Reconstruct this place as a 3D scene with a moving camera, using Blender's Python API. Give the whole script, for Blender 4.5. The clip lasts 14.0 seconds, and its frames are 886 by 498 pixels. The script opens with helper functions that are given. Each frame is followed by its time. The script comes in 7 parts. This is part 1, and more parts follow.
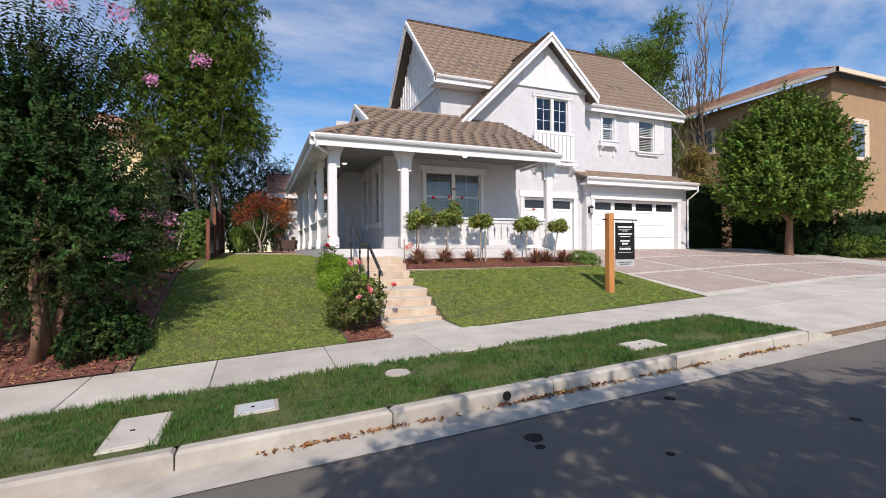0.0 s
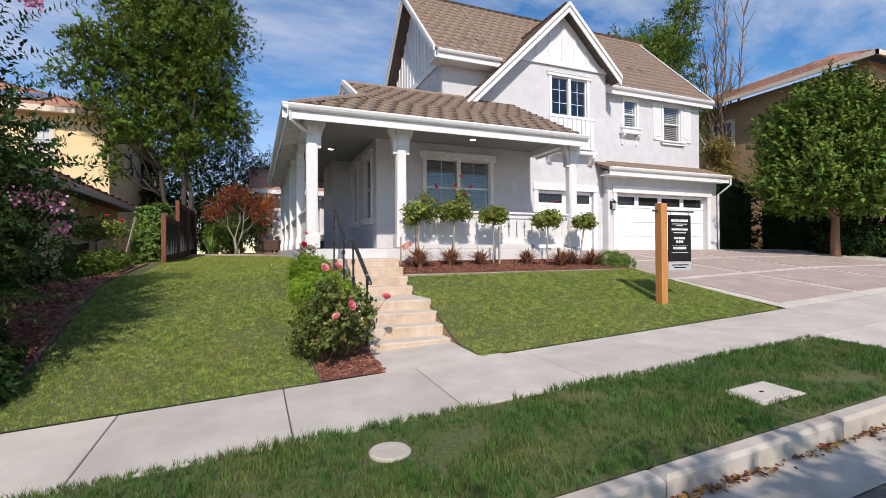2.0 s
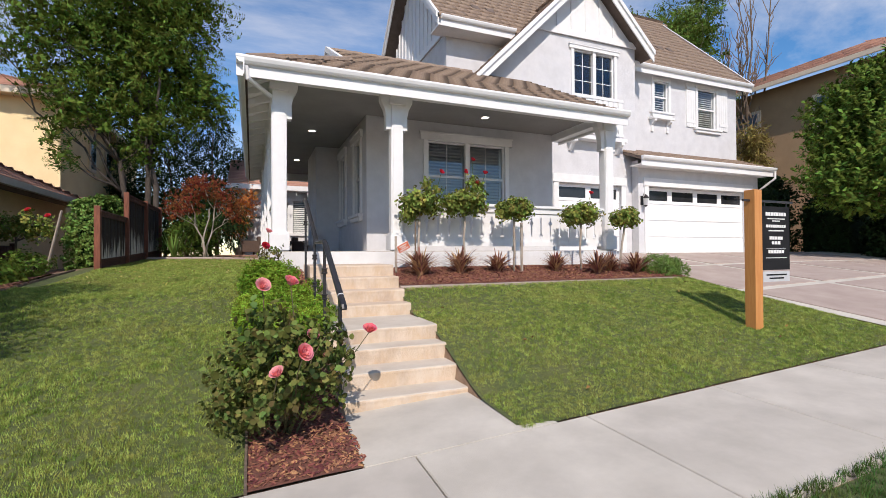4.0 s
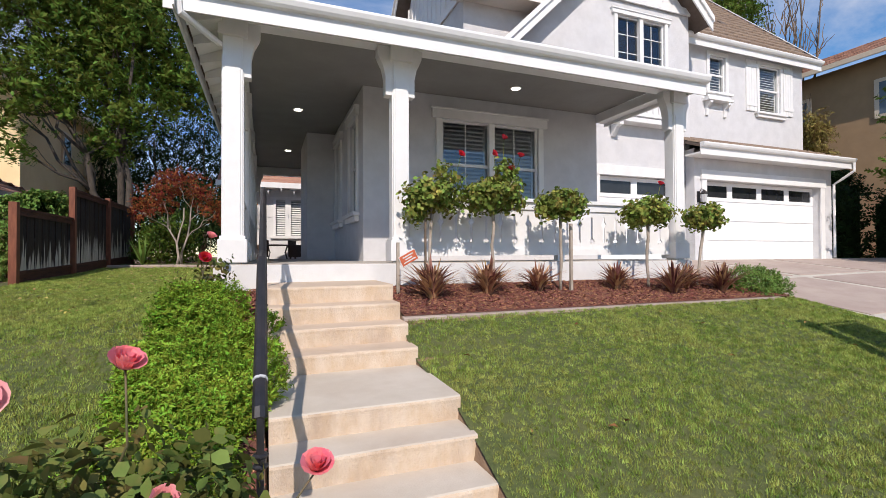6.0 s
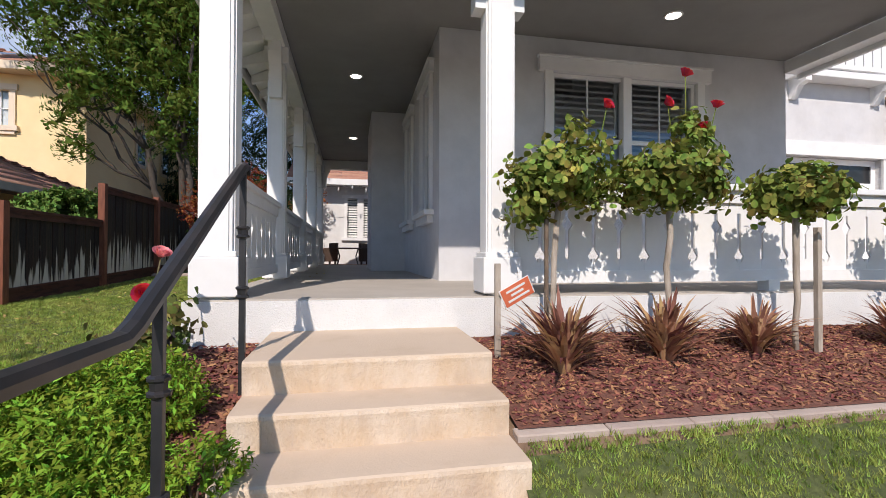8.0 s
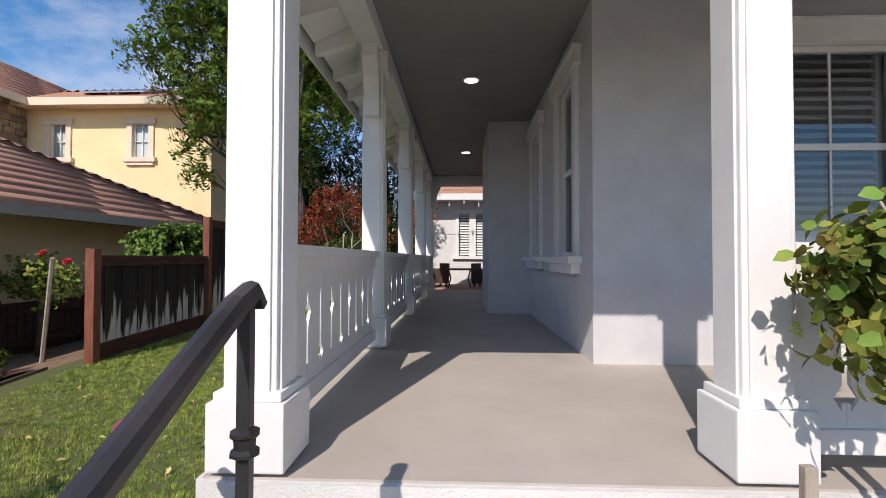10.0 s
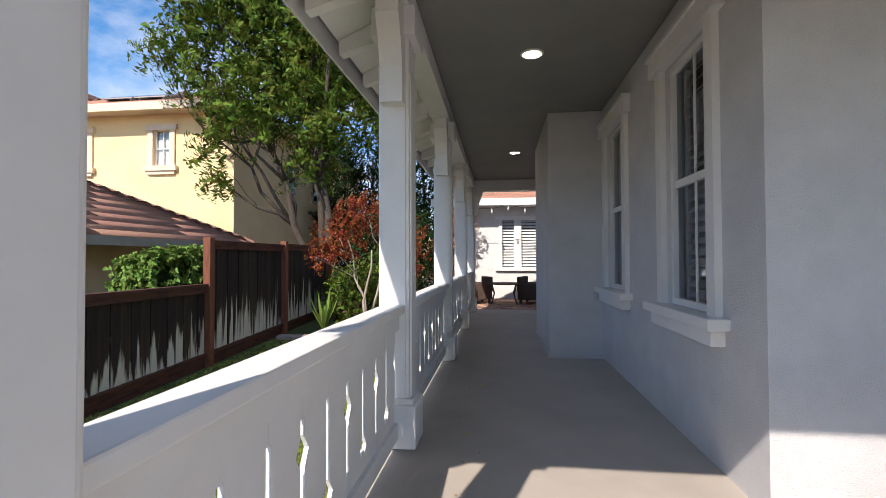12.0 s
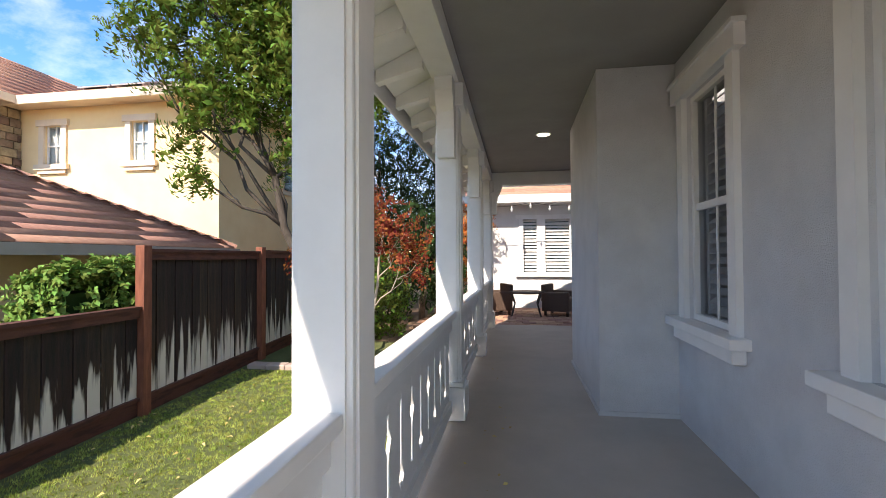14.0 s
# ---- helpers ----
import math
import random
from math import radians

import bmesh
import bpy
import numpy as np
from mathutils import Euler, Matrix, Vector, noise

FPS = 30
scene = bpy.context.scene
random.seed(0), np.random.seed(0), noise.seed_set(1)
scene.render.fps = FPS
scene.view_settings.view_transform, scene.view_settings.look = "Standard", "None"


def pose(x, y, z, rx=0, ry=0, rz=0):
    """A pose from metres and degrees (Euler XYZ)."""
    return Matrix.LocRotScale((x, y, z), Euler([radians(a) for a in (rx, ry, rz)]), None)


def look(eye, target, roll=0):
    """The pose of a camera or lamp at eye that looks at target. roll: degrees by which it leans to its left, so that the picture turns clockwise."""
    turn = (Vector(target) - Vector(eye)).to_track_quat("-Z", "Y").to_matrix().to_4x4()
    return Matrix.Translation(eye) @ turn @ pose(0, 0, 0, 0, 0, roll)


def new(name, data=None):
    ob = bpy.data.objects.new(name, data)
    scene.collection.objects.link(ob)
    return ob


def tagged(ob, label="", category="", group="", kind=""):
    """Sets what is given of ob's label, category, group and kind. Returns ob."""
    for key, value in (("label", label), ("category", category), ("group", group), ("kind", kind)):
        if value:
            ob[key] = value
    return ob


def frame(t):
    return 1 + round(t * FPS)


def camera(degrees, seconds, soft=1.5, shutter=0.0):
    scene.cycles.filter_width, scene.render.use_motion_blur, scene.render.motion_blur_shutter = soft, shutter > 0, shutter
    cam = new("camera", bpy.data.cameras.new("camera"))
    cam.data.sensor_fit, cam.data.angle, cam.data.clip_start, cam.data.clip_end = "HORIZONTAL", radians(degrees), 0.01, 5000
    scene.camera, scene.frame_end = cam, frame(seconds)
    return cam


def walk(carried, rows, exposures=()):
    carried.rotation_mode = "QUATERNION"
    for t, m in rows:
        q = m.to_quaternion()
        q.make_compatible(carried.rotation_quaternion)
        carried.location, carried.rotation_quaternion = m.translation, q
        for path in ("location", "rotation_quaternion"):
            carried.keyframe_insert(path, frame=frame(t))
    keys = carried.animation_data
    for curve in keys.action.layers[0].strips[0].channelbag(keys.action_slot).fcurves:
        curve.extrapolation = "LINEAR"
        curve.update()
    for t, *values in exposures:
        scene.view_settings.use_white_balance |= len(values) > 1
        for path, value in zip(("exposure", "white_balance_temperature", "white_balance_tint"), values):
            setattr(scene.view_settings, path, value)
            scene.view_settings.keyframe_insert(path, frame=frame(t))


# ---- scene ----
cam = camera(87.5, 14.0, soft=0.65)
METRES, EYE, TILT, LEAN, TURN = 15.0, 1.406, 0.0, 0.0, -21.8
ROWS = [
    (0.0, 0.0, 0.0, 0.0, 0.0, 0.22, 0.4),
    (0.5, -0.0071, 0.0412, -0.001, -0.03, 0.28, 0.38),
    (1.0, -0.0106, 0.0823, -0.0006, -0.09, 0.38, 0.36),
    (1.5, -0.0131, 0.1238, -0.0018, -0.28, 0.39, 0.44),
    (2.0, -0.0137, 0.1635, -0.0022, -0.43, 0.43, 0.44),
    (2.5, -0.0139, 0.2043, -0.0034, -0.63, 0.51, 0.52),
    (5.0, -0.0282, 0.41, 0.0065, -0.58, 0.7, 0.29),
    (5.5, -0.028, 0.449, 0.0092, -0.41, 0.77, 0.37),
    (6.0, -0.0296, 0.4881, 0.0111, 0.83, 0.81, 0.29),
    (6.5, -0.0308, 0.532, 0.0135, 3.23, 0.72, 0.29),
    (7.0, -0.0349, 0.5783, 0.0152, 5.21, 0.63, 0.14),
    (7.5, -0.0471, 0.6224, 0.0173, 7.56, 0.65, -0.12),
    (8.0, -0.0586, 0.6617, 0.0263, 10.58, 0.69, -0.17),
    (8.5, -0.0689, 0.6895, 0.0373, 14.63, 0.83, -0.19),
    (9.0, -0.0766, 0.7132, 0.0472, 18.1, 1.06, -0.1),
    (11.5, -0.1422, 0.8267, 0.0837, 28.76, 1.22, 0.01),
    (12.0, -0.151, 0.8489, 0.0888, 28.76, 1.2, 0.19),
    (12.5, -0.1631, 0.8731, 0.0925, 28.63, 1.2, 0.26),
    (13.0, -0.1736, 0.899, 0.0965, 28.57, 1.17, 0.36),
    (13.5, -0.1845, 0.9238, 0.0997, 29.57, 1.05, 0.37),
    (14.0, -0.1988, 0.95, 0.0995, 30.85, 1.07, 0.32),
]
walk(cam, [(t, pose(0, 0, EYE, TILT, LEAN, TURN) @ pose(METRES * x, METRES * y, METRES * z, 90 + pitch, roll, yaw)) for t, x, y, z, yaw, pitch, roll in ROWS],
     exposures=[(0.0, 0.04, 6950, 17), (8.0, 0.09, 6980, 17), (9.0, 0.13, 6950, 17), (11.5, 0.28, 6980, 17), (12.0, 0.6, 7150, 17), (12.5, 0.9, 7350, 17), (13.0, 1.13, 7560, 17), (14.0, 1.2, 7560, 17)])

# ---- sky and sun ----
SUN_DIR = Vector((-0.31, -1.0, 0.94)).normalized()
world = bpy.data.worlds.new("sky")
scene.world = world
world.use_nodes = True
wn, wl = world.node_tree.nodes, world.node_tree.links
wn.clear()
sky = wn.new("ShaderNodeTexSky")
sky.sky_type, sky.sun_disc = "NISHITA", False
sky.sun_elevation = math.asin(SUN_DIR.z)
sky.sun_rotation = math.atan2(SUN_DIR.x, SUN_DIR.y)
sky.air_density, sky.dust_density, sky.ozone_density = 1.0, 0.1, 3.0
tc = wn.new("ShaderNodeTexCoord")
mp = wn.new("ShaderNodeMapping")
mp.inputs["Rotation"].default_value = (0.3, 0.5, 0.4)
mp.inputs["Scale"].default_value = (1.3, 5.0, 7.0)
nz = wn.new("ShaderNodeTexNoise")
nz.inputs["Scale"].default_value, nz.inputs["Detail"].default_value, nz.inputs["Roughness"].default_value = 1.3, 7.0, 0.62
cr = wn.new("ShaderNodeMapRange")
cr.inputs["From Min"].default_value, cr.inputs["From Max"].default_value, cr.inputs["To Max"].default_value = 0.38, 0.80, 0.72
mixc = wn.new("ShaderNodeMix")
mixc.data_type = "RGBA"
mixc.inputs["B"].default_value = (8.0, 8.6, 9.4, 1)
bg = wn.new("ShaderNodeBackground")
bg.inputs["Strength"].default_value = 0.10
wo = wn.new("ShaderNodeOutputWorld")
wl.new(tc.outputs["Generated"], mp.inputs["Vector"])
wl.new(mp.outputs["Vector"], nz.inputs["Vector"])
wl.new(nz.outputs["Fac"], cr.inputs["Value"])
wl.new(cr.outputs["Result"], mixc.inputs["Factor"])
deep = wn.new("ShaderNodeHueSaturation")
deep.inputs["Saturation"].default_value, deep.inputs["Value"].default_value = 1.3, 1.5
wl.new(sky.outputs["Color"], deep.inputs["Color"])
wl.new(deep.outputs["Color"], mixc.inputs["A"])
wl.new(mixc.outputs["Result"], bg.inputs["Color"])
wl.new(bg.outputs["Background"], wo.inputs["Surface"])
sun_data = bpy.data.lights.new("sun", "SUN")
sun_data.energy, sun_data.angle, sun_data.color = 4.1, radians(0.53), (1.0, 0.96, 0.90)
sun = new("sun", sun_data)
sun.matrix_world = look(SUN_DIR * 60, (0, 0, 0))

# ---- helpers of this scene ----
rng = np.random.default_rng(7)
MATS = {}


def surface(name, c1, c2=None, scale=6.0, rough=0.7, bump=0.0, bump_scale=60.0, metal=0.0, per="", vary=0.15, c3=None, stain_scale=0.8, stain=0.0, stretch=(1, 1, 1), spec=0.5, trans=0.0, contrast=(0.35, 0.65)):
    """A procedural surface: two colours mixed by noise, large stains of c3, a spread per piece, and a fine relief."""
    m = bpy.data.materials.new(name)
    m.use_nodes = True
    n, l = m.node_tree.nodes, m.node_tree.links
    b = n["Principled BSDF"]
    b.inputs["Roughness"].default_value, b.inputs["Metallic"].default_value = rough, metal
    b.inputs["Specular IOR Level"].default_value = spec
    tex = n.new("ShaderNodeTexCoord")
    mapn = n.new("ShaderNodeMapping")
    mapn.inputs["Scale"].default_value = stretch
    l.new(tex.outputs["Object"], mapn.inputs["Vector"])

    def mix(fac, a, bb, mode="MIX"):
        k = n.new("ShaderNodeMix")
        k.data_type, k.blend_type = "RGBA", mode
        for sock, v in (("Factor", fac), ("A", a), ("B", bb)):
            if isinstance(v, (tuple, float, int)):
                k.inputs[sock].default_value = (*v, 1) if isinstance(v, tuple) else v
            else:
                l.new(v, k.inputs[sock])
        return k.outputs["Result"]

    def noisy(sc, detail, lo, hi, top=1.0):
        t = n.new("ShaderNodeTexNoise")
        t.inputs["Scale"].default_value, t.inputs["Detail"].default_value, t.inputs["Roughness"].default_value = sc, detail, 0.6
        l.new(mapn.outputs["Vector"], t.inputs["Vector"])
        r = n.new("ShaderNodeMapRange")
        r.inputs["From Min"].default_value, r.inputs["From Max"].default_value, r.inputs["To Max"].default_value = lo, hi, top
        l.new(t.outputs["Fac"], r.inputs["Value"])
        return r.outputs["Result"], t.outputs["Fac"]

    col = mix(noisy(scale, 6, *contrast)[0], c1, c2 or c1)
    if c3:
        col = mix(noisy(stain_scale, 5, 0.48, 0.72, stain)[0], col, c3)
    if per:
        src = n.new("ShaderNodeObjectInfo") if per == "object" else n.new("ShaderNodeNewGeometry")
        rnd = src.outputs["Random" if per == "object" else "Random Per Island"]
        hsv = n.new("ShaderNodeHueSaturation")
        mr = n.new("ShaderNodeMapRange")
        mr.inputs["To Min"].default_value, mr.inputs["To Max"].default_value = 1 - vary, 1 + vary
        l.new(rnd, mr.inputs["Value"])
        l.new(mr.outputs["Result"], hsv.inputs["Value"])
        mr2 = n.new("ShaderNodeMapRange")
        mr2.inputs["To Min"].default_value, mr2.inputs["To Max"].default_value = 0.5 - vary * 0.07, 0.5 + vary * 0.07
        l.new(rnd, mr2.inputs["Value"])
        l.new(mr2.outputs["Result"], hsv.inputs["Hue"])
        l.new(col, hsv.inputs["Color"])
        col = hsv.outputs["Color"]
    l.new(col, b.inputs["Base Color"])
    if bump:
        _, f = noisy(bump_scale, 4, 0, 1)
        bp = n.new("ShaderNodeBump")
        bp.inputs["Strength"].default_value, bp.inputs["Distance"].default_value = min(1.0, bump * 10), 0.01 * bump * 10
        l.new(f, bp.inputs["Height"])
        l.new(bp.outputs["Normal"], b.inputs["Normal"])
    if trans:
        tr = n.new("ShaderNodeBsdfTranslucent")
        l.new(col, tr.inputs["Color"])
        ms = n.new("ShaderNodeMixShader")
        ms.inputs["Fac"].default_value = trans
        l.new(b.outputs["BSDF"], ms.inputs[1])
        l.new(tr.outputs["BSDF"], ms.inputs[2])
        l.new(ms.outputs["Shader"], n["Material Output"].inputs["Surface"])
    MATS[name] = m
    return m


def glass_mat(name, tint, boost, rough=0.0):
    m = bpy.data.materials.new(name)
    m.use_nodes = True
    n, l = m.node_tree.nodes, m.node_tree.links
    n.remove(n["Principled BSDF"])
    t, g, f, k = n.new("ShaderNodeBsdfTransparent"), n.new("ShaderNodeBsdfGlossy"), n.new("ShaderNodeFresnel"), n.new("ShaderNodeMixShader")
    t.inputs["Color"].default_value = (*tint, 1)
    g.inputs["Roughness"].default_value = rough
    g.inputs["Color"].default_value = (0.85, 0.92, 1.0, 1)
    f.inputs["IOR"].default_value = boost
    l.new(f.outputs["Fac"], k.inputs["Fac"])
    l.new(t.outputs["BSDF"], k.inputs[1])
    l.new(g.outputs["BSDF"], k.inputs[2])
    l.new(k.outputs["Shader"], n["Material Output"].inputs["Surface"])
    return m


def emit_mat(name, colour, strength):
    m = bpy.data.materials.new(name)
    m.use_nodes = True
    b = m.node_tree.nodes["Principled BSDF"]
    b.inputs["Emission Color"].default_value, b.inputs["Emission Strength"].default_value = (*colour, 1), strength
    return m


def world_of(ob):
    return (world_of(ob.parent) @ ob.matrix_parent_inverse if ob.parent else Matrix()) @ ob.matrix_basis


def thing(name, loc, label, category, group="", kind=""):
    e = new(name)
    e.empty_display_size = 0.2
    e.location = loc
    return tagged(e, label, category, group, kind)


def part(name, bm, material, parent=None, label="", local=False, smooth=False):
    """Links a bmesh (or a ready mesh) as one object under parent; its coordinates are the world's, or the parent's own if local."""
    if isinstance(bm, bmesh.types.BMesh):
        me = bpy.data.meshes.new(name)
        bmesh.ops.recalc_face_normals(bm, faces=bm.faces)
        bm.to_mesh(me)
        bm.free()
    else:
        me = bm
    if material and not me.materials:
        me.materials.append(material)
    if smooth:
        me.polygons.foreach_set("use_smooth", [True] * len(me.polygons))
    ob = new(name, me)
    if parent:
        ob.parent = parent
        if not local:
            ob.matrix_parent_inverse = world_of(parent).inverted()
    if label:
        tagged(ob, label)
    return ob


def box(bm, x0, x1, y0, y1, z0, z1, M=None, bevel=0.0):
    vs = [bm.verts.new((x, y, z)) for x in (x0, x1) for y in (y0, y1) for z in (z0, z1)]
    fs = [bm.faces.new([vs[i] for i in q]) for q in ((0, 1, 3, 2), (4, 6, 7, 5), (0, 4, 5, 1), (2, 3, 7, 6), (0, 2, 6, 4), (1, 5, 7, 3))]
    if bevel:
        es = {e for f in fs for e in f.edges}
        vs = bmesh.ops.bevel(bm, geom=list(es), offset=bevel, segments=2, affect="EDGES", profile=0.6)["verts"] + [v for v in vs if v.is_valid]
        vs = list({v for v in vs if v.is_valid})
    if M:
        for v in vs:
            v.co = M @ v.co
    return vs


def boxes(*specs, M=None, bevel=0.0):
    bm = bmesh.new()
    for s in specs:
        box(bm, *s, M=M, bevel=bevel)
    return bm


def prism(bm, pts, a, b, M=None):
    """A polygon of (u, z) points run from n = a to n = b; M maps (u, n, z)."""
    p0 = [bm.verts.new((u, a, z)) for u, z in pts]
    p1 = [bm.verts.new((u, b, z)) for u, z in pts]
    bm.faces.new(p0)
    bm.faces.new(p1[::-1])
    k = len(pts)
    for i in range(k):
        bm.faces.new((p0[i], p1[i], p1[(i + 1) % k], p0[(i + 1) % k]))
    if M:
        for v in p0 + p1:
            v.co = M @ v.co
    return bm


def tube(bm, pts, radii, sides=8, cap=True):
    """A tapered tube along points."""
    pts = [Vector(p) for p in pts]
    rings = []
    for i, p in enumerate(pts):
        d = (pts[min(i + 1, len(pts) - 1)] - pts[max(i - 1, 0)]).normalized()
        a = d.orthogonal().normalized() if abs(d.z) > 0.9 else d.cross(Vector((0, 0, 1))).normalized()
        b = d.cross(a)
        r = radii[i] if isinstance(radii, (list, tuple)) else radii
        rings.append([bm.verts.new(p + (a * math.cos(2 * math.pi * k / sides) + b * math.sin(2 * math.pi * k / sides)) * r) for k in range(sides)])
    for r0, r1 in zip(rings, rings[1:]):
        # match the ring that lies nearest, so that a turn does not twist the tube
        off = min(range(sides), key=lambda o: (r1[o].co - r0[0].co - (sum((v.co for v in r1), Vector()) - sum((v.co for v in r0), Vector())) / sides).length)
        for k in range(sides):
            bm.faces.new((r0[k], r0[(k + 1) % sides], r1[(k + 1 + off) % sides], r1[(k + off) % sides]))
    if cap:
        bm.faces.new(rings[0][::-1])
        bm.faces.new(rings[-1])
    return bm


def lathe(bm, prof, centre=(0, 0, 0), sides=12):
    c = Vector(centre)
    rings = [[bm.verts.new(c + Vector((r * math.cos(2 * math.pi * k / sides), r * math.sin(2 * math.pi * k / sides), z))) for k in range(sides)] for r, z in prof]
    for r0, r1 in zip(rings, rings[1:]):
        for k in range(sides):
            bm.faces.new((r0[k], r0[(k + 1) % sides], r1[(k + 1) % sides], r1[k]))
    bm.faces.new(rings[0][::-1])
    bm.faces.new(rings[-1])
    return bm


def raw_mesh(name, verts, faces):
    """A mesh from arrays: faces is (m, k) with k corners each."""
    verts, faces = np.asarray(verts, np.float32), np.asarray(faces, np.int32)
    me = bpy.data.meshes.new(name)
    m, k = faces.shape
    me.vertices.add(len(verts))
    me.vertices.foreach_set("co", verts.ravel())
    me.loops.add(m * k)
    me.loops.foreach_set("vertex_index", faces.ravel())
    me.polygons.add(m)
    me.polygons.foreach_set("loop_start", np.arange(0, m * k, k, dtype=np.int32))
    me.update(calc_edges=True)
    return me


def scatter(name, tv, tf, pos, rot, size):
    """Copies a template (tv, tf) to every position with its rotation matrix and size, all in one mesh."""
    tv, tf = np.asarray(tv, float), np.asarray(tf, int)
    size = np.asarray(size, float)
    if size.ndim == 1:
        size = size[:, None].repeat(3, 1)
    v = np.einsum("mij,mkj->mki", rot, tv[None] * size[:, None, :]) + pos[:, None, :]
    f = tf[None] + (np.arange(len(pos)) * len(tv))[:, None, None]
    return raw_mesh(name, v.reshape(-1, 3), f.reshape(-1, tf.shape[1]))


def frames_from(z, spin):
    """Rotation matrices whose third axis is z, turned about it by spin."""
    z = z / np.linalg.norm(z, axis=1)[:, None]
    h = np.where(np.abs(z[:, 2:3]) > 0.95, np.array([[1.0, 0, 0]]), np.array([[0, 0, 1.0]]))
    x = np.cross(h, z)
    x /= np.linalg.norm(x, axis=1)[:, None]
    y = np.cross(z, x)
    c, s = np.cos(spin)[:, None], np.sin(spin)[:, None]
    return np.stack([x * c + y * s, -x * s + y * c, z], axis=2)


def leaf(length=1.0, width=0.5, fold=0.12):
    """A pointed leaf of four triangles, folded along its midrib, along +y."""
    v = [(0, 0, 0), (-width / 2, length * 0.4, fold * length), (width / 2, length * 0.4, fold * length), (0, length * 0.5, 0), (0, length, -0.08 * length)]
    return v, [(0, 3, 1), (0, 2, 3), (1, 3, 4), (3, 2, 4)]


def wall_matrix(face, at):
    """Maps (u, n, z), n outward, to the world, for a wall that faces -y ('front'), -x ('left') or +x ('right') in the plane at."""
    if face == "front":
        return Matrix(((1, 0, 0, 0), (0, -1, 0, at), (0, 0, 1, 0), (0, 0, 0, 1)))
    if face == "left":
        return Matrix(((0, -1, 0, at), (1, 0, 0, 0), (0, 0, 1, 0), (0, 0, 0, 1)))
    return Matrix(((0, 1, 0, at), (1, 0, 0, 0), (0, 0, 1, 0), (0, 0, 0, 1)))


def wall_mesh(bm, M, u0, u1, z0, z1, holes=(), thick=0.2):
    """A wall with openings that go through it; holes are (u0, u1, z0, z1)."""
    us = sorted({u0, u1, *(h[0] for h in holes), *(h[1] for h in holes)})
    zs = sorted({z0, z1, *(h[2] for h in holes), *(h[3] for h in holes)})
    for a, b in zip(us, us[1:]):
        for c, d in zip(zs, zs[1:]):
            if not any(h[0] <= (a + b) / 2 <= h[1] and h[2] <= (c + d) / 2 <= h[3] for h in holes):
                box(bm, a, b, -thick, 0, c, d, M=M)
    bmesh.ops.remove_doubles(bm, verts=bm.verts, dist=0.0005)
    bm.verts.index_update()
    seen = {}
    for f in bm.faces:
        seen.setdefault(frozenset(v.index for v in f.verts), []).append(f)
    bmesh.ops.delete(bm, geom=[f for fs in seen.values() if len(fs) > 1 for f in fs], context="FACES_ONLY")
    return bm


# ---- materials ----
STUCCO = surface("grey_stucco", (0.58, 0.58, 0.59), (0.65, 0.65, 0.66), 3.0, 0.9, 0.09, 130.0, c3=(0.57, 0.565, 0.56), stain=0.12, stain_scale=0.5)
WHITE = surface("white_paint", (0.73, 0.73, 0.72), (0.78, 0.78, 0.77), 4.0, 0.5, 0.012, 40.0, c3=(0.70, 0.69, 0.66), stain=0.2, stain_scale=1.5)
WHITE_STUCCO = surface("white_stucco", (0.64, 0.64, 0.63), (0.70, 0.70, 0.69), 4.0, 0.85, 0.08, 90.0, c3=(0.66, 0.63, 0.58), stain=0.3)
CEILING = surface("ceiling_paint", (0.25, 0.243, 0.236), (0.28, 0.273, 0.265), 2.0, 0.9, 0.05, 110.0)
TILE = surface("roof_tile", (0.225, 0.163, 0.12), (0.30, 0.222, 0.166), 14.0, 0.85, 0.06, 70.0, per="object", vary=0.035, c3=(0.21, 0.15, 0.112), stain=0.35, stain_scale=1.2)
TILE_REST = surface("roof_tile_rest", (0.225, 0.163, 0.12), (0.30, 0.222, 0.166), 14.0, 0.85, 0.06, 70.0, per="island", vary=0.035, c3=(0.21, 0.15, 0.112), stain=0.35, stain_scale=1.2)
RED_TILE = surface("red_roof_tile", (0.36, 0.18, 0.13), (0.42, 0.23, 0.165), 10.0, 0.85, 0.06, 70.0, per="island", vary=0.09)
DECK = surface("roof_felt", (0.12, 0.09, 0.07), (0.16, 0.12, 0.1), 6.0, 0.95)
PORCH_FLOOR = surface("porch_concrete", (0.40, 0.362, 0.317), (0.465, 0.422, 0.372), 1.6, 0.75, 0.03, 90.0, c3=(0.35, 0.31, 0.27), stain=0.3, stain_scale=1.0)
STEP = surface("tan_step_concrete", (0.50, 0.39, 0.29), (0.60, 0.48, 0.37), 2.2, 0.85, 0.05, 60.0, c3=(0.46, 0.36, 0.27), stain=0.55, stain_scale=2.2)
STEP_PALE = surface("pale_step_concrete", (0.50, 0.44, 0.36), (0.58, 0.52, 0.44), 2.2, 0.88, 0.05, 60.0, c3=(0.44, 0.35, 0.27), stain=0.5, stain_scale=1.6)
STEP_WORN = surface("worn_step_face", (0.57, 0.43, 0.30), (0.64, 0.53, 0.42), 2.0, 0.88, 0.09, 25.0, c3=(0.38, 0.28, 0.21), stain=0.6, stain_scale=1.4, stretch=(3.2, 3.2, 1.6), contrast=(0.38, 0.62))
CONCRETE = surface("pavement_concrete", (0.44, 0.405, 0.35), (0.55, 0.51, 0.445), 1.5, 0.88, 0.04, 120.0, per="object", vary=0.06, c3=(0.36, 0.33, 0.29), stain=0.5, stain_scale=1.3)
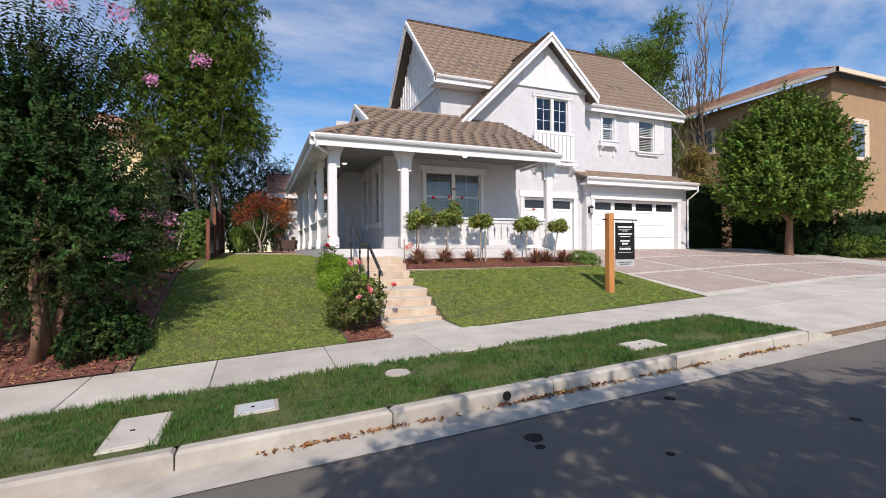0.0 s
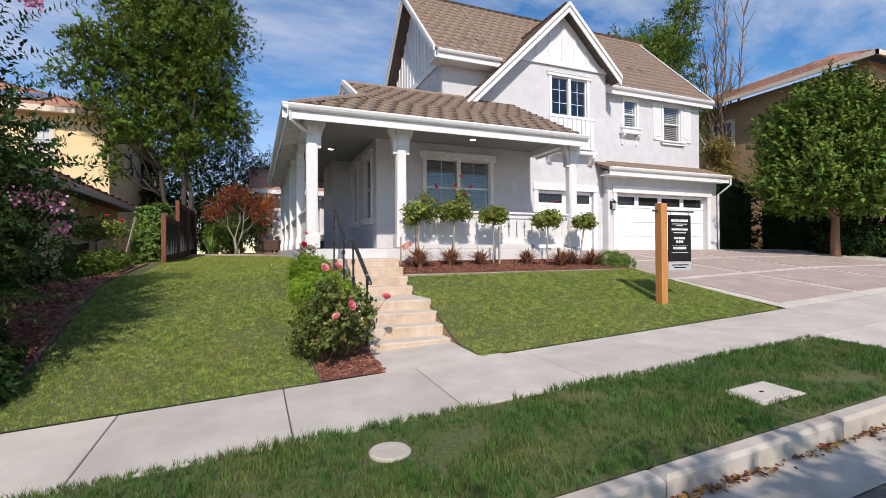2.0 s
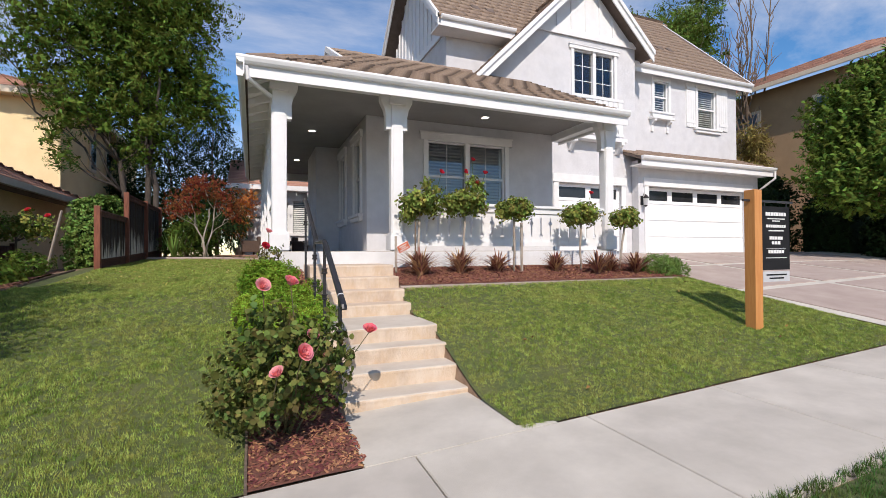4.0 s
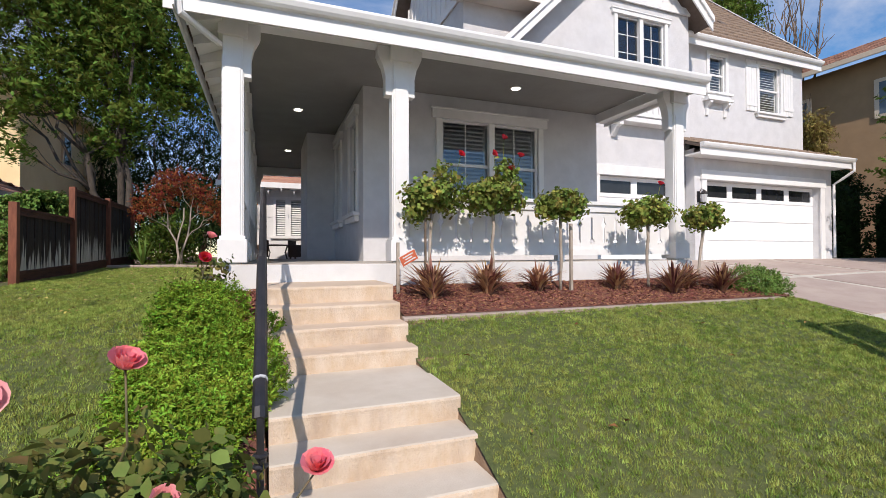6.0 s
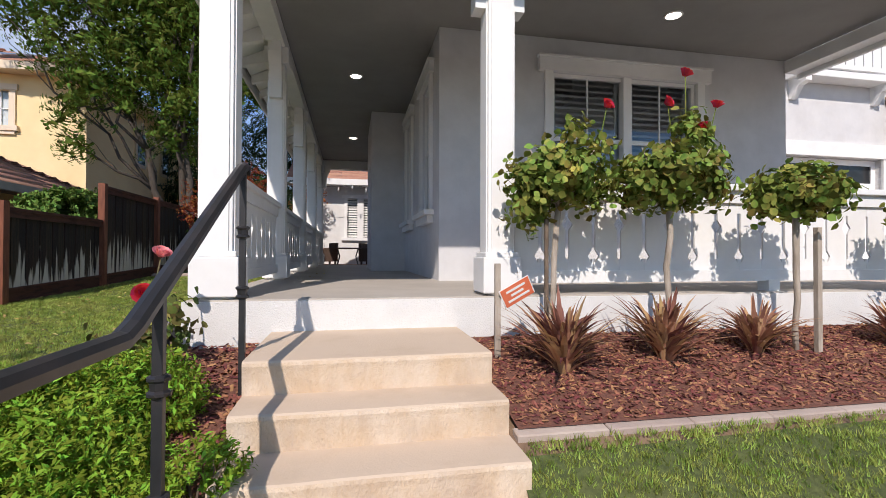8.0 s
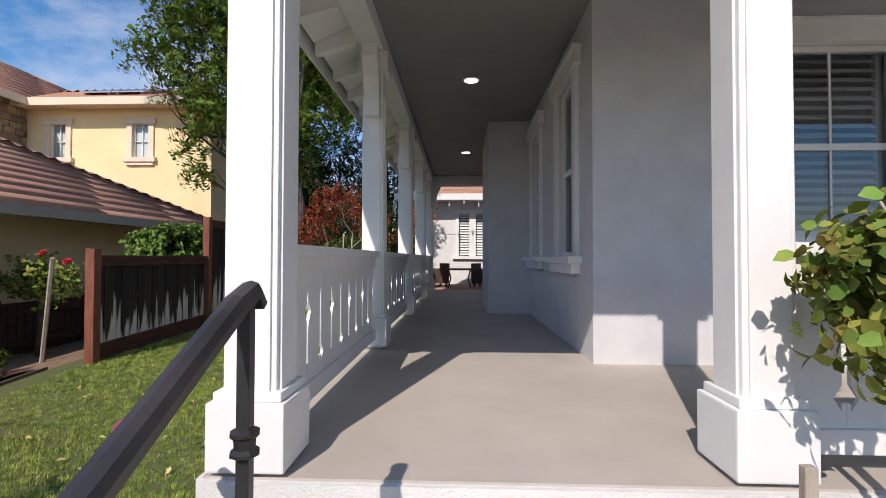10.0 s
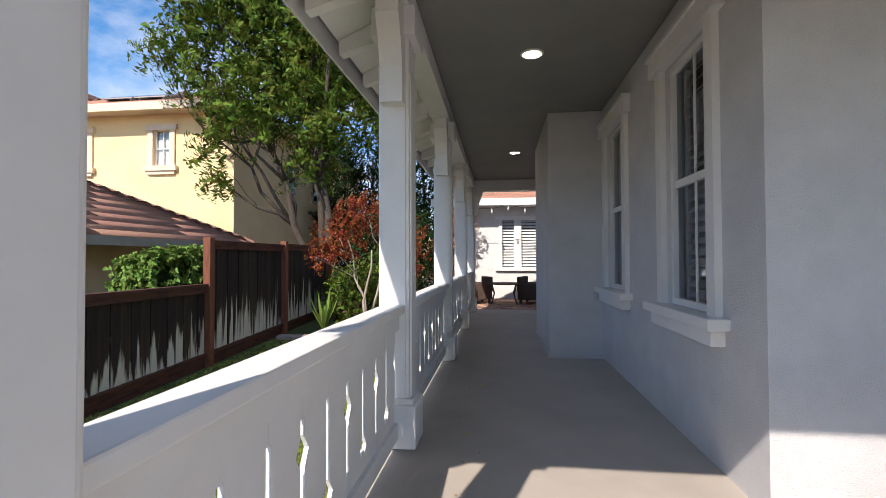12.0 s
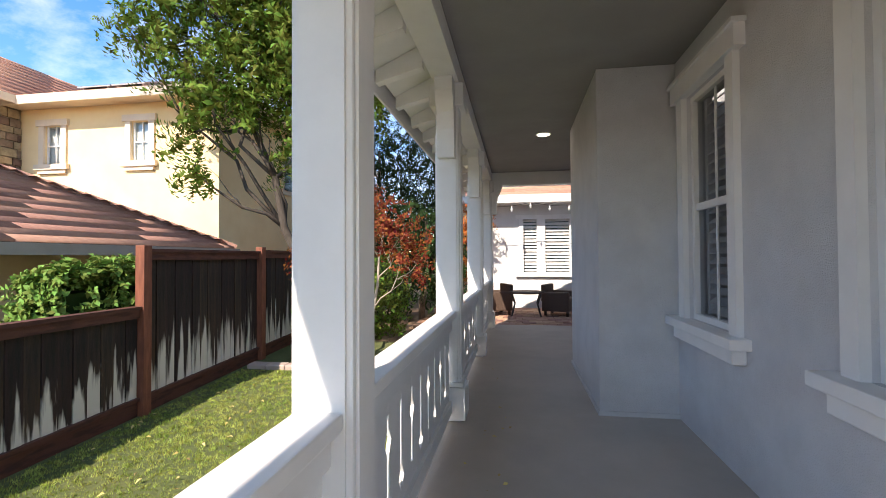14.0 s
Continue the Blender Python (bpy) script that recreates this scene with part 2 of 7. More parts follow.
CURB = surface("curb_concrete", (0.42, 0.38, 0.32), (0.52, 0.48, 0.41), 2.0, 0.9, 0.06, 90.0, per="object", vary=0.06, c3=(0.27, 0.23, 0.19), stain=0.6, stain_scale=1.8)
ASPHALT = surface("asphalt", (0.132, 0.114, 0.096), (0.21, 0.184, 0.156), 90.0, 0.92, 0.12, 160.0, c3=(0.10, 0.094, 0.088), stain=0.5, stain_scale=0.7)
DRIVE = surface("driveway_panel", (0.36, 0.28, 0.24), (0.43, 0.35, 0.30), 1.8, 0.9, 0.06, 80.0, per="object", vary=0.07, c3=(0.30, 0.24, 0.2), stain=0.4)
SOIL = surface("soil", (0.16, 0.10, 0.065), (0.24, 0.16, 0.10), 9.0, 0.95, 0.1, 25.0)
MULCH = surface("bark_mulch", (0.17, 0.06, 0.04), (0.33, 0.125, 0.08), 20.0, 0.95, 0.0, per="island", vary=0.55)
MULCH_BASE = surface("mulch_bed", (0.11, 0.042, 0.03), (0.20, 0.082, 0.054), 40.0, 0.95, 0.1, 60.0)
TURF = surface("turf", (0.05, 0.068, 0.02), (0.10, 0.125, 0.036), 30.0, 0.95, 0.1, 90.0, c3=(0.15, 0.14, 0.05), stain=0.45, stain_scale=1.4)
BLADE = surface("grass_blade", (0.165, 0.24, 0.045), (0.38, 0.435, 0.105), 9.0, 0.6, per="island", vary=0.5, c3=(0.42, 0.37, 0.12), stain=0.5, stain_scale=1.5, trans=0.2, spec=0.12, contrast=(0.40, 0.60))
BLADE_LONG = surface("long_grass_blade", (0.045, 0.105, 0.024), (0.10, 0.19, 0.042), 6.0, 0.55, per="island", vary=0.6, c3=(0.30, 0.25, 0.10), stain=0.55, stain_scale=1.4, trans=0.22, spec=0.12)
BLACK = surface("black_metal", (0.013, 0.013, 0.015), (0.022, 0.022, 0.025), 9.0, 0.42, 0.015, 60.0, metal=0.0, c3=(0.09, 0.06, 0.05), stain=0.25, stain_scale=6.0)
POST_WOOD = surface("orange_stained_post", (0.50, 0.20, 0.055), (0.58, 0.26, 0.08), 5.0, 0.6, 0.03, 30.0, stretch=(6, 6, 0.6))
SIGN_BLACK = surface("black_sign", (0.010, 0.010, 0.011), (0.016, 0.016, 0.017), 3.0, 0.75, spec=0.2)
SIGN_GREY = surface("grey_sign", (0.45, 0.46, 0.47), (0.5, 0.51, 0.52), 3.0, 0.5)
LETTER = surface("sign_white", (0.72, 0.72, 0.70), (0.76, 0.76, 0.74), 3.0, 0.6)
DOOR_WHITE = surface("garage_door_paint", (0.82, 0.82, 0.82), (0.86, 0.86, 0.86), 3.0, 0.45, 0.01, 50.0)
GLASS = glass_mat("window_glass", (0.80, 0.84, 0.86), 1.9)
SCREEN = glass_mat("screened_glass", (0.60, 0.61, 0.62), 1.5, 0.02)
SHUTTER = surface("indoor_shutter", (0.62, 0.62, 0.60), (0.66, 0.66, 0.64), 3.0, 0.5)
FENCE = surface("weathered_fence", (0.008, 0.006, 0.005), (0.045, 0.021, 0.015), 2.2, 0.85, 0.06, 30.0, per="object", vary=0.4, stretch=(9, 9, 0.9), contrast=(0.35, 0.7))
# the boards have worn pale from the foot upwards, in ragged streaks
fn, fl = FENCE.node_tree.nodes, FENCE.node_tree.links
f_in = fn["Principled BSDF"].inputs["Base Color"]
f_old = f_in.links[0].from_socket
f_tc, f_sep, f_map, f_nz, f_oi = fn.new("ShaderNodeTexCoord"), fn.new("ShaderNodeSeparateXYZ"), fn.new("ShaderNodeMapping"), fn.new("ShaderNodeTexNoise"), fn.new("ShaderNodeObjectInfo")
f_map.inputs["Scale"].default_value = (1, 8, 0.9)
f_nz.inputs["Scale"].default_value, f_nz.inputs["Detail"].default_value = 1.3, 4.0
f_nz.noise_dimensions = "4D"
f_add, f_mul, f_rng, f_mix = fn.new("ShaderNodeMath"), fn.new("ShaderNodeMath"), fn.new("ShaderNodeMapRange"), fn.new("ShaderNodeMix")
f_mul.operation, f_mul.inputs[1].default_value = "MULTIPLY", 37.0
f_add.operation = "SUBTRACT"
f_rng.inputs["From Min"].default_value, f_rng.inputs["From Max"].default_value, f_rng.inputs["To Max"].default_value = 0.37, 0.46, 0.95
f_mix.data_type = "RGBA"
f_mix.inputs["B"].default_value = (0.60, 0.57, 0.52, 1)
fl.new(f_tc.outputs["Object"], f_map.inputs["Vector"])
fl.new(f_map.outputs["Vector"], f_nz.inputs["Vector"])
fl.new(f_oi.outputs["Random"], f_mul.inputs[0])
fl.new(f_mul.outputs[0], f_nz.inputs["W"])
fl.new(f_tc.outputs["Object"], f_sep.inputs["Vector"])
fl.new(f_nz.outputs["Fac"], f_add.inputs[0])
f_half = fn.new("ShaderNodeMath")
f_half.operation, f_half.inputs[1].default_value = "MULTIPLY", 0.42
fl.new(f_sep.outputs["Z"], f_half.inputs[0])
fl.new(f_half.outputs[0], f_add.inputs[1])
fl.new(f_add.outputs[0], f_rng.inputs["Value"])
fl.new(f_rng.outputs["Result"], f_mix.inputs["Factor"])
fl.new(f_old, f_mix.inputs["A"])
fl.new(f_mix.outputs["Result"], f_in)
FENCE_RED = surface("red_stained_wood", (0.15, 0.045, 0.024), (0.24, 0.08, 0.042), 3.0, 0.75, 0.05, 30.0, stretch=(8, 8, 1.5), c3=(0.08, 0.03, 0.02), stain=0.4)
FENCE_RAIL = surface("dark_stained_rail", (0.05, 0.016, 0.011), (0.13, 0.042, 0.026), 2.5, 0.8, 0.06, 30.0, stretch=(6, 1.2, 8), c3=(0.018, 0.01, 0.009), stain=0.75, stain_scale=2.5, contrast=(0.4, 0.6))
YELLOW = surface("yellow_stucco", (0.82, 0.63, 0.35), (0.87, 0.69, 0.40), 1.5, 0.9, 0.06, 90.0, c3=(0.76, 0.58, 0.33), stain=0.35, stain_scale=0.6)
CREAM = surface("cream_trim", (0.70, 0.58, 0.44), (0.75, 0.63, 0.49), 2.0, 0.7)
TAN = surface("tan_stucco", (0.36, 0.235, 0.13), (0.41, 0.27, 0.15), 1.5, 0.9, 0.06, 60.0)
LAMP = emit_mat("lamp_glow", (1.0, 0.95, 0.85), 9.0)

# ---- ground ----
FLOOR = 1.48


def grade(x):
    """The height of the pavement's lawn edge along the street, which climbs to the right."""
    return -0.262 + 0.05 * np.clip(x, -14, 16)


def ramp(v, *knots):
    return np.interp(v, [k[0] for k in knots], [k[1] for k in knots])


def lawn_z(x, y):
    """The lawn's surface on both sides of the steps."""
    s = grade(x)
    t = np.clip((y - 8.1) / 3.6, 0, 1)
    stair = s + 0.05 + ramp(y, (8.1, -0.05), (8.95, 0.0), (10.1, 0.47), (11.15, 0.62), (11.7, 0.92)) * (0.9 - s) / 0.98
    near = np.clip((5.6 - x) / 1.9, 0, 1)
    right = np.where(y < 11.7, np.minimum(stair, 0.9) * near + (s + (0.9 - s) * t) * (1 - near), ramp(y, (11.7, 0.9), (13.0, 1.17), (16, 1.25), (60, 1.3)))
    t2 = np.clip((y - 8.1) / 4.1, 0, 1)
    left = np.where(y < 12.2, s + (0.86 - s) * t2, ramp(y, (12.2, 0.86), (16.3, 1.14), (18.6, 1.22), (23, 1.4), (60, 1.5)))
    k = np.clip((x - 0.2) / 1.6, 0, 1)
    fall = np.clip((-1.9 - x) / 6, 0, 1) * np.clip((y - 8.1) / 6, 0, 1) * 0.9
    return left * (1 - k) + right * k - fall


def drive_z(x, y):
    t = np.clip((y - 8.1) / 8.1, 0, 1)
    return grade(x) * (1 - t) + 1.42 * t


def ground_z(x, y):
    x, y = np.asarray(x, float), np.asarray(y, float)
    k = np.clip((x - 9.9) / 0.5, 0, 1)
    up = lawn_z(x, y) * (1 - k) + (drive_z(x, y) - 0.05) * k
    under = (x > 2.30) & (x < 3.62) & (y > 8.15) & (y < 13.2)
    up = up - 0.55 * under
    low = grade(x) - 0.04 * np.clip((8.1 - y) / 1.55, 0, 3)
    low = low - 0.28 * ((x > 8.19) & (x < 19.6) & (y > 4.75) & (y < 6.6))
    street = grade(x) - 0.26
    z = np.where(y > 8.1, up, np.where(y > 4.72, low - 0.03, street - 0.12))
    return z


def gz(x, y):
    return float(ground_z(x, y))


def sheet(name, xs, ys, fz, material, parent=None, label="", lift=0.0):
    X, Y = np.meshgrid(xs, ys)
    Z = fz(X, Y) + lift
    n, m = X.shape
    idx = np.arange(n * m).reshape(n, m)
    f = np.stack([idx[:-1, :-1], idx[:-1, 1:], idx[1:, 1:], idx[1:, :-1]], -1).reshape(-1, 4)
    return part(name, raw_mesh(name, np.stack([X, Y, Z], -1).reshape(-1, 3), f), material, parent, label, smooth=True)


gx = np.concatenate([[-2500, -900, -300, -120, -60, -40], np.arange(-25, 2.1, 0.5), [2.30, 2.36, 3.0, 3.58, 3.64], np.arange(4.0, 30.1, 0.5), [40, 60, 120, 300, 900, 2500]])
gy = np.concatenate([[-2500, -900, -300, -120, -50, -20, -8, -4, 0, 3, 4.70, 4.73], np.arange(5.0, 8.01, 0.5), [8.09, 8.11], np.arange(8.5, 30.1, 0.4), [40, 60, 120, 300, 900, 2500]])
gx = np.sort(np.concatenate([gx, [8.16, 8.2]]))
ground = sheet("ground", gx, gy, ground_z, SOIL, lift=-0.03)
tagged(ground, "brown garden soil and earth around the house", "ground", kind="structure")

# lawn surface under the blades
lawn = sheet("lawn_soil", np.arange(-1.75, 1.46, 0.2), np.arange(8.12, 22.6, 0.3), ground_z, TURF, lift=0.0)
tagged(lawn, "mown green turf beside the porch and front steps", "lawn", kind="structure")
lawn2 = sheet("lawn_soil", np.concatenate([[3.63], np.arange(3.72, 10.15, 0.2)]), np.arange(8.12, 11.75, 0.25), ground_z, TURF, lift=0.0)
tagged(lawn2, "mown green turf between the steps and the driveway", "lawn", kind="structure")
strip = sheet("verge_soil", np.arange(-14, 8.3, 0.25), np.arange(4.86, 6.5, 0.2), lambda x, y: grade(x) - 0.04 * (8.1 - y) / 1.55 + 0.012, TURF)
tagged(strip, "green grass strip between pavement and curb", "lawn", kind="structure")

# road, gutter, curb


def road_z(x, y):
    return grade(x) - 0.235 + 0.022 * np.minimum(4.2 - y, 5.0) - 0.022 * np.maximum(0, -0.8 - y)


road = sheet("road", np.concatenate([[-400, -60], np.arange(-25, 31, 1.0), [60, 400]]), np.arange(-6.6, 4.21, 0.6), road_z, ASPHALT)
tagged(road, "worn dark grey asphalt street with black tar spots", "road", kind="structure")
far_walk = sheet("pavement_far", np.array([-400, -60, -14, 0, 16, 60, 400]), np.array([-10.0, -6.6]), lambda x, y: grade(x) - 0.25 + 0.03 * (y < -8), CONCRETE)
tagged(far_walk, "grey concrete pavement across the street", "pavement", kind="structure")
gutter = sheet("gutter", np.concatenate([[-400, -60], np.arange(-25, 31, 1.0), [60, 400]]), np.array([4.18, 4.45, 4.74]), lambda x, y: grade(x) - 0.225 - 0.02 * (y - 4.2), CURB)
tagged(gutter, "stained concrete gutter along the curb", "gutter", kind="structure")

curb = thing("curb", (0, 4.75, -0.35), "pale concrete curb with dirty joints beside the grass strip", "curb", kind="structure")


def slab_mesh(x0, x1, y0, y1, fz, depth, bevel=0.012):
    """A slab that follows the grade; it tapers at its upper edges."""
    bm = bmesh.new()
    b = bevel
    rings = []
    for inset, dz in ((0, -depth), (0, -b), (b, 0)):
        rings.append([bm.verts.new((x, y, float(fz(x, y)) + dz)) for x, y in ((x0 + inset, y0 + inset), (x1 - inset, y0 + inset), (x1 - inset, y1 - inset), (x0 + inset, y1 - inset))])
    for r0, r1 in zip(rings, rings[1:]):
        for k in range(4):
            bm.faces.new((r0[k], r0[(k + 1) % 4], r1[(k + 1) % 4], r1[k]))
    bm.faces.new(rings[-1])
    return bm


curb_top = lambda x, y: grade(x) - 0.065
for i in range(-8, 5):
    x0 = -0.69 + i * 2.0
    x1 = x0 + 1.985
    if x1 > 8.3:
        x1 = 8.15
    if x1 - x0 > 0.3:
        part("curb_stone", slab_mesh(x0, x1, 4.70, 4.87, curb_top, 0.3, 0.03), CURB, curb)
# the curb dips where the drive crosses it
bm = bmesh.new()
prism(bm, [(8.16, -0.3), (8.16, float(grade(8.16)) - 0.065), (8.75, float(grade(8.75)) - 0.19), (8.75, -0.3)], 4.70, 4.87)
part("dropped_curb", bm, CURB, curb)
bm = bmesh.new()
lathe(bm, [(0.055, 0), (0.055, 0.012)], (0, 0, 0), 14)
hole = part("drain_hole", bm, SIGN_BLACK, curb, "dark round drain hole in the curb face", local=False)
hole.matrix_parent_inverse = world_of(curb).inverted() @ Matrix.Translation((2.66, 4.699, float(grade(2.66)) - 0.145)) @ Matrix.Rotation(math.radians(90), 4, "X")

# pavement of single slabs
pavement = thing("pavement", (1, 7.3, -0.3), "pale concrete pavement slabs with thin dark joints", "pavement", kind="structure")
walk_z = lambda x, y: grade(x) - 0.04 * (8.1 - y) / 1.55
for i in range(-9, 15):
    x0 = -0.59 + i * 1.63
    part("slab", slab_mesh(x0, x0 + 1.618, 6.54, 8.1, walk_z, 0.12, 0.008), CONCRETE, pavement)
apron = sheet("drive_apron", np.linspace(8.2, 19.5, 12), np.linspace(4.72, 6.54, 5), lambda x, y: grade(x) - 0.2 + 0.155 * (y - 4.72) / 1.82, CONCRETE)
tagged(apron, "pale concrete drive crossing sloping to the gutter", "driveway", kind="structure")

# driveway with tinted panels between pale bands
drive_bed = sheet("driveway", np.linspace(10.2, 24, 60), np.linspace(8.1, 16.4, 50), drive_z, CONCRETE)
tagged(drive_bed, "pale concrete driveway bands rising to the garage", "driveway", kind="structure")
for i in range(4):
    for j in range(3):
        x0, y0 = 10.5 + i * 2.75, 8.4 + j * 2.62
        part("drive_panel", slab_mesh(x0, x0 + 2.5, y0, y0 + 2.38, lambda x, y: drive_z(x, y) + 0.016, 0.03, 0.006), DRIVE, drive_bed)

# ---- house ----
house = thing("house", (11, 19, 1.4), "grey stucco two-storey house with white trim and brown tiled roof", "house")
GABLE_X, GABLE_Z, GABLE_S = 11.33, 10.31, 0.985
GARAGE_Y, UPPER_Y, RIGHT_X, LEFT_X = 16.5, 17.0, 19.0, 7.1
FRONT_Y, SIDE_X, BUMP_X = 15.1, 3.92, 3.25
EAVE_Y, EAVE_Z, RIDGE_Y, RIDGE_Z = 16.75, 7.90, 21.0, 12.2
PITCH = (RIDGE_Z - EAVE_Z) / (RIDGE_Y - EAVE_Y)

Mf = wall_matrix("front", FRONT_Y)
FW = (5.40, 7.52, 2.56, 4.16)
bm = wall_mesh(bmesh.new(), Mf, SIDE_X, 9.0, 1.2, 5.2, [FW])
part("wall", bm, STUCCO, house, "grey stucco wall under the porch")
Ms = wall_matrix("left", SIDE_X)
SA, SB = (15.66, 16.44, 2.39, 4.20), (17.60, 18.41, 2.39, 4.20)
bm = wall_mesh(bmesh.new(), Ms, FRONT_Y + 0.2, 18.68, 1.2, 5.2, [SA, SB])
part("wall", bm, STUCCO, house)
bm = boxes((BUMP_X, 4.2, 18.68, 20.75, 1.2, 5.2), (SIDE_X, 4.12, 20.75, 25.0, 1.2, 5.2), (SIDE_X, 19, 25.0, 25.2, 1.2, 8.4), (LEFT_X, 19, 26.0, 26.2, 4, 8.4))
part("wall", bm, STUCCO, house)
bm = boxes((BUMP_X - 0.015, SIDE_X, 18.665, 18.68, 1.47, 1.52), (BUMP_X - 0.015, BUMP_X, 18.68, 20.75, 1.47, 1.52))
part("skirting", bm, STUCCO, house)
# side of the front room towards the drive, and the garage front with the two doors
part("wall", boxes((8.8, 9.0, FRONT_Y + 0.2, GARAGE_Y, 1.2, 5.2)), STUCCO, house)
Mg = wall_matrix("front", GARAGE_Y)
G1, G2, BW = (10.2, 12.72, 1.40, 3.62), (13.55, 18.45, 1.40, 3.62), (10.84, 12.44, 6.42, 7.84)
bm = wall_mesh(bmesh.new(), Mg, 9.0, 13.35, 1.2, 7.3, [G1, (BW[0], BW[1], BW[2], 7.3)])
half_w = (GABLE_Z - 7.3) / GABLE_S
part("wall", bm, STUCCO, house, "pale grey stucco gable wall above the garage")
bm = bmesh.new()
prism(bm, [(7.3, 5.0), (9.0, 5.0), (9.0, 7.3), (GABLE_X - half_w + 0.1, 7.3), (7.3, 6.15)], -0.2, 0, M=Mg)
prism(bm, [(GABLE_X - half_w + 0.1, 7.3), (BW[0], 7.3), (BW[0], BW[3]), (GABLE_X - (GABLE_Z - BW[3]) / GABLE_S + 0.05, BW[3])], -0.2, 0, M=Mg)
prism(bm, [(BW[1], 7.3), (13.35, 7.3), (13.35, BW[3]), (BW[1], BW[3])], -0.2, 0, M=Mg)
prism(bm, [(GABLE_X - (GABLE_Z - BW[3]) / GABLE_S + 0.05, BW[3]), (13.35, BW[3]), (13.35, 8.22), (GABLE_X, GABLE_Z - 0.1)], -0.2, 0, M=Mg)
part("gable_wall", bm, STUCCO, house)
# upper front walls set back, and the ends
Mu = wall_matrix("front", UPPER_Y)
U1, U2 = (14.72, 15.40, 6.44, 7.56), (16.88, 17.88, 6.06, 7.56)
bm = wall_mesh(bmesh.new(), Mu, 13.35, RIGHT_X - 0.2, 3.6, 8.02, [U1, U2])
part("wall", bm, STUCCO, house, "pale grey stucco upper wall above the garage")
part("wall", boxes((13.15, 13.345, GARAGE_Y + 0.2, UPPER_Y, 4.5, 8.02)), STUCCO, house)
part("wall", boxes((LEFT_X + 0.2, 9.2, 17.9, 18.1, 5, 8.4)), STUCCO, house)
bm = bmesh.new()
Ml = wall_matrix("left", LEFT_X)
prism(bm, [(17.9, 5), (26, 5), (26, 8.4), (17.9, 8.4)], -0.2, 0, M=Ml)
part("wall", bm, STUCCO, house)
bm = bmesh.new()
prism(bm, [(17.6, 8.4), (24.4, 8.4), (RIDGE_Y, RIDGE_Z - 0.12)], -0.2, 0.02, M=Ml)
part("gable_wall", bm, WHITE, house, "white boarded gable end with upright battens")
for k in range(1, 18):
    yk = 17.5 + k * 0.4
    top = RIDGE_Z - 0.15 - abs(yk - RIDGE_Y) * PITCH
    if top > 8.6:
        part("batten", boxes((yk - 0.04, yk + 0.04, 0.02, 0.05, 8.52, top), M=Ml), WHITE, house)
part("gable_band", boxes((17.4, 24.8, 0.02, 0.06, 8.30, 8.52), M=Ml), WHITE, house)
Mr = wall_matrix("right", RIGHT_X)
bm = bmesh.new()
prism(bm, [(16.2, 1.2), (26, 1.2), (26, 7.6), (25.2, 7.95), (RIDGE_Y, RIDGE_Z - 0.15), (17.0, 8.0), (17.0, 4.8), (16.2, 4.42)], -0.2, 0, M=Mr)
part("wall", bm, STUCCO, house)

# garage projection: piers and lintel in front of the doors
GP = 16.2
Mp = wall_matrix("front", GP)
bm = wall_mesh(bmesh.new(), Mp, 13.15, RIGHT_X - 0.2, 1.2, 4.45, [G2], 0.28)
part("wall", bm, STUCCO, house, "grey stucco front of the double garage")


def garage_door(hole, depth, M, panes, rows=4):
    u0, u1, z0, z1 = hole
    d = part("garage_door", boxes((u0, u1, -depth - 0.06, -depth - 0.03, z0, z1), M=M), DOOR_WHITE, house, "white panelled garage door with a row of small dark windows")
    h = (z1 - z0) / rows
    n = panes
    w = (u1 - u0) / n
    for r in range(rows):
        a, b = z0 + r * h + 0.012, z0 + (r + 1) * h - 0.012
        if r == rows - 1:
            bm = wall_mesh(bmesh.new(), M @ Matrix.Translation((0, -depth, 0)), u0, u1, a, b, [(u0 + k * w + 0.1, u0 + (k + 1) * w - 0.1, a + 0.1, b - 0.1) for k in range(n)], 0.03)
            part("panel", bm, DOOR_WHITE, d)
            for k in range(n):
                part("pane", boxes((u0 + k * w + 0.1, u0 + (k + 1) * w - 0.1, -depth - 0.025, -depth - 0.02, a + 0.1, b - 0.1), M=M), DARK_GLASS_SOLID, d, "dark window pane")
        else:
            part("panel", boxes((u0, u1, -depth - 0.03, -depth, a, b), M=M, bevel=0.006), DOOR_WHITE, d)
    # casing round the opening
    for spec in ((u0 - 0.16, u0 + 0.02, 0.0, 0.04, z0, z1), (u1 - 0.02, u1 + 0.16, 0.0, 0.04, z0, z1), (u0 - 0.2, u1 + 0.2, 0.0, 0.06, z1, z1 + 0.26)):
        part("casing", boxes(spec, M=M), WHITE, d, "white door casing")


DARK_GLASS_SOLID = surface("garage_pane", (0.02, 0.022, 0.025), (0.03, 0.032, 0.035), 3.0, 0.08)
garage_door(G1, 0.12, Mg, 2)
garage_door(G2, 0.22, Mp, 4)


def sheet_pane(M, u0, u1, n, z0, z1):
    """A thin sheet of glass that faces outward."""
    q = [M @ Vector(p) for p in ((u0, n, z0), (u1, n, z0), (u1, n, z1), (u0, n, z1))]
    if (q[1] - q[0]).cross(q[2] - q[1]).dot(M.to_3x3() @ Vector((0, 1, 0))) < 0:
        q.reverse()
    return raw_mesh("pane", [tuple(p) for p in q], [(0, 1, 2, 3)])


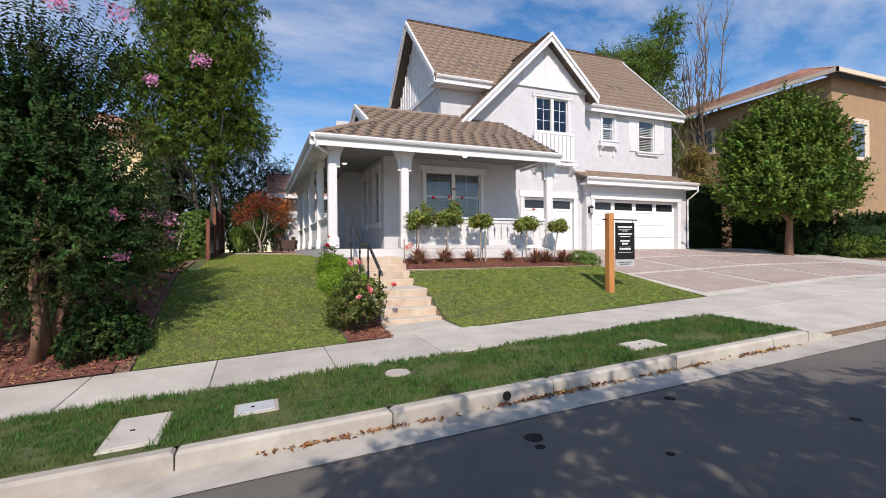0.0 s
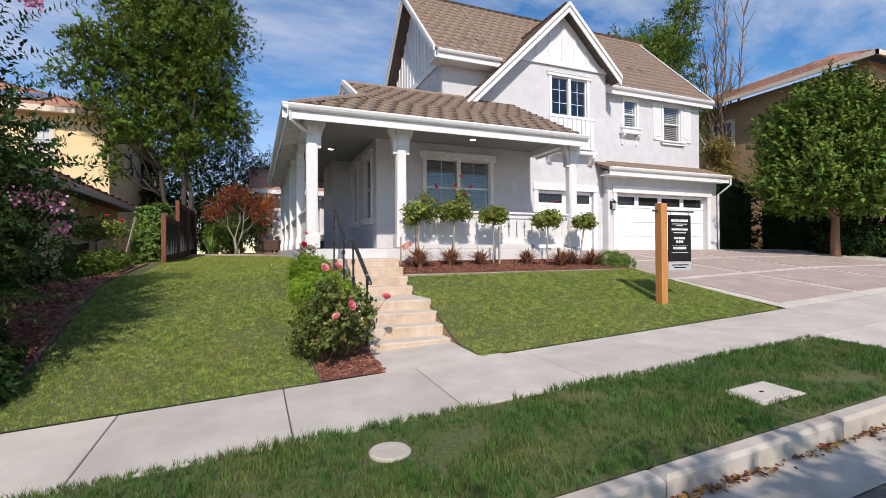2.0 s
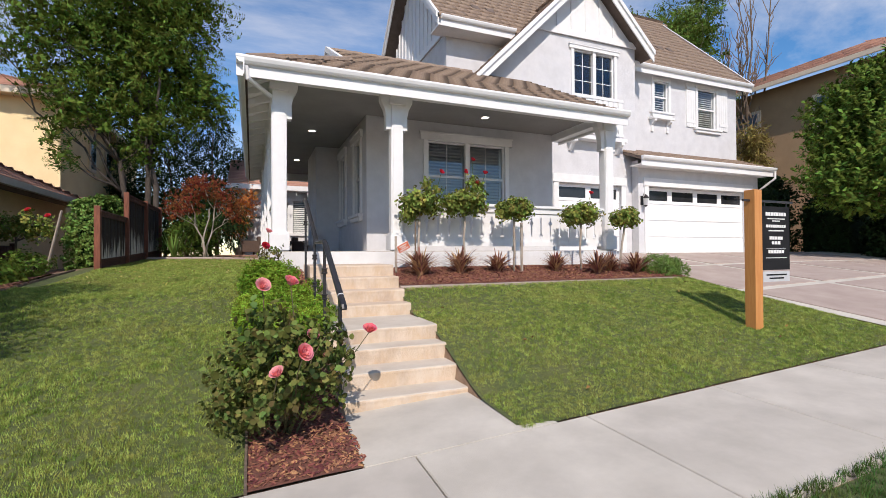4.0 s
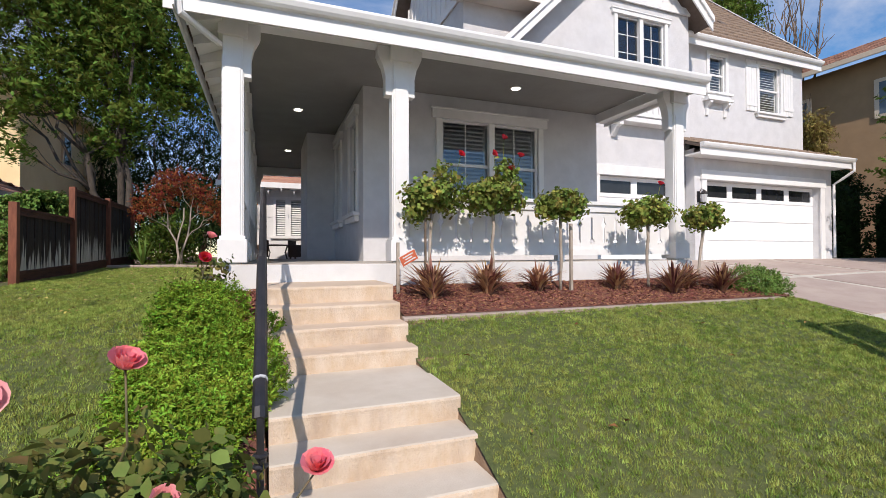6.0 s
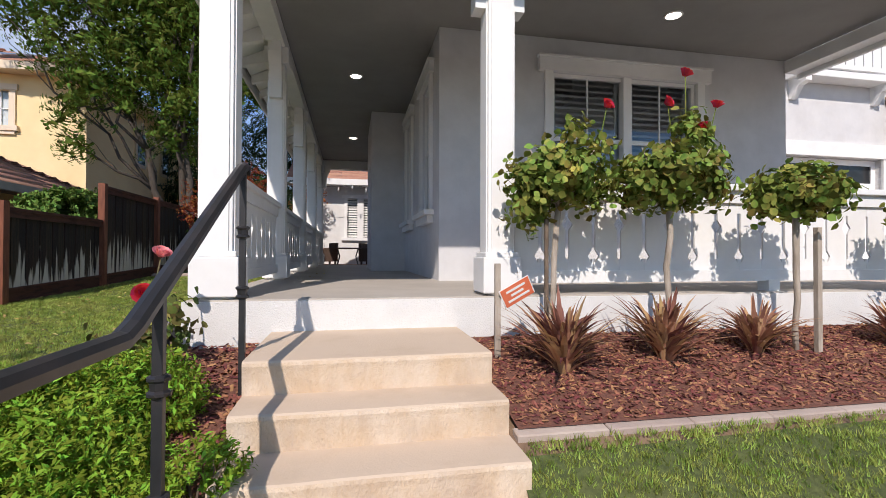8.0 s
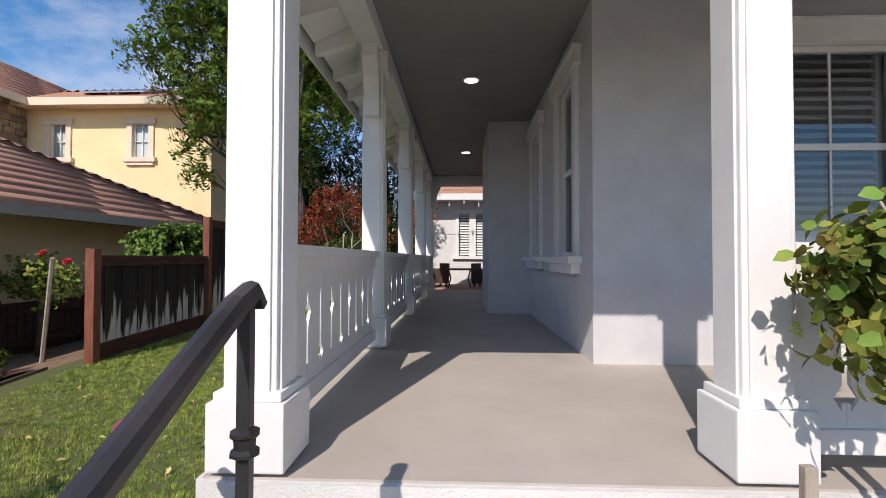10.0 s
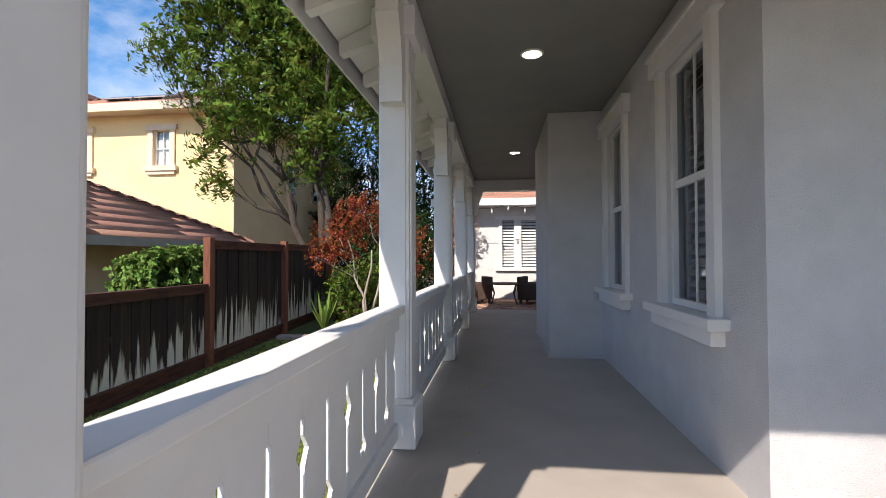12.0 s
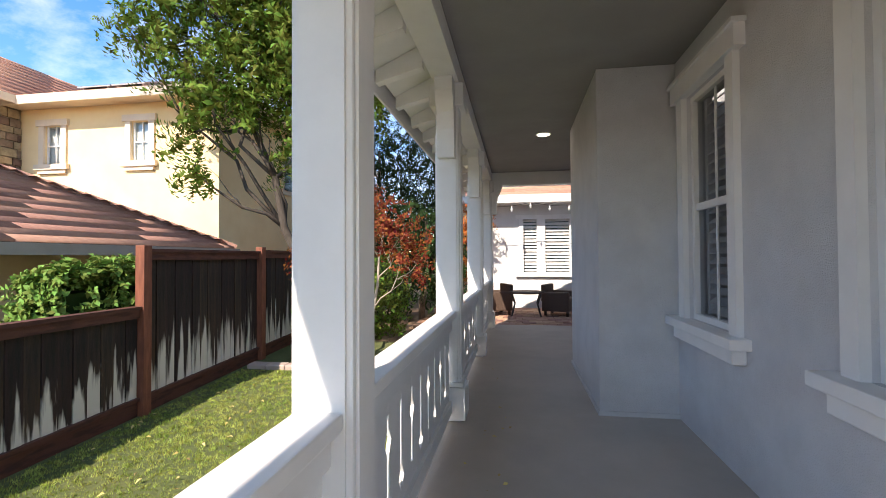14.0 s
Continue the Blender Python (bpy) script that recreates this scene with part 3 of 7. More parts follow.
def window(hole, M, mull=1, sash=None, grid=(2, 2), sill=True, hood=0.0, casing=0.11, shutters=0.0, glass=None, louvers=True, inner=0.14, label="white framed window with indoor louvred shutters"):
    """A window in an opening: casing, frame, panes, sill, hood and the louvres behind it."""
    u0, u1, z0, z1 = hole
    glass = glass or GLASS
    f = 0.045
    bm = wall_mesh(bmesh.new(), M @ Matrix.Translation((0, -0.03, 0)), u0, u1, z0, z1, [(u0 + f, u1 - f, z0 + f, z1 - f)], 0.07)
    w = part("window", bm, WHITE, house, label)
    n = mull
    cw = (u1 - u0) / n
    specs = [(u0 - casing, u0, 0.0, 0.045, z0, z1), (u1, u1 + casing, 0.0, 0.045, z0, z1)]
    if not hood:
        specs.append((u0 - casing, u1 + casing, 0.0, 0.045, z1, z1 + casing))
    for spec in specs:
        part("casing", boxes(spec, M=M), WHITE, w)
    for k in range(1, n):
        part("mullion", boxes((u0 + k * cw - 0.06, u0 + k * cw + 0.06, -0.09, 0.03, z0, z1), M=M), WHITE, w)
    if hood:
        bm = boxes((u0 - casing - 0.08, u1 + casing + 0.08, 0.0, 0.07, z1, z1 + hood), (u0 - casing - 0.10, u1 + casing + 0.10, 0.0, 0.09, z1 + hood - 0.03, z1 + hood), M=M)
        part("hood", bm, WHITE, w)
    if sill:
        bm = boxes((u0 - casing - 0.1, u1 + casing + 0.1, 0.0, 0.13, z0 - 0.07, z0 + 0.0), (u0 - casing - 0.03, u1 + casing + 0.03, 0.0, 0.085, z0 - 0.17, z0 - 0.07), M=M, bevel=0.008)
        part("sill", bm, WHITE, w)
    for k in range(n):
        a, b = u0 + k * cw + (f if k == 0 else 0.06), u0 + (k + 1) * cw - (f if k == n - 1 else 0.06)
        zs = [z0 + f, *( [z0 + (z1 - z0) * sash] if sash else []), z1 - f]
        for lo, hi in zip(zs, zs[1:]):
            p = part("pane", sheet_pane(M, a, b, -0.068, lo, hi), glass, w, "window glass")
            p.visible_shadow = False
            if louvers:
                bm = bmesh.new()
                c = int((hi - lo) / 0.075)
                for q in range(c):
                    zc = lo + (q + 0.5) * (hi - lo) / c
                    prism(bm, [(-0.03 - inner, zc + 0.022), (-0.024 - inner, zc + 0.026), (0.03 - inner, zc - 0.022), (0.024 - inner, zc - 0.026)], a + 0.05, b - 0.05)
                for v in bm.verts:
                    n_, u_, z_ = v.co.x, v.co.y, v.co.z
                    v.co = M @ Vector((u_, n_, z_))
                box(bm, a, a + 0.05, -inner - 0.02, -inner + 0.02, lo, hi, M=M)
                box(bm, b - 0.05, b, -inner - 0.02, -inner + 0.02, lo, hi, M=M)
                part("louvre_shutter", bm, SHUTTER, w, "indoor louvred shutter")
        bars = bmesh.new()
        if sash:
            zc = z0 + (z1 - z0) * sash
            box(bars, a, b, -0.085, -0.045, zc - 0.028, zc + 0.028, M=M)
        for g in range(1, grid[0]):
            uc = a + (b - a) * g / grid[0]
            box(bars, uc - 0.009, uc + 0.009, -0.066, -0.054, z0 + f, z1 - f, M=M)
        for g in range(1, grid[1]):
            zc = z0 + (z1 - z0) * g / grid[1]
            box(bars, a, b, -0.0655, -0.0545, zc - 0.009, zc + 0.009, M=M)
        if len(bars.verts):
            part("glazing_bar", bars, WHITE, w)
        else:
            bars.free()
    if shutters:
        for side in (u0 - casing - shutters, u1 + casing):
            bm = boxes((side + 0.02, side + shutters - 0.02, 0.0, 0.03, z0, z1 + 0.1), M=M)
            for q in range(4):
                du = (shutters - 0.04) / 4
                box(bm, side + 0.02 + q * du + 0.004, side + 0.02 + (q + 1) * du - 0.004, 0.03, 0.04, z0, z1 + 0.1, M=M)
            box(bm, side + 0.02, side + shutters - 0.02, 0.04, 0.055, z0 + 0.15, z0 + 0.26, M=M)
            box(bm, side + 0.02, side + shutters - 0.02, 0.04, 0.055, z1 - 0.12, z1 - 0.01, M=M)
            part("shutter", bm, WHITE, w, "white board shutter")
    return w


window(FW, Mf, mull=2, sash=0.47, grid=(2, 1), sill=True, hood=0.2)
window(SA, Ms, sash=0.5, grid=(2, 1), hood=0.17, glass=SCREEN)
window(SB, Ms, sash=0.5, grid=(2, 1), hood=0.17, glass=SCREEN)
window(BW, Mg, mull=2, grid=(2, 3), sill=False, hood=0.14, louvers=False)
window(U1, Mu, sash=0.5, grid=(1, 1), sill=True)
window(U2, Mu, sash=0.5, grid=(1, 1), sill=True, shutters=0.5)

# mock balcony below the gable window
bal = thing("balcony_rail", (11.6, GARAGE_Y, 5.0), "white wooden window balcony rail with flat boards", "balcony")
part("rail", boxes((10.58, 12.62, 16.26, 16.32, 6.26, 6.36)), WHITE, bal)
part("rail", boxes((10.58, 12.62, 16.26, 16.32, 5.16, 5.24)), WHITE, bal)
part("ledge", boxes((10.50, 12.70, 16.18, GARAGE_Y, 4.96, 5.08), bevel=0.01), WHITE, bal)
for k in range(10):
    part("board", boxes((10.60 + k * 0.202, 10.60 + k * 0.202 + 0.175, 16.275, 16.305, 5.24, 6.26)), WHITE, bal)
for u in (10.66, 12.5):
    bm = bmesh.new()
    prism(bm, [(16.5, 4.62), (16.5, 4.96), (16.16, 4.96), (16.16, 4.86), (16.30, 4.82), (16.38, 4.7), (16.44, 4.62)], u - 0.06, u + 0.06)
    for v in bm.verts:
        v.co = Vector((v.co.y, v.co.x, v.co.z))
    part("bracket", bm, WHITE, bal)
# flower ledge under the small upper window
ledge = thing("window_ledge", (14.97, UPPER_Y, 6.0), "small white ledge on two brackets below a window", "ledge")
part("shelf", boxes((14.45, 15.49, 16.78, UPPER_Y, 6.14, 6.22)), WHITE, ledge)
for u in (14.6, 15.34):
    bm = bmesh.new()
    prism(bm, [(17.0, 5.72), (17.0, 6.14), (16.8, 6.14), (16.8, 6.06), (16.94, 5.95), (16.95, 5.72)], u - 0.05, u + 0.05)
    for v in bm.verts:
        v.co = Vector((v.co.y, v.co.x, v.co.z))
    part("bracket", bm, WHITE, ledge)

# ---- roofs ----
TV = [(-0.5, 0, 0.0), (0.5, 0, 0.0), (0.5, 0, 0.045), (-0.5, 0, 0.045), (-0.5, 0.42, -0.012), (0.5, 0.42, -0.012), (0.5, 0.42, 0.008), (-0.5, 0.42, 0.008)]
TF = [(0, 1, 2, 3), (3, 2, 6, 7), (1, 5, 6, 2), (0, 3, 7, 4)]
tile_mesh = raw_mesh("tile", TV, TF)
tile_mesh.materials.append(TILE)


def tile_places(eave_a, eave_b, top_a, top_b, course=0.39, width=0.42, lap=0.5, butt=1.25):
    """Tile matrices for a roof plane between its eave line a-b and its top line."""
    ea, eb, ta, tb = (Vector(p) for p in (eave_a, eave_b, top_a, top_b))
    along = (eb - ea).normalized()
    nrm = along.cross((ta + tb) / 2 - (ea + eb) / 2).normalized()
    if nrm.z < 0:
        nrm = -nrm
    up = nrm.cross(along)
    if up.z < 0:
        up, along = -up, -along
    height = ((ta + tb) / 2 - (ea + eb) / 2).dot(up)
    out = []
    r = random.Random(int(abs(ea.x * 13 + ea.y * 7) * 10))
    for c in range(int(height / course) + 1):
        f = min((c * course + course * 0.5) / height, 1)
        a, b = ea.lerp(ta, f), eb.lerp(tb, f)
        if (b - a).dot(along) < 0:
            a, b = b, a
        a, b = a - up * (course * 0.5), b - up * (course * 0.5)
        span = (b - a).length
        s = -(c % 2) * width * lap
        while s < span:
            lo, hi = max(s, 0), min(s + width, span)
            if hi - lo > 0.05:
                p = a + along * ((lo + hi) / 2) + nrm * (0.02 + r.uniform(-0.0006, 0.0006))
                m = Matrix((along, up, nrm)).transposed().to_4x4()
                m.translation = p
                out.append(m @ Matrix.Diagonal((hi - lo - 0.0004, 1, butt, 1)))
            s += width
    return out


def roof(name, planes, parent, material, label, pieces=0, thick=0.08, **tiling):
    """A roof: the deck, and the tiles in courses on each plane."""
    bm = bmesh.new()
    for ea, eb, ta, tb in planes:
        pts = [Vector(ea), Vector(eb), Vector(tb)] + ([Vector(ta)] if (Vector(ta) - Vector(tb)).length > 0.01 else [])
        lo = [bm.verts.new(p - Vector((0, 0, thick))) for p in pts]
        hi = [bm.verts.new(p) for p in pts]
        bm.faces.new(hi)
        bm.faces.new(lo[::-1])
        for k in range(len(pts)):
            bm.faces.new((lo[k], lo[(k + 1) % len(pts)], hi[(k + 1) % len(pts)], hi[k]))
    deck = part(name, bm, DECK, parent, label)
    allm = [m for p in planes for m in tile_places(*p, **tiling)]
    for m in allm[:pieces]:
        t = new("tile", tile_mesh)
        t.parent = deck
        t.matrix_parent_inverse = world_of(deck).inverted()
        t.matrix_basis = m
    rest = allm[pieces:]
    arr = np.array([[list(r) for r in m] for m in rest])
    v = np.einsum("mij,kj->mki", arr[:, :3, :3], np.array(TV)) + arr[:, None, :3, 3]
    f = np.array(TF)[None] + (np.arange(len(rest)) * 8)[:, None, None]
    o = part("tiling", raw_mesh("tiling", v.reshape(-1, 3), f.reshape(-1, 4)), material, deck)
    tagged(o, kind="stuff")
    return deck


PE = 4.49           # porch eave height
PX0, PX1, PY0 = 1.40, 9.22, 12.62
ps = 0.52
hip = lambda k: (PX0 + k, PY0 + k, PE + ps * k)
K, KR = 2.05, 4.08       # the hip stops at a gablet; the ridge lies KR behind the eave
GX, GY, GZ, RZ = PX0 + K, PY0 + K, PE + ps * K, PE + ps * KR
RY = PY0 + KR
porch_planes = [
    ((PX0, PY0, PE), (PX1, PY0, PE), (GX, GY, GZ), (PX1, GY, GZ)),
    ((GX - 0.12, GY, GZ), (PX1, GY, GZ), (GX - 0.12, RY, RZ), (PX1, RY, RZ)),
    ((PX0, 24.6, PE), (PX0, PY0, PE), (GX, 24.6, GZ), (GX, GY, GZ)),
    ((7.1, 2 * RY - GY, GZ), (GX - 0.12, 2 * RY - GY, GZ), (7.1, RY, RZ), (GX - 0.12, RY, RZ)),
    ((GX, 24.6, GZ), (GX, 2 * RY - GY, GZ), (GX + KR - K, 24.6, RZ), (GX + KR - K, RY, RZ)),
]
roof("roof", porch_planes, house, TILE_REST, "brown flat-tiled porch roof", pieces=300)
RX0, RX1 = 6.62, 19.55
main_planes = [
    ((RX0, EAVE_Y + 0.55, EAVE_Z + 0.55 * PITCH), (9.2, EAVE_Y + 0.55, EAVE_Z + 0.55 * PITCH), (RX0, RIDGE_Y, RIDGE_Z), (9.2, RIDGE_Y, RIDGE_Z)),
    ((9.2, EAVE_Y, EAVE_Z), (RX1, EAVE_Y, EAVE_Z), (9.2, RIDGE_Y, RIDGE_Z), (RX1, RIDGE_Y, RIDGE_Z)),
    ((RX1, 2 * RIDGE_Y - EAVE_Y, EAVE_Z), (RX0, 2 * RIDGE_Y - EAVE_Y, EAVE_Z), (RX1, RIDGE_Y, RIDGE_Z), (RX0, RIDGE_Y, RIDGE_Z)),
]
roof("roof", main_planes, house, TILE_REST, "steep brown tiled main roof")
GF = GARAGE_Y - 0.42
gb = (GABLE_Z - EAVE_Z) / PITCH + EAVE_Y
gl, gr = 7.2, 13.74
lz, rz = GABLE_Z - GABLE_S * (GABLE_X - gl), GABLE_Z - GABLE_S * (gr - GABLE_X)
back = lambda z: max(EAVE_Y, EAVE_Y + (z - EAVE_Z) / PITCH) + 0.3
gable_planes = [
    ((gl, 18.2, lz), (gl, GF, lz), (GABLE_X, back(GABLE_Z), GABLE_Z), (GABLE_X, GF, GABLE_Z)),
    ((gr, GF, rz), (gr, back(rz), rz), (GABLE_X, GF, GABLE_Z), (GABLE_X, back(GABLE_Z), GABLE_Z)),
]
roof("roof", gable_planes, house, TILE_REST, "steep tiled front gable roof")
gar_planes = [((12.8, 15.72, 4.44), (19.15, 15.72, 4.44), (12.8, UPPER_Y, 4.95), (19.15, UPPER_Y, 4.95))]
roof("roof", gar_planes, house, TILE_REST, "low tiled roof strip over the garage door")
# ridge caps
bm = bmesh.new()
for x in np.arange(RX0, RX1, 0.4):
    tube(bm, [(x, RIDGE_Y, RIDGE_Z + 0.02), (x + 0.42, RIDGE_Y, RIDGE_Z + 0.035)], 0.10, 8)
for x in np.arange(GX - 0.1, 7.0, 0.4):
    tube(bm, [(x, RY, RZ + 0.02), (x + 0.42, RY, RZ + 0.035)], 0.09, 8)
for k in np.arange(0.05, K - 0.3, 0.4):
    a, b = hip(k), hip(k + 0.42)
    tube(bm, [(a[0], a[1], a[2] + 0.03), (b[0], b[1], b[2] + 0.05)], 0.09, 8)
tagged(part("ridge_cap", bm, TILE_REST, house, "rounded ridge and hip tiles"), kind="stuff")

# white barge boards, fascias and gutters


def board_along(bm, a, b, drop, thick, out):
    """A board below the line a-b; out is the way it faces."""
    a, b, o = Vector(a), Vector(b), Vector(out).normalized() * thick
    d = Vector((0, 0, -drop))
    vs = [bm.verts.new(p) for p in (a, b, b + d, a + d, a + o, b + o, b + d + o, a + d + o)]
    for q in ((0, 1, 2, 3), (4, 7, 6, 5), (0, 4, 5, 1), (2, 6, 7, 3), (0, 3, 7, 4), (1, 5, 6, 2)):
        bm.faces.new([vs[i] for i in q])


def barge(a, b, out, label):
    for dz, dr, th in ((0.10, 0.36, 0.04), (0.12, 0.15, 0.09)):
        bm = bmesh.new()
        up = Vector((0, 0, dz))
        board_along(bm, Vector(a) + up, Vector(b) + up, dr, th, out)
        part("barge_board", bm, WHITE, house, label)


barge((gl, GF, lz), (GABLE_X, GF, GABLE_Z), (0, -1, 0), "white barge board of the front gable")
barge((GABLE_X, GF, GABLE_Z), (gr, GF, rz), (0, -1, 0), "white barge board of the front gable")
for x, o in ((RX0, (-1, 0, 0)), (RX1, (1, 0, 0))):
    y0 = EAVE_Y + (0.55 if x == RX0 else 0)
    barge((x, y0, EAVE_Z + (y0 - EAVE_Y) * PITCH), (x, RIDGE_Y, RIDGE_Z), o, "white barge board of the main roof")
    barge((x, 2 * RIDGE_Y - EAVE_Y, EAVE_Z), (x, RIDGE_Y, RIDGE_Z), o, "white barge board of the main roof")


barge((GX - 0.12, GY, GZ), (GX - 0.12, RY, RZ), (-1, 0, 0), "white barge board of the small porch gablet")
barge((GX - 0.12, 2 * RY - GY, GZ), (GX - 0.12, RY, RZ), (-1, 0, 0), "white barge board of the small porch gablet")
Mgl = wall_matrix("left", GX + 0.02)
part("gable_face", prism(bmesh.new(), [(GY + 0.1, GZ - 0.05), (2 * RY - GY - 0.1, GZ - 0.05), (RY, RZ - 0.1)], -0.1, 0.0, M=Mgl), WHITE, house, "white boarded face of the porch gablet")
for k in range(-3, 4):
    u = RY + k * 0.42
    part("batten", boxes((u - 0.045, u + 0.045, 0.0, 0.03, GZ, RZ - 0.16 - abs(u - RY) * ps), M=Mgl), WHITE, house)
part("roof_cap", boxes((GX + KR - K, 7.1, RY, 24.6, RZ - 0.12, RZ - 0.03)), DECK, house, "flat felted roof behind the porch ridge")
# low dark vents in the main roof
for x in (8.3, 8.85, 16.4, 16.95):
    y = 18.25
    z = EAVE_Z + (y - EAVE_Y) * PITCH
    bm = boxes((x - 0.13, x + 0.13, y - 0.10, y + 0.10, 0.02, 0.11))
    for v in bm.verts:
        v.co.z += z + (v.co.y - y) * PITCH
    part("roof_vent", bm, DECK, house, "low dark roof vent")


def gutter_run(name, a, b, out, label):
    bm = bmesh.new()
    a, b, o = Vector(a), Vector(b), Vector(out)
    prof = [(0, 0.06), (0.11, 0.06), (0.125, 0.045), (0.125, 0.02), (0.105, -0.03), (0.08, -0.06), (0.02, -0.07), (0.02, -0.25), (0, -0.25)]
    r0 = [bm.verts.new(a + o * p + Vector((0, 0, q))) for p, q in prof]
    r1 = [bm.verts.new(b + o * p + Vector((0, 0, q))) for p, q in prof]
    bm.faces.new(r0)
    bm.faces.new(r1[::-1])
    for k in range(len(prof)):
        bm.faces.new((r0[k], r1[k], r1[(k + 1) % len(prof)], r0[(k + 1) % len(prof)]))
    return part(name, bm, WHITE, house, label)


gutter_run("eave_gutter", (PX0 - 0.12, PY0, PE), (PX1, PY0, PE), (0, -1, 0), "white metal gutter along the porch eave")
gutter_run("eave_gutter", (PX0, 24.6, PE), (PX0, PY0 - 0.12, PE), (-1, 0, 0), "white metal gutter along the porch side")
gutter_run("eave_gutter", (RX0 + 0.05, EAVE_Y + 0.55, EAVE_Z + 0.55 * PITCH - 0.02), (9.2, EAVE_Y + 0.55, EAVE_Z + 0.55 * PITCH - 0.02), (0, -1, 0), "white gutter of the main roof")
gutter_run("eave_gutter", (13.4, EAVE_Y, EAVE_Z - 0.02), (RX1, EAVE_Y, EAVE_Z - 0.02), (0, -1, 0), "white gutter of the main roof")
gutter_run("eave_gutter", (12.8, 15.72, 4.42), (19.2, 15.72, 4.42), (0, -1, 0), "white gutter over the garage")
for spec in ((RX0, 9.2, EAVE_Y + 0.55, 18.0, EAVE_Z + 0.3, EAVE_Z + 0.36), (13.35, RX1, EAVE_Y, UPPER_Y, EAVE_Z - 0.12, EAVE_Z - 0.08), (12.8, 19.15, 15.72, GP, 4.20, 4.24)):
    part("soffit", boxes(spec), WHITE, house, "white soffit board")
# gable board face with battens
bm = bmesh.new()
prism(bm, [(GABLE_X - 1.93, 8.25), (GABLE_X + 1.93, 8.25), (GABLE_X, GABLE_Z - 0.15)], 0.0, 0.03, M=Mg)
part("gable_face", bm, WHITE, house, "white boarded gable face")
for k in range(-3, 4):
    u = GABLE_X + k * 0.55
    top = GABLE_Z - 0.25 - abs(u - GABLE_X) * GABLE_S
    if top > 8.48:
        part("batten", boxes((u - 0.06, u + 0.06, 0.03, 0.06, 8.40, top), M=Mg), WHITE, house)
part("gable_band", boxes((GABLE_X - 2.02, GABLE_X + 2.02, 0.03, 0.07, 8.20, 8.40), M=Mg), WHITE, house)
# downpipes
bm = tube(bmesh.new(), [(19.12, 15.64, 4.35), (19.12, 15.64, 4.1), (19.08, 16.0, 3.85), (19.06, 16.16, 3.75), (19.06, 16.16, 1.45)], 0.04, 8)
part("downpipe", bm, WHITE, house)
bm = tube(bmesh.new(), [(1.42, 12.58, 4.40), (1.44, 12.60, 4.22), (1.80, 13.02, 4.10)], 0.04, 8)
part("downpipe", bm, WHITE, house)

# ---- porch ----
porch = thing("porch", (4.0, 15.0, 1.2), "white-posted covered porch with concrete floor and board railings", "porch")
bm = boxes((1.76, 9.25, 13.0, FRONT_Y, 1.0, FLOOR), (1.76, SIDE_X, FRONT_Y, 24.2, 1.0, FLOOR), bevel=0.0)
part("porch_floor", bm, PORCH_FLOOR, porch, "smooth tan-grey concrete porch floor")
bm = boxes((1.755, 9.28, 12.97, 13.0, 0.9, FLOOR - 0.012), (1.73, 1.76, 13.0, 24.2, 0.9, FLOOR - 0.012))
part("porch_skirt", bm, WHITE_STUCCO, porch, "rough white stucco porch edge")
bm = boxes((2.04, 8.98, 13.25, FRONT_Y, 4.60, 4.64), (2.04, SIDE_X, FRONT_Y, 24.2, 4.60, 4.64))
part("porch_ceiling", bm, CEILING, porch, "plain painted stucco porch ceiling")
BZ = 4.42
for spec in ((1.82, 9.2, 13.03, 13.25, BZ, 4.60), (1.82, 2.04, 13.25, 23.9, BZ, 4.60), (8.98, 9.2, 13.25, FRONT_Y, BZ, 4.60), (2.04, SIDE_X, 23.68, 23.9, BZ - 0.08, 4.60)):
    part("beam", boxes(spec, bevel=0.006), WHITE, porch, "white porch beam")
# white soffit and rafter tails outside the beams
bm = bmesh.new()
prism(bm, [(1.44, 4.36), (1.82, 4.54), (1.82, 4.56), (1.44, 4.38)], 12.7, 24.5)
prism(bm, [(12.64, 4.36), (13.03, 4.52), (13.03, 4.54), (12.64, 4.38)], 1.48, 9.2, M=Matrix(((0, 1, 0, 0), (1, 0, 0, 0), (0, 0, 1, 0), (0, 0, 0, 1))))
part("porch_soffit", bm, WHITE, porch)
for k in range(19):
    y = 12.95 + k * 0.61
    bm = bmesh.new()
    prism(bm, [(1.45, 4.26), (1.82, 4.36), (1.82, 4.535), (1.45, 4.36)], y - 0.045, y + 0.045)
    part("rafter_tail", bm, WHITE, porch)
part("trim", boxes((9.2, 9.25, 12.62, FRONT_Y, 4.36, 4.58)), WHITE, porch)


def corbel(bm, cx, cy, dx, dy, w=0.075):
    """A curved bracket from a post towards (dx, dy)."""
    pts = [(0.10, 3.76), (0.205, 3.76), (0.205, 4.0), (0.235, 4.14), (0.29, 4.25), (0.31, 4.30), (0.31, BZ), (0.10, BZ)]
    s = Vector((-dy, dx, 0)) * w
    a = [bm.verts.new(Vector((cx + dx * u, cy + dy * u, z)) + s) for u, z in pts]
    b = [bm.verts.new(Vector((cx + dx * u, cy + dy * u, z)) - s) for u, z in pts]
    bm.faces.new(a)
    bm.faces.new(b[::-1])
    for k in range(len(pts)):
        bm.faces.new((a[k], b[k], b[(k + 1) % len(pts)], a[(k + 1) % len(pts)]))


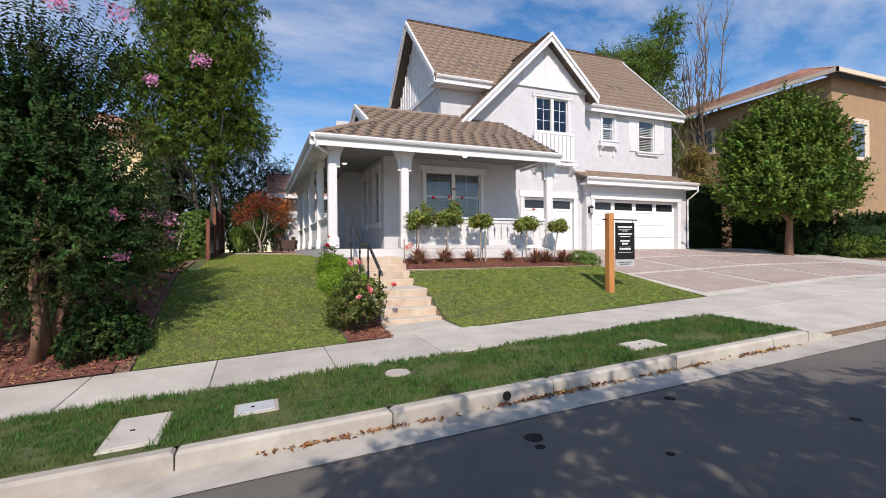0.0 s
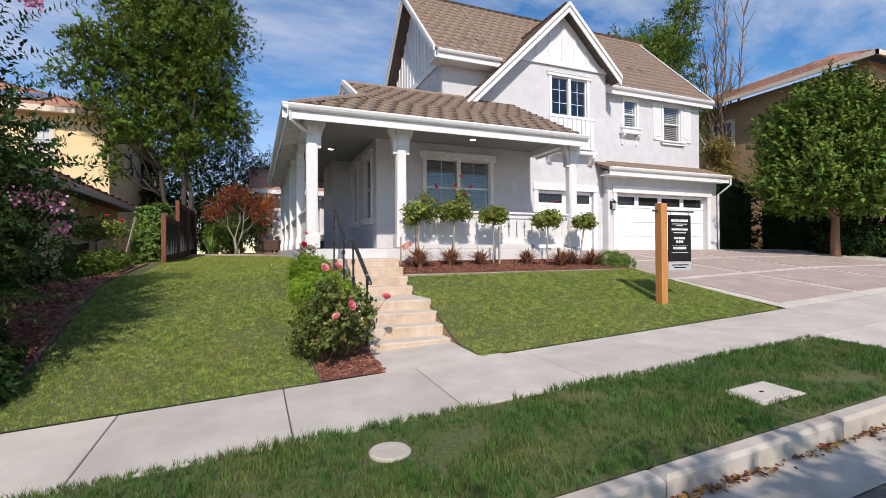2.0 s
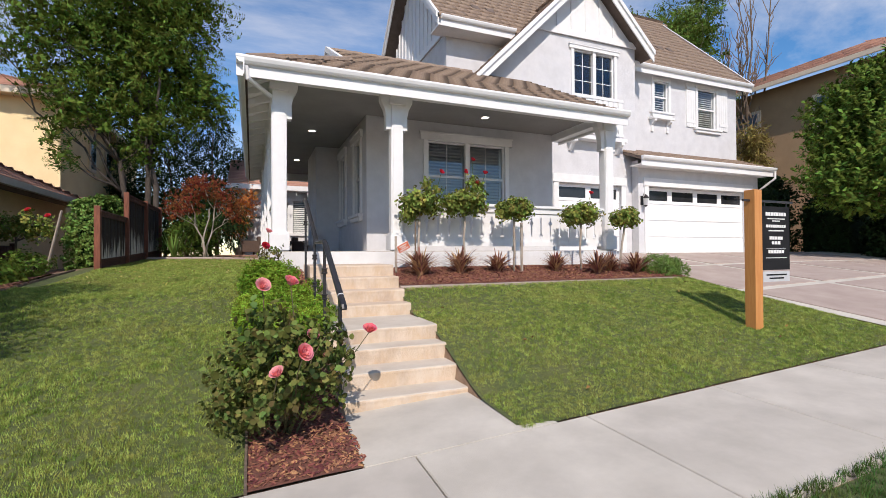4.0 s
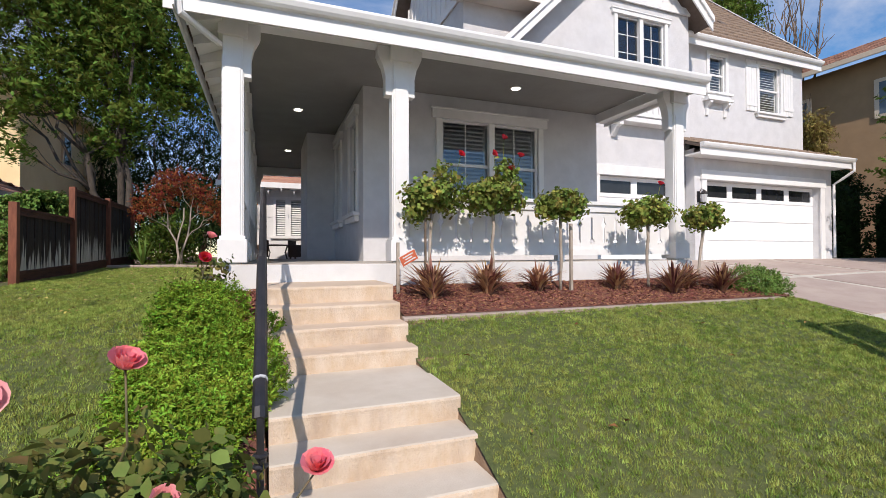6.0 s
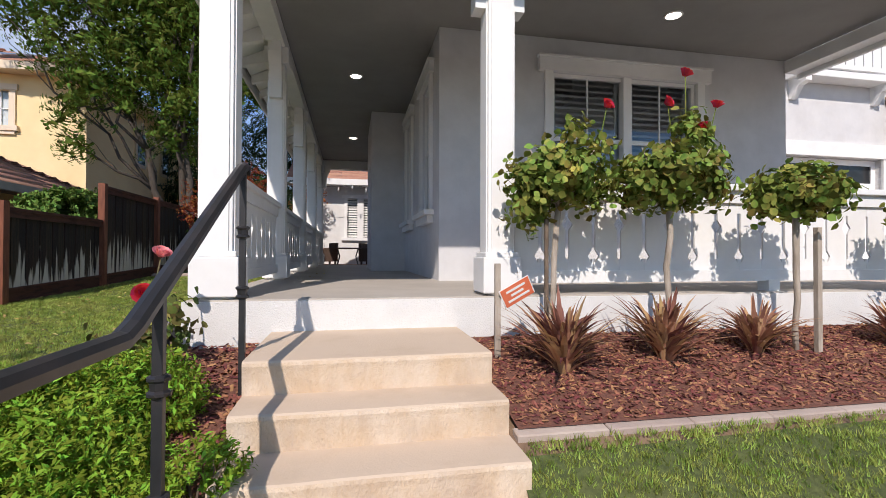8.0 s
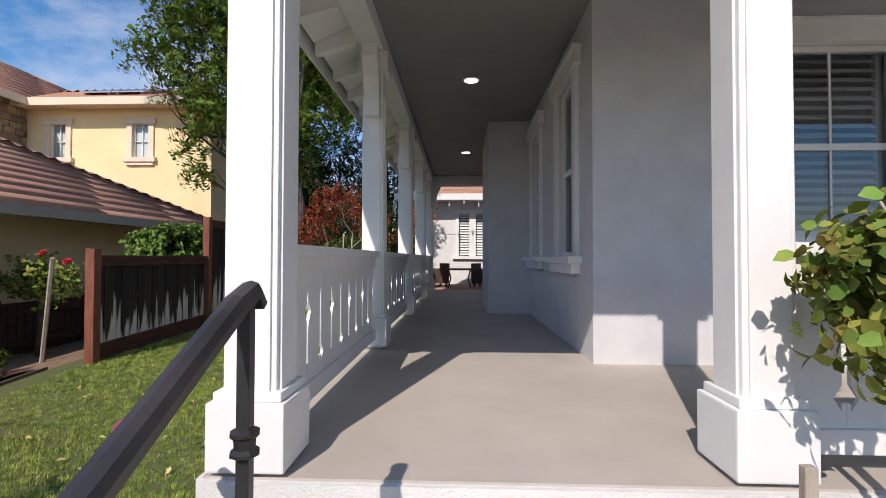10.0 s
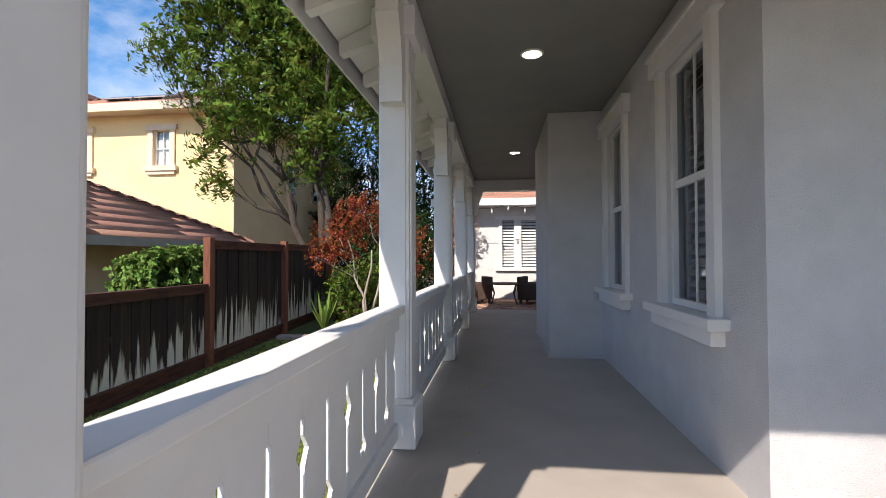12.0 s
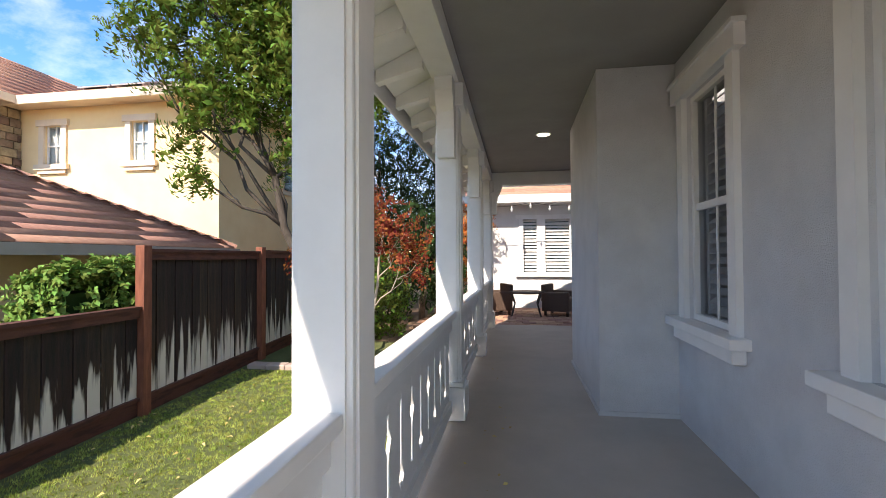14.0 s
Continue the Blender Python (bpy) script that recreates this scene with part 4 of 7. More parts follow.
def porch_post(cx, cy, dirs, s=0.100):
    bm = bmesh.new()
    box(bm, cx - s, cx + s, cy - s, cy + s, FLOOR + 0.30, BZ, bevel=0.008)
    p = part("post", bm, WHITE, porch, "square white painted porch post")
    for q in (-1, 1):
        part("facing_board", boxes((cx - s * 0.78, cx + s * 0.78, cy + q * (s + 0.006) - 0.006, cy + q * (s + 0.006) + 0.006, FLOOR + 0.34, 4.0), bevel=0.003), WHITE, p)
        part("facing_board", boxes((cx + q * (s + 0.006) - 0.006, cx + q * (s + 0.006) + 0.006, cy - s * 0.78, cy + s * 0.78, FLOOR + 0.34, 4.0), bevel=0.003), WHITE, p)
    bm = bmesh.new()
    box(bm, cx - s - 0.05, cx + s + 0.05, cy - s - 0.05, cy + s + 0.05, FLOOR + 0.02, FLOOR + 0.30, bevel=0.01)
    box(bm, cx - s - 0.03, cx + s + 0.03, cy - s - 0.03, cy + s + 0.03, FLOOR + 0.30, FLOOR + 0.34, bevel=0.008)
    box(bm, cx - 0.10, cx + 0.10, cy - 0.10, cy + 0.10, FLOOR, FLOOR + 0.02)
    part("post_base", bm, WHITE, p)
    bm = bmesh.new()
    box(bm, cx - s - 0.05, cx + s + 0.05, cy - s - 0.05, cy + s + 0.05, BZ - 0.20, BZ - 0.0, bevel=0.008)
    part("capital", bm, WHITE, p)
    for dx, dy in dirs:
        bm = bmesh.new()
        corbel(bm, cx, cy, dx, dy)
        part("corbel", bm, WHITE, p)


POST_Y = [13.14, 15.79, 18.44, 21.09, 23.74]
PXL = 1.93
for k, y in enumerate(POST_Y):
    if k == 0:
        porch_post(1.937, y, [(1, 0), (0, 1)], 0.112)
    else:
        porch_post(PXL, y, [(0, 1), (0, -1)] + ([(1, 0)] if k == 4 else []))
porch_post(4.03, 13.14, [(1, 0), (-1, 0)], 0.107)
porch_post(9.08, 13.14, [(-1, 0), (1, 0)], 0.11)


def railing(a, b, M):
    """Flat boards with slits and diamond cut-outs between two rails, from u = a to b; M maps (u, n, z)."""
    bot, top = FLOOR + 0.09, 2.40
    bm = boxes((a, b, -0.075, 0.075, top - 0.02, top + 0.035), M=M, bevel=0.008)
    box(bm, a, b, -0.035, 0.035, top - 0.13, top - 0.02, M=M)
    part("handrail", bm, WHITE, porch, "white railing cap")
    part("bottom_rail", boxes((a, b, -0.035, 0.035, bot, bot + 0.10), M=M), WHITE, porch)
    n = max(1, round((b - a) / 0.235))
    w = (b - a) / n
    for i in range(n):
        u0, u1 = a + i * w, a + (i + 1) * w
        g = 0.017

        def edge(sign, u, odd):
            zc = 2.06 if odd else 1.79
            lo, hi = bot + 0.20, top - 0.22
            return [(u, bot + 0.10), (u, lo), (u + sign * g, lo), (u + sign * g, zc - 0.055), (u + sign * 0.052, zc), (u + sign * g, zc + 0.055), (u + sign * g, hi), (u, hi), (u, top - 0.13)]

        left = edge(1, u0 + 0.001, i % 2 == 0)
        right = edge(-1, u1 - 0.001, i % 2 == 1)
        bm = bmesh.new()
        prism(bm, left + right[::-1], -0.009, 0.009, M=M)
        part("board", bm, WHITE, porch)


MX = Matrix(((1, 0, 0, 0), (0, 1, 0, 13.14), (0, 0, 1, 0), (0, 0, 0, 1)))
MY = Matrix(((0, 1, 0, PXL), (1, 0, 0, 0), (0, 0, 1, 0), (0, 0, 0, 1)))
railing(4.16, 8.95, MX)
for a, b in zip(POST_Y, POST_Y[1:]):
    railing(a + 0.118, b - 0.118, MY)
part("foot_block", boxes((6.58, 6.70, 13.08, 13.2, FLOOR, FLOOR + 0.1)), WHITE, porch)
for x, y in ((6.54, 14.28), (2.93, 16.9), (2.90, 20.85)):
    l = thing("recessed_light", (x, y, 4.60), "round recessed ceiling light switched on", "ceiling light", "porch ceiling lights")
    part("trim_ring", lathe(bmesh.new(), [(0.105, 0), (0.105, -0.008), (0.085, -0.012), (0.08, 0)], (0, 0, 0), 20), WHITE, l, local=True)
    part("diffuser", lathe(bmesh.new(), [(0.078, -0.004), (0.078, -0.012)], (0, 0, 0), 20), LAMP, l, "glowing lens", local=True)

# lantern between the garage doors
lan = thing("wall_lantern", (13.28, GP - 0.02, 3.1), "dark metal wall lantern beside the garage door", "wall lamp")
part("back_plate", boxes((13.23, 13.33, GP - 0.03, GP, 2.98, 3.28)), BLACK, lan)
part("arm", tube(bmesh.new(), [(13.28, GP - 0.02, 3.2), (13.28, GP - 0.10, 3.34), (13.28, GP - 0.18, 3.30)], 0.012, 6), BLACK, lan)
part("lantern_cap", lathe(bmesh.new(), [(0.09, 0.0), (0.10, 0.02), (0.05, 0.09), (0.015, 0.12)], (13.28, GP - 0.18, 3.18), 6), BLACK, lan)
part("lantern_glass", lathe(bmesh.new(), [(0.055, -0.22), (0.085, 0.0)], (13.28, GP - 0.18, 3.18), 6), SIGN_GREY, lan, "frosted lantern glass")
part("lantern_base", lathe(bmesh.new(), [(0.02, -0.27), (0.06, -0.225)], (13.28, GP - 0.18, 3.18), 6), BLACK, lan)

# ---- front steps ----
steps = thing("front_steps", (2.98, 10.6, 0.0), "worn tan concrete front steps with a middle landing", "steps", kind="structure")
NOSE = [(9.19, 0.0), (9.50, 0.18), (9.83, 0.36), (10.13, 0.54), (11.15, 0.71), (11.47, 0.89), (11.77, 1.07), (12.06, 1.25), (12.97, 1.25)]
SX0, SX1 = 2.325, 3.655
for k in range(8):
    y0, z = NOSE[k]
    y1 = NOSE[k + 1][0] + (0.03 if k < 7 else 0)
    z0 = NOSE[k - 1][1] - 0.02 if k else -0.25
    bm = bmesh.new()
    xs = np.linspace(SX0, SX1, 9)
    prof = [(0.008, z0), (0.003, z - 0.05), (0.0, z - 0.026), (0.004, z - 0.010), (0.014, z - 0.002), (0.05, z), (y1 - y0, z + 0.004), (y1 - y0, z0)]
    rings = []
    for x in xs:
        w = 0.006 * noise.noise(Vector((x * 3, y0 * 5, 0.3))) * (1 if SX0 < x < SX1 else 0)
        rings.append([bm.verts.new((x, y0 + d + (w if d < 0.2 else 0), h + (0.5 * w if d < 0.2 else 0))) for d, h in prof])
    for r0, r1 in zip(rings, rings[1:]):
        for q in range(len(prof)):
            f = bm.faces.new((r0[q], r0[(q + 1) % len(prof)], r1[(q + 1) % len(prof)], r1[q]))
    bm.faces.new(rings[0])
    bm.faces.new(rings[-1][::-1])
    o = part("step", bm, STEP_PALE if k < 4 else STEP, steps, "wide landing step" if k == 3 else "")
    o.data.materials.append(STEP_WORN)
    for pl in o.data.polygons:
        c = pl.center
        if abs(pl.normal.y) > 0.7 and c.y < y0 + 0.1:
            pl.material_index = 1
# the pad at the foot, widening to the pavement
bm = bmesh.new()
pts = [(2.27, 8.1), (3.98, 8.1), (3.66, 8.8), (3.655, 9.25), (2.31, 9.25)]
top = [bm.verts.new((x, y, float(grade(x)) + 0.004 + (y - 8.1) * 0.02)) for x, y in pts]
bot = [bm.verts.new((x, y, -0.5)) for x, y in pts]
bm.faces.new(top)
for q in range(5):
    bm.faces.new((top[q], top[(q + 1) % 5], bot[(q + 1) % 5], bot[q]))
part("foot_pad", bm, CONCRETE, steps, "pale concrete pad at the foot of the steps")

# black handrail
hr = thing("handrail", (2.22, 9.1, 0.0), "black painted metal handrail beside the front steps", "handrail")
RX = 2.285
line = [(RX, 9.0, 0.915), (RX, 9.015, 0.947), (RX, 9.08, 0.985), (RX, 10.16, 1.555), (RX, 10.24, 1.575), (RX, 10.88, 1.575), (RX, 10.95, 1.60), (RX, 12.20, 2.26), (RX, 12.27, 2.285), (RX, 12.30, 2.25)]
bm = bmesh.new()
prof = [(-0.028, -0.018), (-0.03, 0.004), (-0.02, 0.02), (0, 0.026), (0.02, 0.02), (0.03, 0.004), (0.028, -0.018)]
rings = []
for i, p in enumerate(line):
    p0, p1 = Vector(line[max(i - 1, 0)]), Vector(line[min(i + 1, len(line) - 1)])
    d = (p1 - p0).normalized()
    side = Vector((1, 0, 0))
    up = side.cross(d).normalized()
    rings.append([bm.verts.new(Vector(p) + side * u + up * v) for u, v in prof])
for r0, r1 in zip(rings, rings[1:]):
    for q in range(len(prof)):
        bm.faces.new((r0[q], r0[(q + 1) % len(prof)], r1[(q + 1) % len(prof)], r1[q]))
bm.faces.new(rings[0])
bm.faces.new(rings[-1][::-1])
part("top_rail", bm, BLACK, hr, smooth=False)
for (px, py, pz, foot, knots) in ((RX, 9.20, 1.03, -0.12, (0.66, 0.35)), (RX, 10.22, 1.56, 0.30, (0.93, 1.23)), (RX, 11.13, 1.68, 0.55, (1.02, 1.39)), (RX, 12.25, 2.26, 0.95, (1.59, 1.92))):
    bm = boxes((px - 0.016, px + 0.016, py - 0.016, py + 0.016, foot, pz), bevel=0.003)
    p = part("baluster", bm, BLACK, hr)
    for kz in knots:
        part("collar", lathe(bmesh.new(), [(0.024, -0.035), (0.036, -0.028), (0.036, -0.02), (0.026, -0.012), (0.028, 0.012), (0.036, 0.02), (0.036, 0.028), (0.024, 0.035)], (px, py, kz), 8), BLACK, p)
bm = bmesh.new()
tape = [[bm.verts.new(Vector((RX, y, 1.0225 + 0.528 * (y - 9.15))) + Vector((u * 1.07, 0, 0)) + Vector((0, -0.467, 0.884)) * (v * 1.12 + 0.002)) for u, v in prof] for y in (9.152, 9.164)]
for q in range(len(prof)):
    bm.faces.new((tape[0][q], tape[0][(q + 1) % len(prof)], tape[1][(q + 1) % len(prof)], tape[1][q]))
for ring in tape:
    bm.faces.new(ring)
part("rail_tape", bm, SIGN_GREY, hr, "pale tape round the rail end")

# ---- plants ----
MYRTLE_FLOWERS = [((-2.04, 8.8, 5.25), 0.16), ((-0.97, 9.6, 4.96), 0.13), ((-1.68, 9.2, 4.38), 0.08), ((-1.68, 9.0, 2.06), 0.12), ((-1.46, 9.0, 1.99), 0.13), ((-2.01, 8.4, 1.99), 0.08), ((-1.98, 8.6, 1.37), 0.1), ((-1.42, 9.2, 1.72), 0.08), ((-2.79, 8.6, 5.18), 0.13)]
ROSES_LOW = [(1.58, 8.6, 1.18, 0.055), (1.82, 9.0, 1.18, 0.06), (1.85, 8.2, 0.71, 0.06), (2.50, 8.9, 0.73, 0.06), (1.67, 8.2, 0.58, 0.05), (1.98, 8.8, 0.73, 0.05)]
ROSES_POST = [(1.70, 12.5, 1.56, 0.06), (1.75, 12.6, 1.80, 0.05)]
ROSES_STD = {0: [(4.84, 12.85, 2.98)], 1: [(5.46, 12.75, 3.24), (5.30, 12.75, 3.0), (5.70, 12.7, 2.99), (5.49, 12.6, 2.77)], 3: [(8.09, 12.5, 2.68)]}
GLASS_SOLID = surface("far_window_glass", (0.10, 0.14, 0.18), (0.13, 0.17, 0.21), 2.0, 0.08)
BARK = surface("bark", (0.10, 0.07, 0.05), (0.19, 0.14, 0.10), 9.0, 0.9, 0.12, 25.0, stretch=(3, 3, 0.6))
DARK_BARK = surface("dark_bark", (0.045, 0.036, 0.028), (0.09, 0.072, 0.056), 9.0, 0.9, 0.12, 25.0, stretch=(3, 3, 0.6))
PALE_BARK = surface("pale_bark", (0.30, 0.25, 0.20), (0.42, 0.36, 0.30), 9.0, 0.85, 0.06, 25.0, stretch=(3, 3, 0.6))
RED_BARK = surface("red_bark", (0.20, 0.10, 0.06), (0.30, 0.17, 0.11), 9.0, 0.85, 0.06, 25.0, stretch=(3, 3, 0.6))


def leafy(name, a, b, vary=0.45, c3=None, stain=0.0, trans=0.16, rough=0.6, stain_scale=1.2):
    return surface(name, a, b, 2.5, rough, per="island", vary=vary, c3=c3, stain=stain, stain_scale=stain_scale, trans=trans, spec=0.07)


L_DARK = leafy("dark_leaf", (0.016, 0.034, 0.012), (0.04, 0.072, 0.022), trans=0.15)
L_LOCUST = leafy("locust_leaf", (0.055, 0.10, 0.017), (0.15, 0.215, 0.036), c3=(0.24, 0.21, 0.05), stain=0.3, vary=0.6, trans=0.22)
L_MYRTLE = leafy("myrtle_leaf", (0.017, 0.040, 0.012), (0.048, 0.092, 0.025), c3=(0.17, 0.09, 0.04), stain=0.25, vary=0.55, trans=0.15)
L_MAPLE = leafy("maple_leaf", (0.24, 0.05, 0.03), (0.32, 0.10, 0.04), c3=(0.14, 0.06, 0.03), stain=0.4, trans=0.35)
L_RIGHT = leafy("tree_leaf", (0.06, 0.11, 0.02), (0.15, 0.21, 0.036), vary=0.55)
L_BAMBOO = leafy("dry_leaf", (0.30, 0.20, 0.07), (0.22, 0.19, 0.06), c3=(0.12, 0.14, 0.04), stain=0.5)
L_ROSE = leafy("rose_leaf", (0.10, 0.16, 0.032), (0.22, 0.275, 0.06), c3=(0.46, 0.30, 0.09), stain=0.75, vary=0.5, trans=0.18, stain_scale=7.0)
L_BUSH = leafy("rose_bush_leaf", (0.07, 0.11, 0.03), (0.15, 0.185, 0.045), c3=(0.30, 0.16, 0.07), stain=0.6, vary=0.5, stain_scale=6.0)
L_COVER = leafy("bright_leaf", (0.13, 0.235, 0.022), (0.30, 0.41, 0.05), vary=0.6, trans=0.2)
L_HEDGE = leafy("hedge_leaf", (0.11, 0.19, 0.04), (0.19, 0.29, 0.07), vary=0.5)
L_FLAX = surface("flax_leaf", (0.20, 0.075, 0.055), (0.50, 0.27, 0.17), 2.5, 0.45, per="object", vary=0.6, c3=(0.10, 0.09, 0.045), stain=0.3, stain_scale=1.2, trans=0.15, spec=0.25)
PETAL = leafy("red_petal", (0.60, 0.03, 0.06), (0.70, 0.07, 0.10), vary=0.25, trans=0.25)
PETAL_PINK = leafy("pink_petal", (0.84, 0.17, 0.23), (0.90, 0.55, 0.53), vary=0.25, trans=0.25)
PETAL_MYRTLE = leafy("myrtle_petal", (0.72, 0.28, 0.48), (0.80, 0.42, 0.60), vary=0.25, trans=0.25)


def leaf2(length=1.0, width=0.5):
    return [(0, 0, 0), (-width / 2, length * 0.5, 0.1 * length), (width / 2, length * 0.5, 0.1 * length), (0, length, -0.06 * length)], [(0, 2, 1), (1, 2, 3)]


def round_leaf(length=1.0, width=0.7):
    """A broad oval leaf, cupped along its midrib."""
    v = [(0, 0, 0), (-0.42 * width, 0.28 * length, 0.07 * length), (-0.46 * width, 0.62 * length, 0.06 * length), (0, length, -0.08 * length), (0.46 * width, 0.62 * length, 0.06 * length), (0.42 * width, 0.28 * length, 0.07 * length), (0, 0.5 * length, 0)]
    return v, [(6, (k + 1) % 6, k) for k in range(6)]


def shoot(pairs, span, llen, lw, lo=0.1, hi=0.8, fine=False, seed=1, twist=0.6, stem=0.004, broad=False):
    """A shoot along +z with leaves in pairs; lo and hi: how far the leaves rise from the level, in radians."""
    lv, lf = round_leaf(llen, lw) if broad else leaf(llen, lw) if fine else leaf2(llen, lw)
    r = random.Random(seed)
    V, F = [], []
    for i in range(pairs):
        zc = span * (0.1 + 0.9 * i / max(1, pairs - 1))
        for side in (0, 1):
            m = Matrix.Rotation(math.pi * side + i * 0.4 + r.uniform(-twist, twist), 3, "Z") @ Matrix.Rotation(r.uniform(lo, hi), 3, "X") @ Matrix.Rotation(r.uniform(-0.6, 0.6), 3, "Y")
            k = len(V)
            s = r.uniform(0.7, 1.1)
            V += [tuple(m @ (Vector(p) * s) + Vector((0, 0, zc))) for p in lv]
            F += [tuple(k + q for q in f) for f in lf]
    k = len(V)
    V += [(-stem, 0, 0), (stem, 0, 0), (0, 0, span)]
    F.append((k, k + 1, k + 2))
    return V, F


def ball_points(n, clumps, shell=0.45):
    """Points in a set of ellipsoids, thicker towards their skins and ragged, with the outward way."""
    vol = np.array([c[3] * c[4] * c[5] for c in clumps]) ** 0.75
    which = rng.choice(len(clumps), n, p=vol / vol.sum())
    c = np.array(clumps)[which]
    d = rng.normal(size=(n, 3))
    d /= np.linalg.norm(d, axis=1)[:, None]
    r = shell + (1 - shell) * rng.random(n) ** 0.6
    r *= 1 + 0.16 * np.sin(d[:, 0] * 7 + c[:, 0] * 3) * np.cos(d[:, 1] * 6 + c[:, 1]) + rng.normal(0, 0.06, n)
    return c[:, :3] + d * c[:, 3:] * r[:, None], d


def crown_mesh(name, template, n, clumps, size=(0.7, 1.2), lift=0.2, shell=0.45, spread=0.6):
    pos, out = ball_points(n, clumps, shell)
    way = out + rng.normal(0, spread, (n, 3)) + np.array([[0, 0, lift]])
    return scatter(name, *template, pos, frames_from(way, rng.uniform(0, 6.28, n)), rng.uniform(*size, n))


def limb(bm, a, b, r0, r1, bend=0.15, seed=0, sides=7):
    """A crooked limb from a to b."""
    r = random.Random(seed)
    a, b = Vector(a), Vector(b)
    L = (b - a).length
    pts, rad = [], []
    for i in range(6):
        f = i / 5
        off = Vector((r.uniform(-1, 1), r.uniform(-1, 1), r.uniform(-0.5, 0.5))) * bend * L * math.sin(math.pi * f) * 0.5
        pts.append(a.lerp(b, f) + off)
        rad.append(r0 + (r1 - r0) * f)
    tube(bm, pts, rad, sides)
    return pts


def tree(name, base, label, category, stems, clumps, template, n, bark, leaf_mat, size=(0.7, 1.2), lift=0.2, trunk_r=0.12, fork=0.35, shell=0.45, twigs=4, spread=0.6, group=""):
    """A tree: stems from the foot, limbs to every clump, twigs, and a crown of many small leaves."""
    t = thing(name, base, label, category, group)
    b = Vector(base)
    clumps = [(b.x + c[0], b.y + c[1], b.z + c[2], *c[3:]) for c in clumps]
    bm = bmesh.new()
    tops = []
    for i, (sx, sy, sz) in enumerate(stems):
        pts = limb(bm, b + Vector((0.12 * i * math.cos(i * 2.1), 0.12 * i * math.sin(i * 2.1), -0.1)), b + Vector((sx, sy, sz)), trunk_r, trunk_r * 0.4, 0.10, seed=i + int(b.x * 7), sides=9)
        # a flare at the foot
        tops.append(pts)
    for i, c in enumerate(clumps):
        cen = Vector(c[:3])
        pts = min(tops, key=lambda p: (p[-1] - cen).length)
        a = pts[2 + (i % 3)] if cen.z > pts[2].z else pts[2]
        p2 = limb(bm, a, cen, trunk_r * 0.42, trunk_r * 0.12, 0.2, seed=i * 3 + 1, sides=6)
        r = random.Random(i)
        for k in range(twigs):
            d = Vector((r.uniform(-1, 1), r.uniform(-1, 1), r.uniform(-0.3, 1))).normalized()
            limb(bm, p2[2 + k % 4], cen + Vector((d.x * c[3], d.y * c[4], d.z * c[5])) * 0.85, trunk_r * 0.14, trunk_r * 0.03, 0.2, seed=i * 17 + k, sides=4)
    part("trunk", bm, bark, t, smooth=True)
    if n:
        part("crown", crown_mesh("crown", template, n, clumps, size, lift, shell, spread), leaf_mat, t)
    return t


def bloom(bm, c, r, seed=0):
    """A rose: rings of cupped petals round its heart."""
    rr = random.Random(seed)
    c = Vector(c)
    tilt = Matrix.Rotation(rr.uniform(0.3, 1.1), 3, "X") @ Matrix.Rotation(rr.uniform(-0.6, 0.6), 3, "Y")
    for ring, (n, rad, h, open_) in enumerate(((3, 0.22, 0.95, 0.05), (5, 0.42, 1.0, 0.15), (6, 0.66, 0.95, 0.35), (7, 0.85, 0.72, 0.7))):
        for k in range(n):
            a = 2 * math.pi * (k + 0.5 * (ring % 2)) / n + rr.uniform(-0.15, 0.15)
            m = Matrix.Rotation(a, 3, "Z")
            w = 1.25 * math.pi * rad / n + 0.12
            rows = []
            for f in (0.0, 0.5, 1.0):
                out = rad * (0.25 + 0.75 * f) + (open_ * 0.25 * f * f)
                ww = w * (0.5 + 0.8 * f - 0.45 * f * f)
                rows.append([bm.verts.new(c + tilt @ (m @ Vector((s * ww, out - 0.12 * abs(s), -0.35 + h * f + 0.06 * abs(s) * f))) * r) for s in (-1, 0, 1)])
            for r0, r1 in zip(rows, rows[1:]):
                for q in range(2):
                    bm.faces.new((r0[q], r0[q + 1], r1[q + 1], r1[q]))


# crape myrtle beside the pavement, its shade on the lawn
MYRT = shoot(12, 0.75, 0.095, 0.048, 0.15, 0.9, fine=True, seed=3)
cm = tree("crape_myrtle", (-3.0, 8.95, gz(-3.0, 8.95)), "multi-stemmed crape myrtle with dark leaves and pink blossom", "tree",
          [(-0.5, 0.2, 3.4), (0.35, 0.3, 3.6), (0.1, -0.3, 3.0), (-0.9, 0.4, 2.6)],
          [(0.1, 0.1, 1.75, 1.25, 1.2, 0.95), (-0.9, 0.3, 1.9, 1.2, 1.2, 0.95), (-0.5, 0.1, 2.9, 1.15, 1.1, 0.9), (0.55, 0.2, 2.55, 0.85, 0.8, 0.75), (-1.2, 0.2, 3.4, 0.9, 0.9, 0.9), (-0.1, 0.2, 3.7, 0.7, 0.7, 0.7)],
          MYRT, 3000, RED_BARK, L_MYRTLE, size=(0.6, 1.05), lift=0.25, trunk_r=0.075, shell=0.25)
n = 280
ang = rng.uniform(0, 6.28, n)
rr = rng.uniform(0.1, 1.1, n)
pos = np.stack([-3.35 + np.cos(ang) * rr, 9.1 + np.sin(ang) * rr * 0.9, gz(-3, 9) + rng.uniform(2.9, 4.5, n)], 1)
way = np.stack([np.cos(ang) * 0.45, np.sin(ang) * 0.4, np.ones(n)], 1)
part("upright_shoot", scatter("upright_shoot", *shoot(20, 1.25, 0.10, 0.044, 0.2, 0.7, fine=True, seed=5), pos, frames_from(way, ang), rng.uniform(0.7, 1.15, n)), L_MYRTLE, cm, "upright leafy shoots")
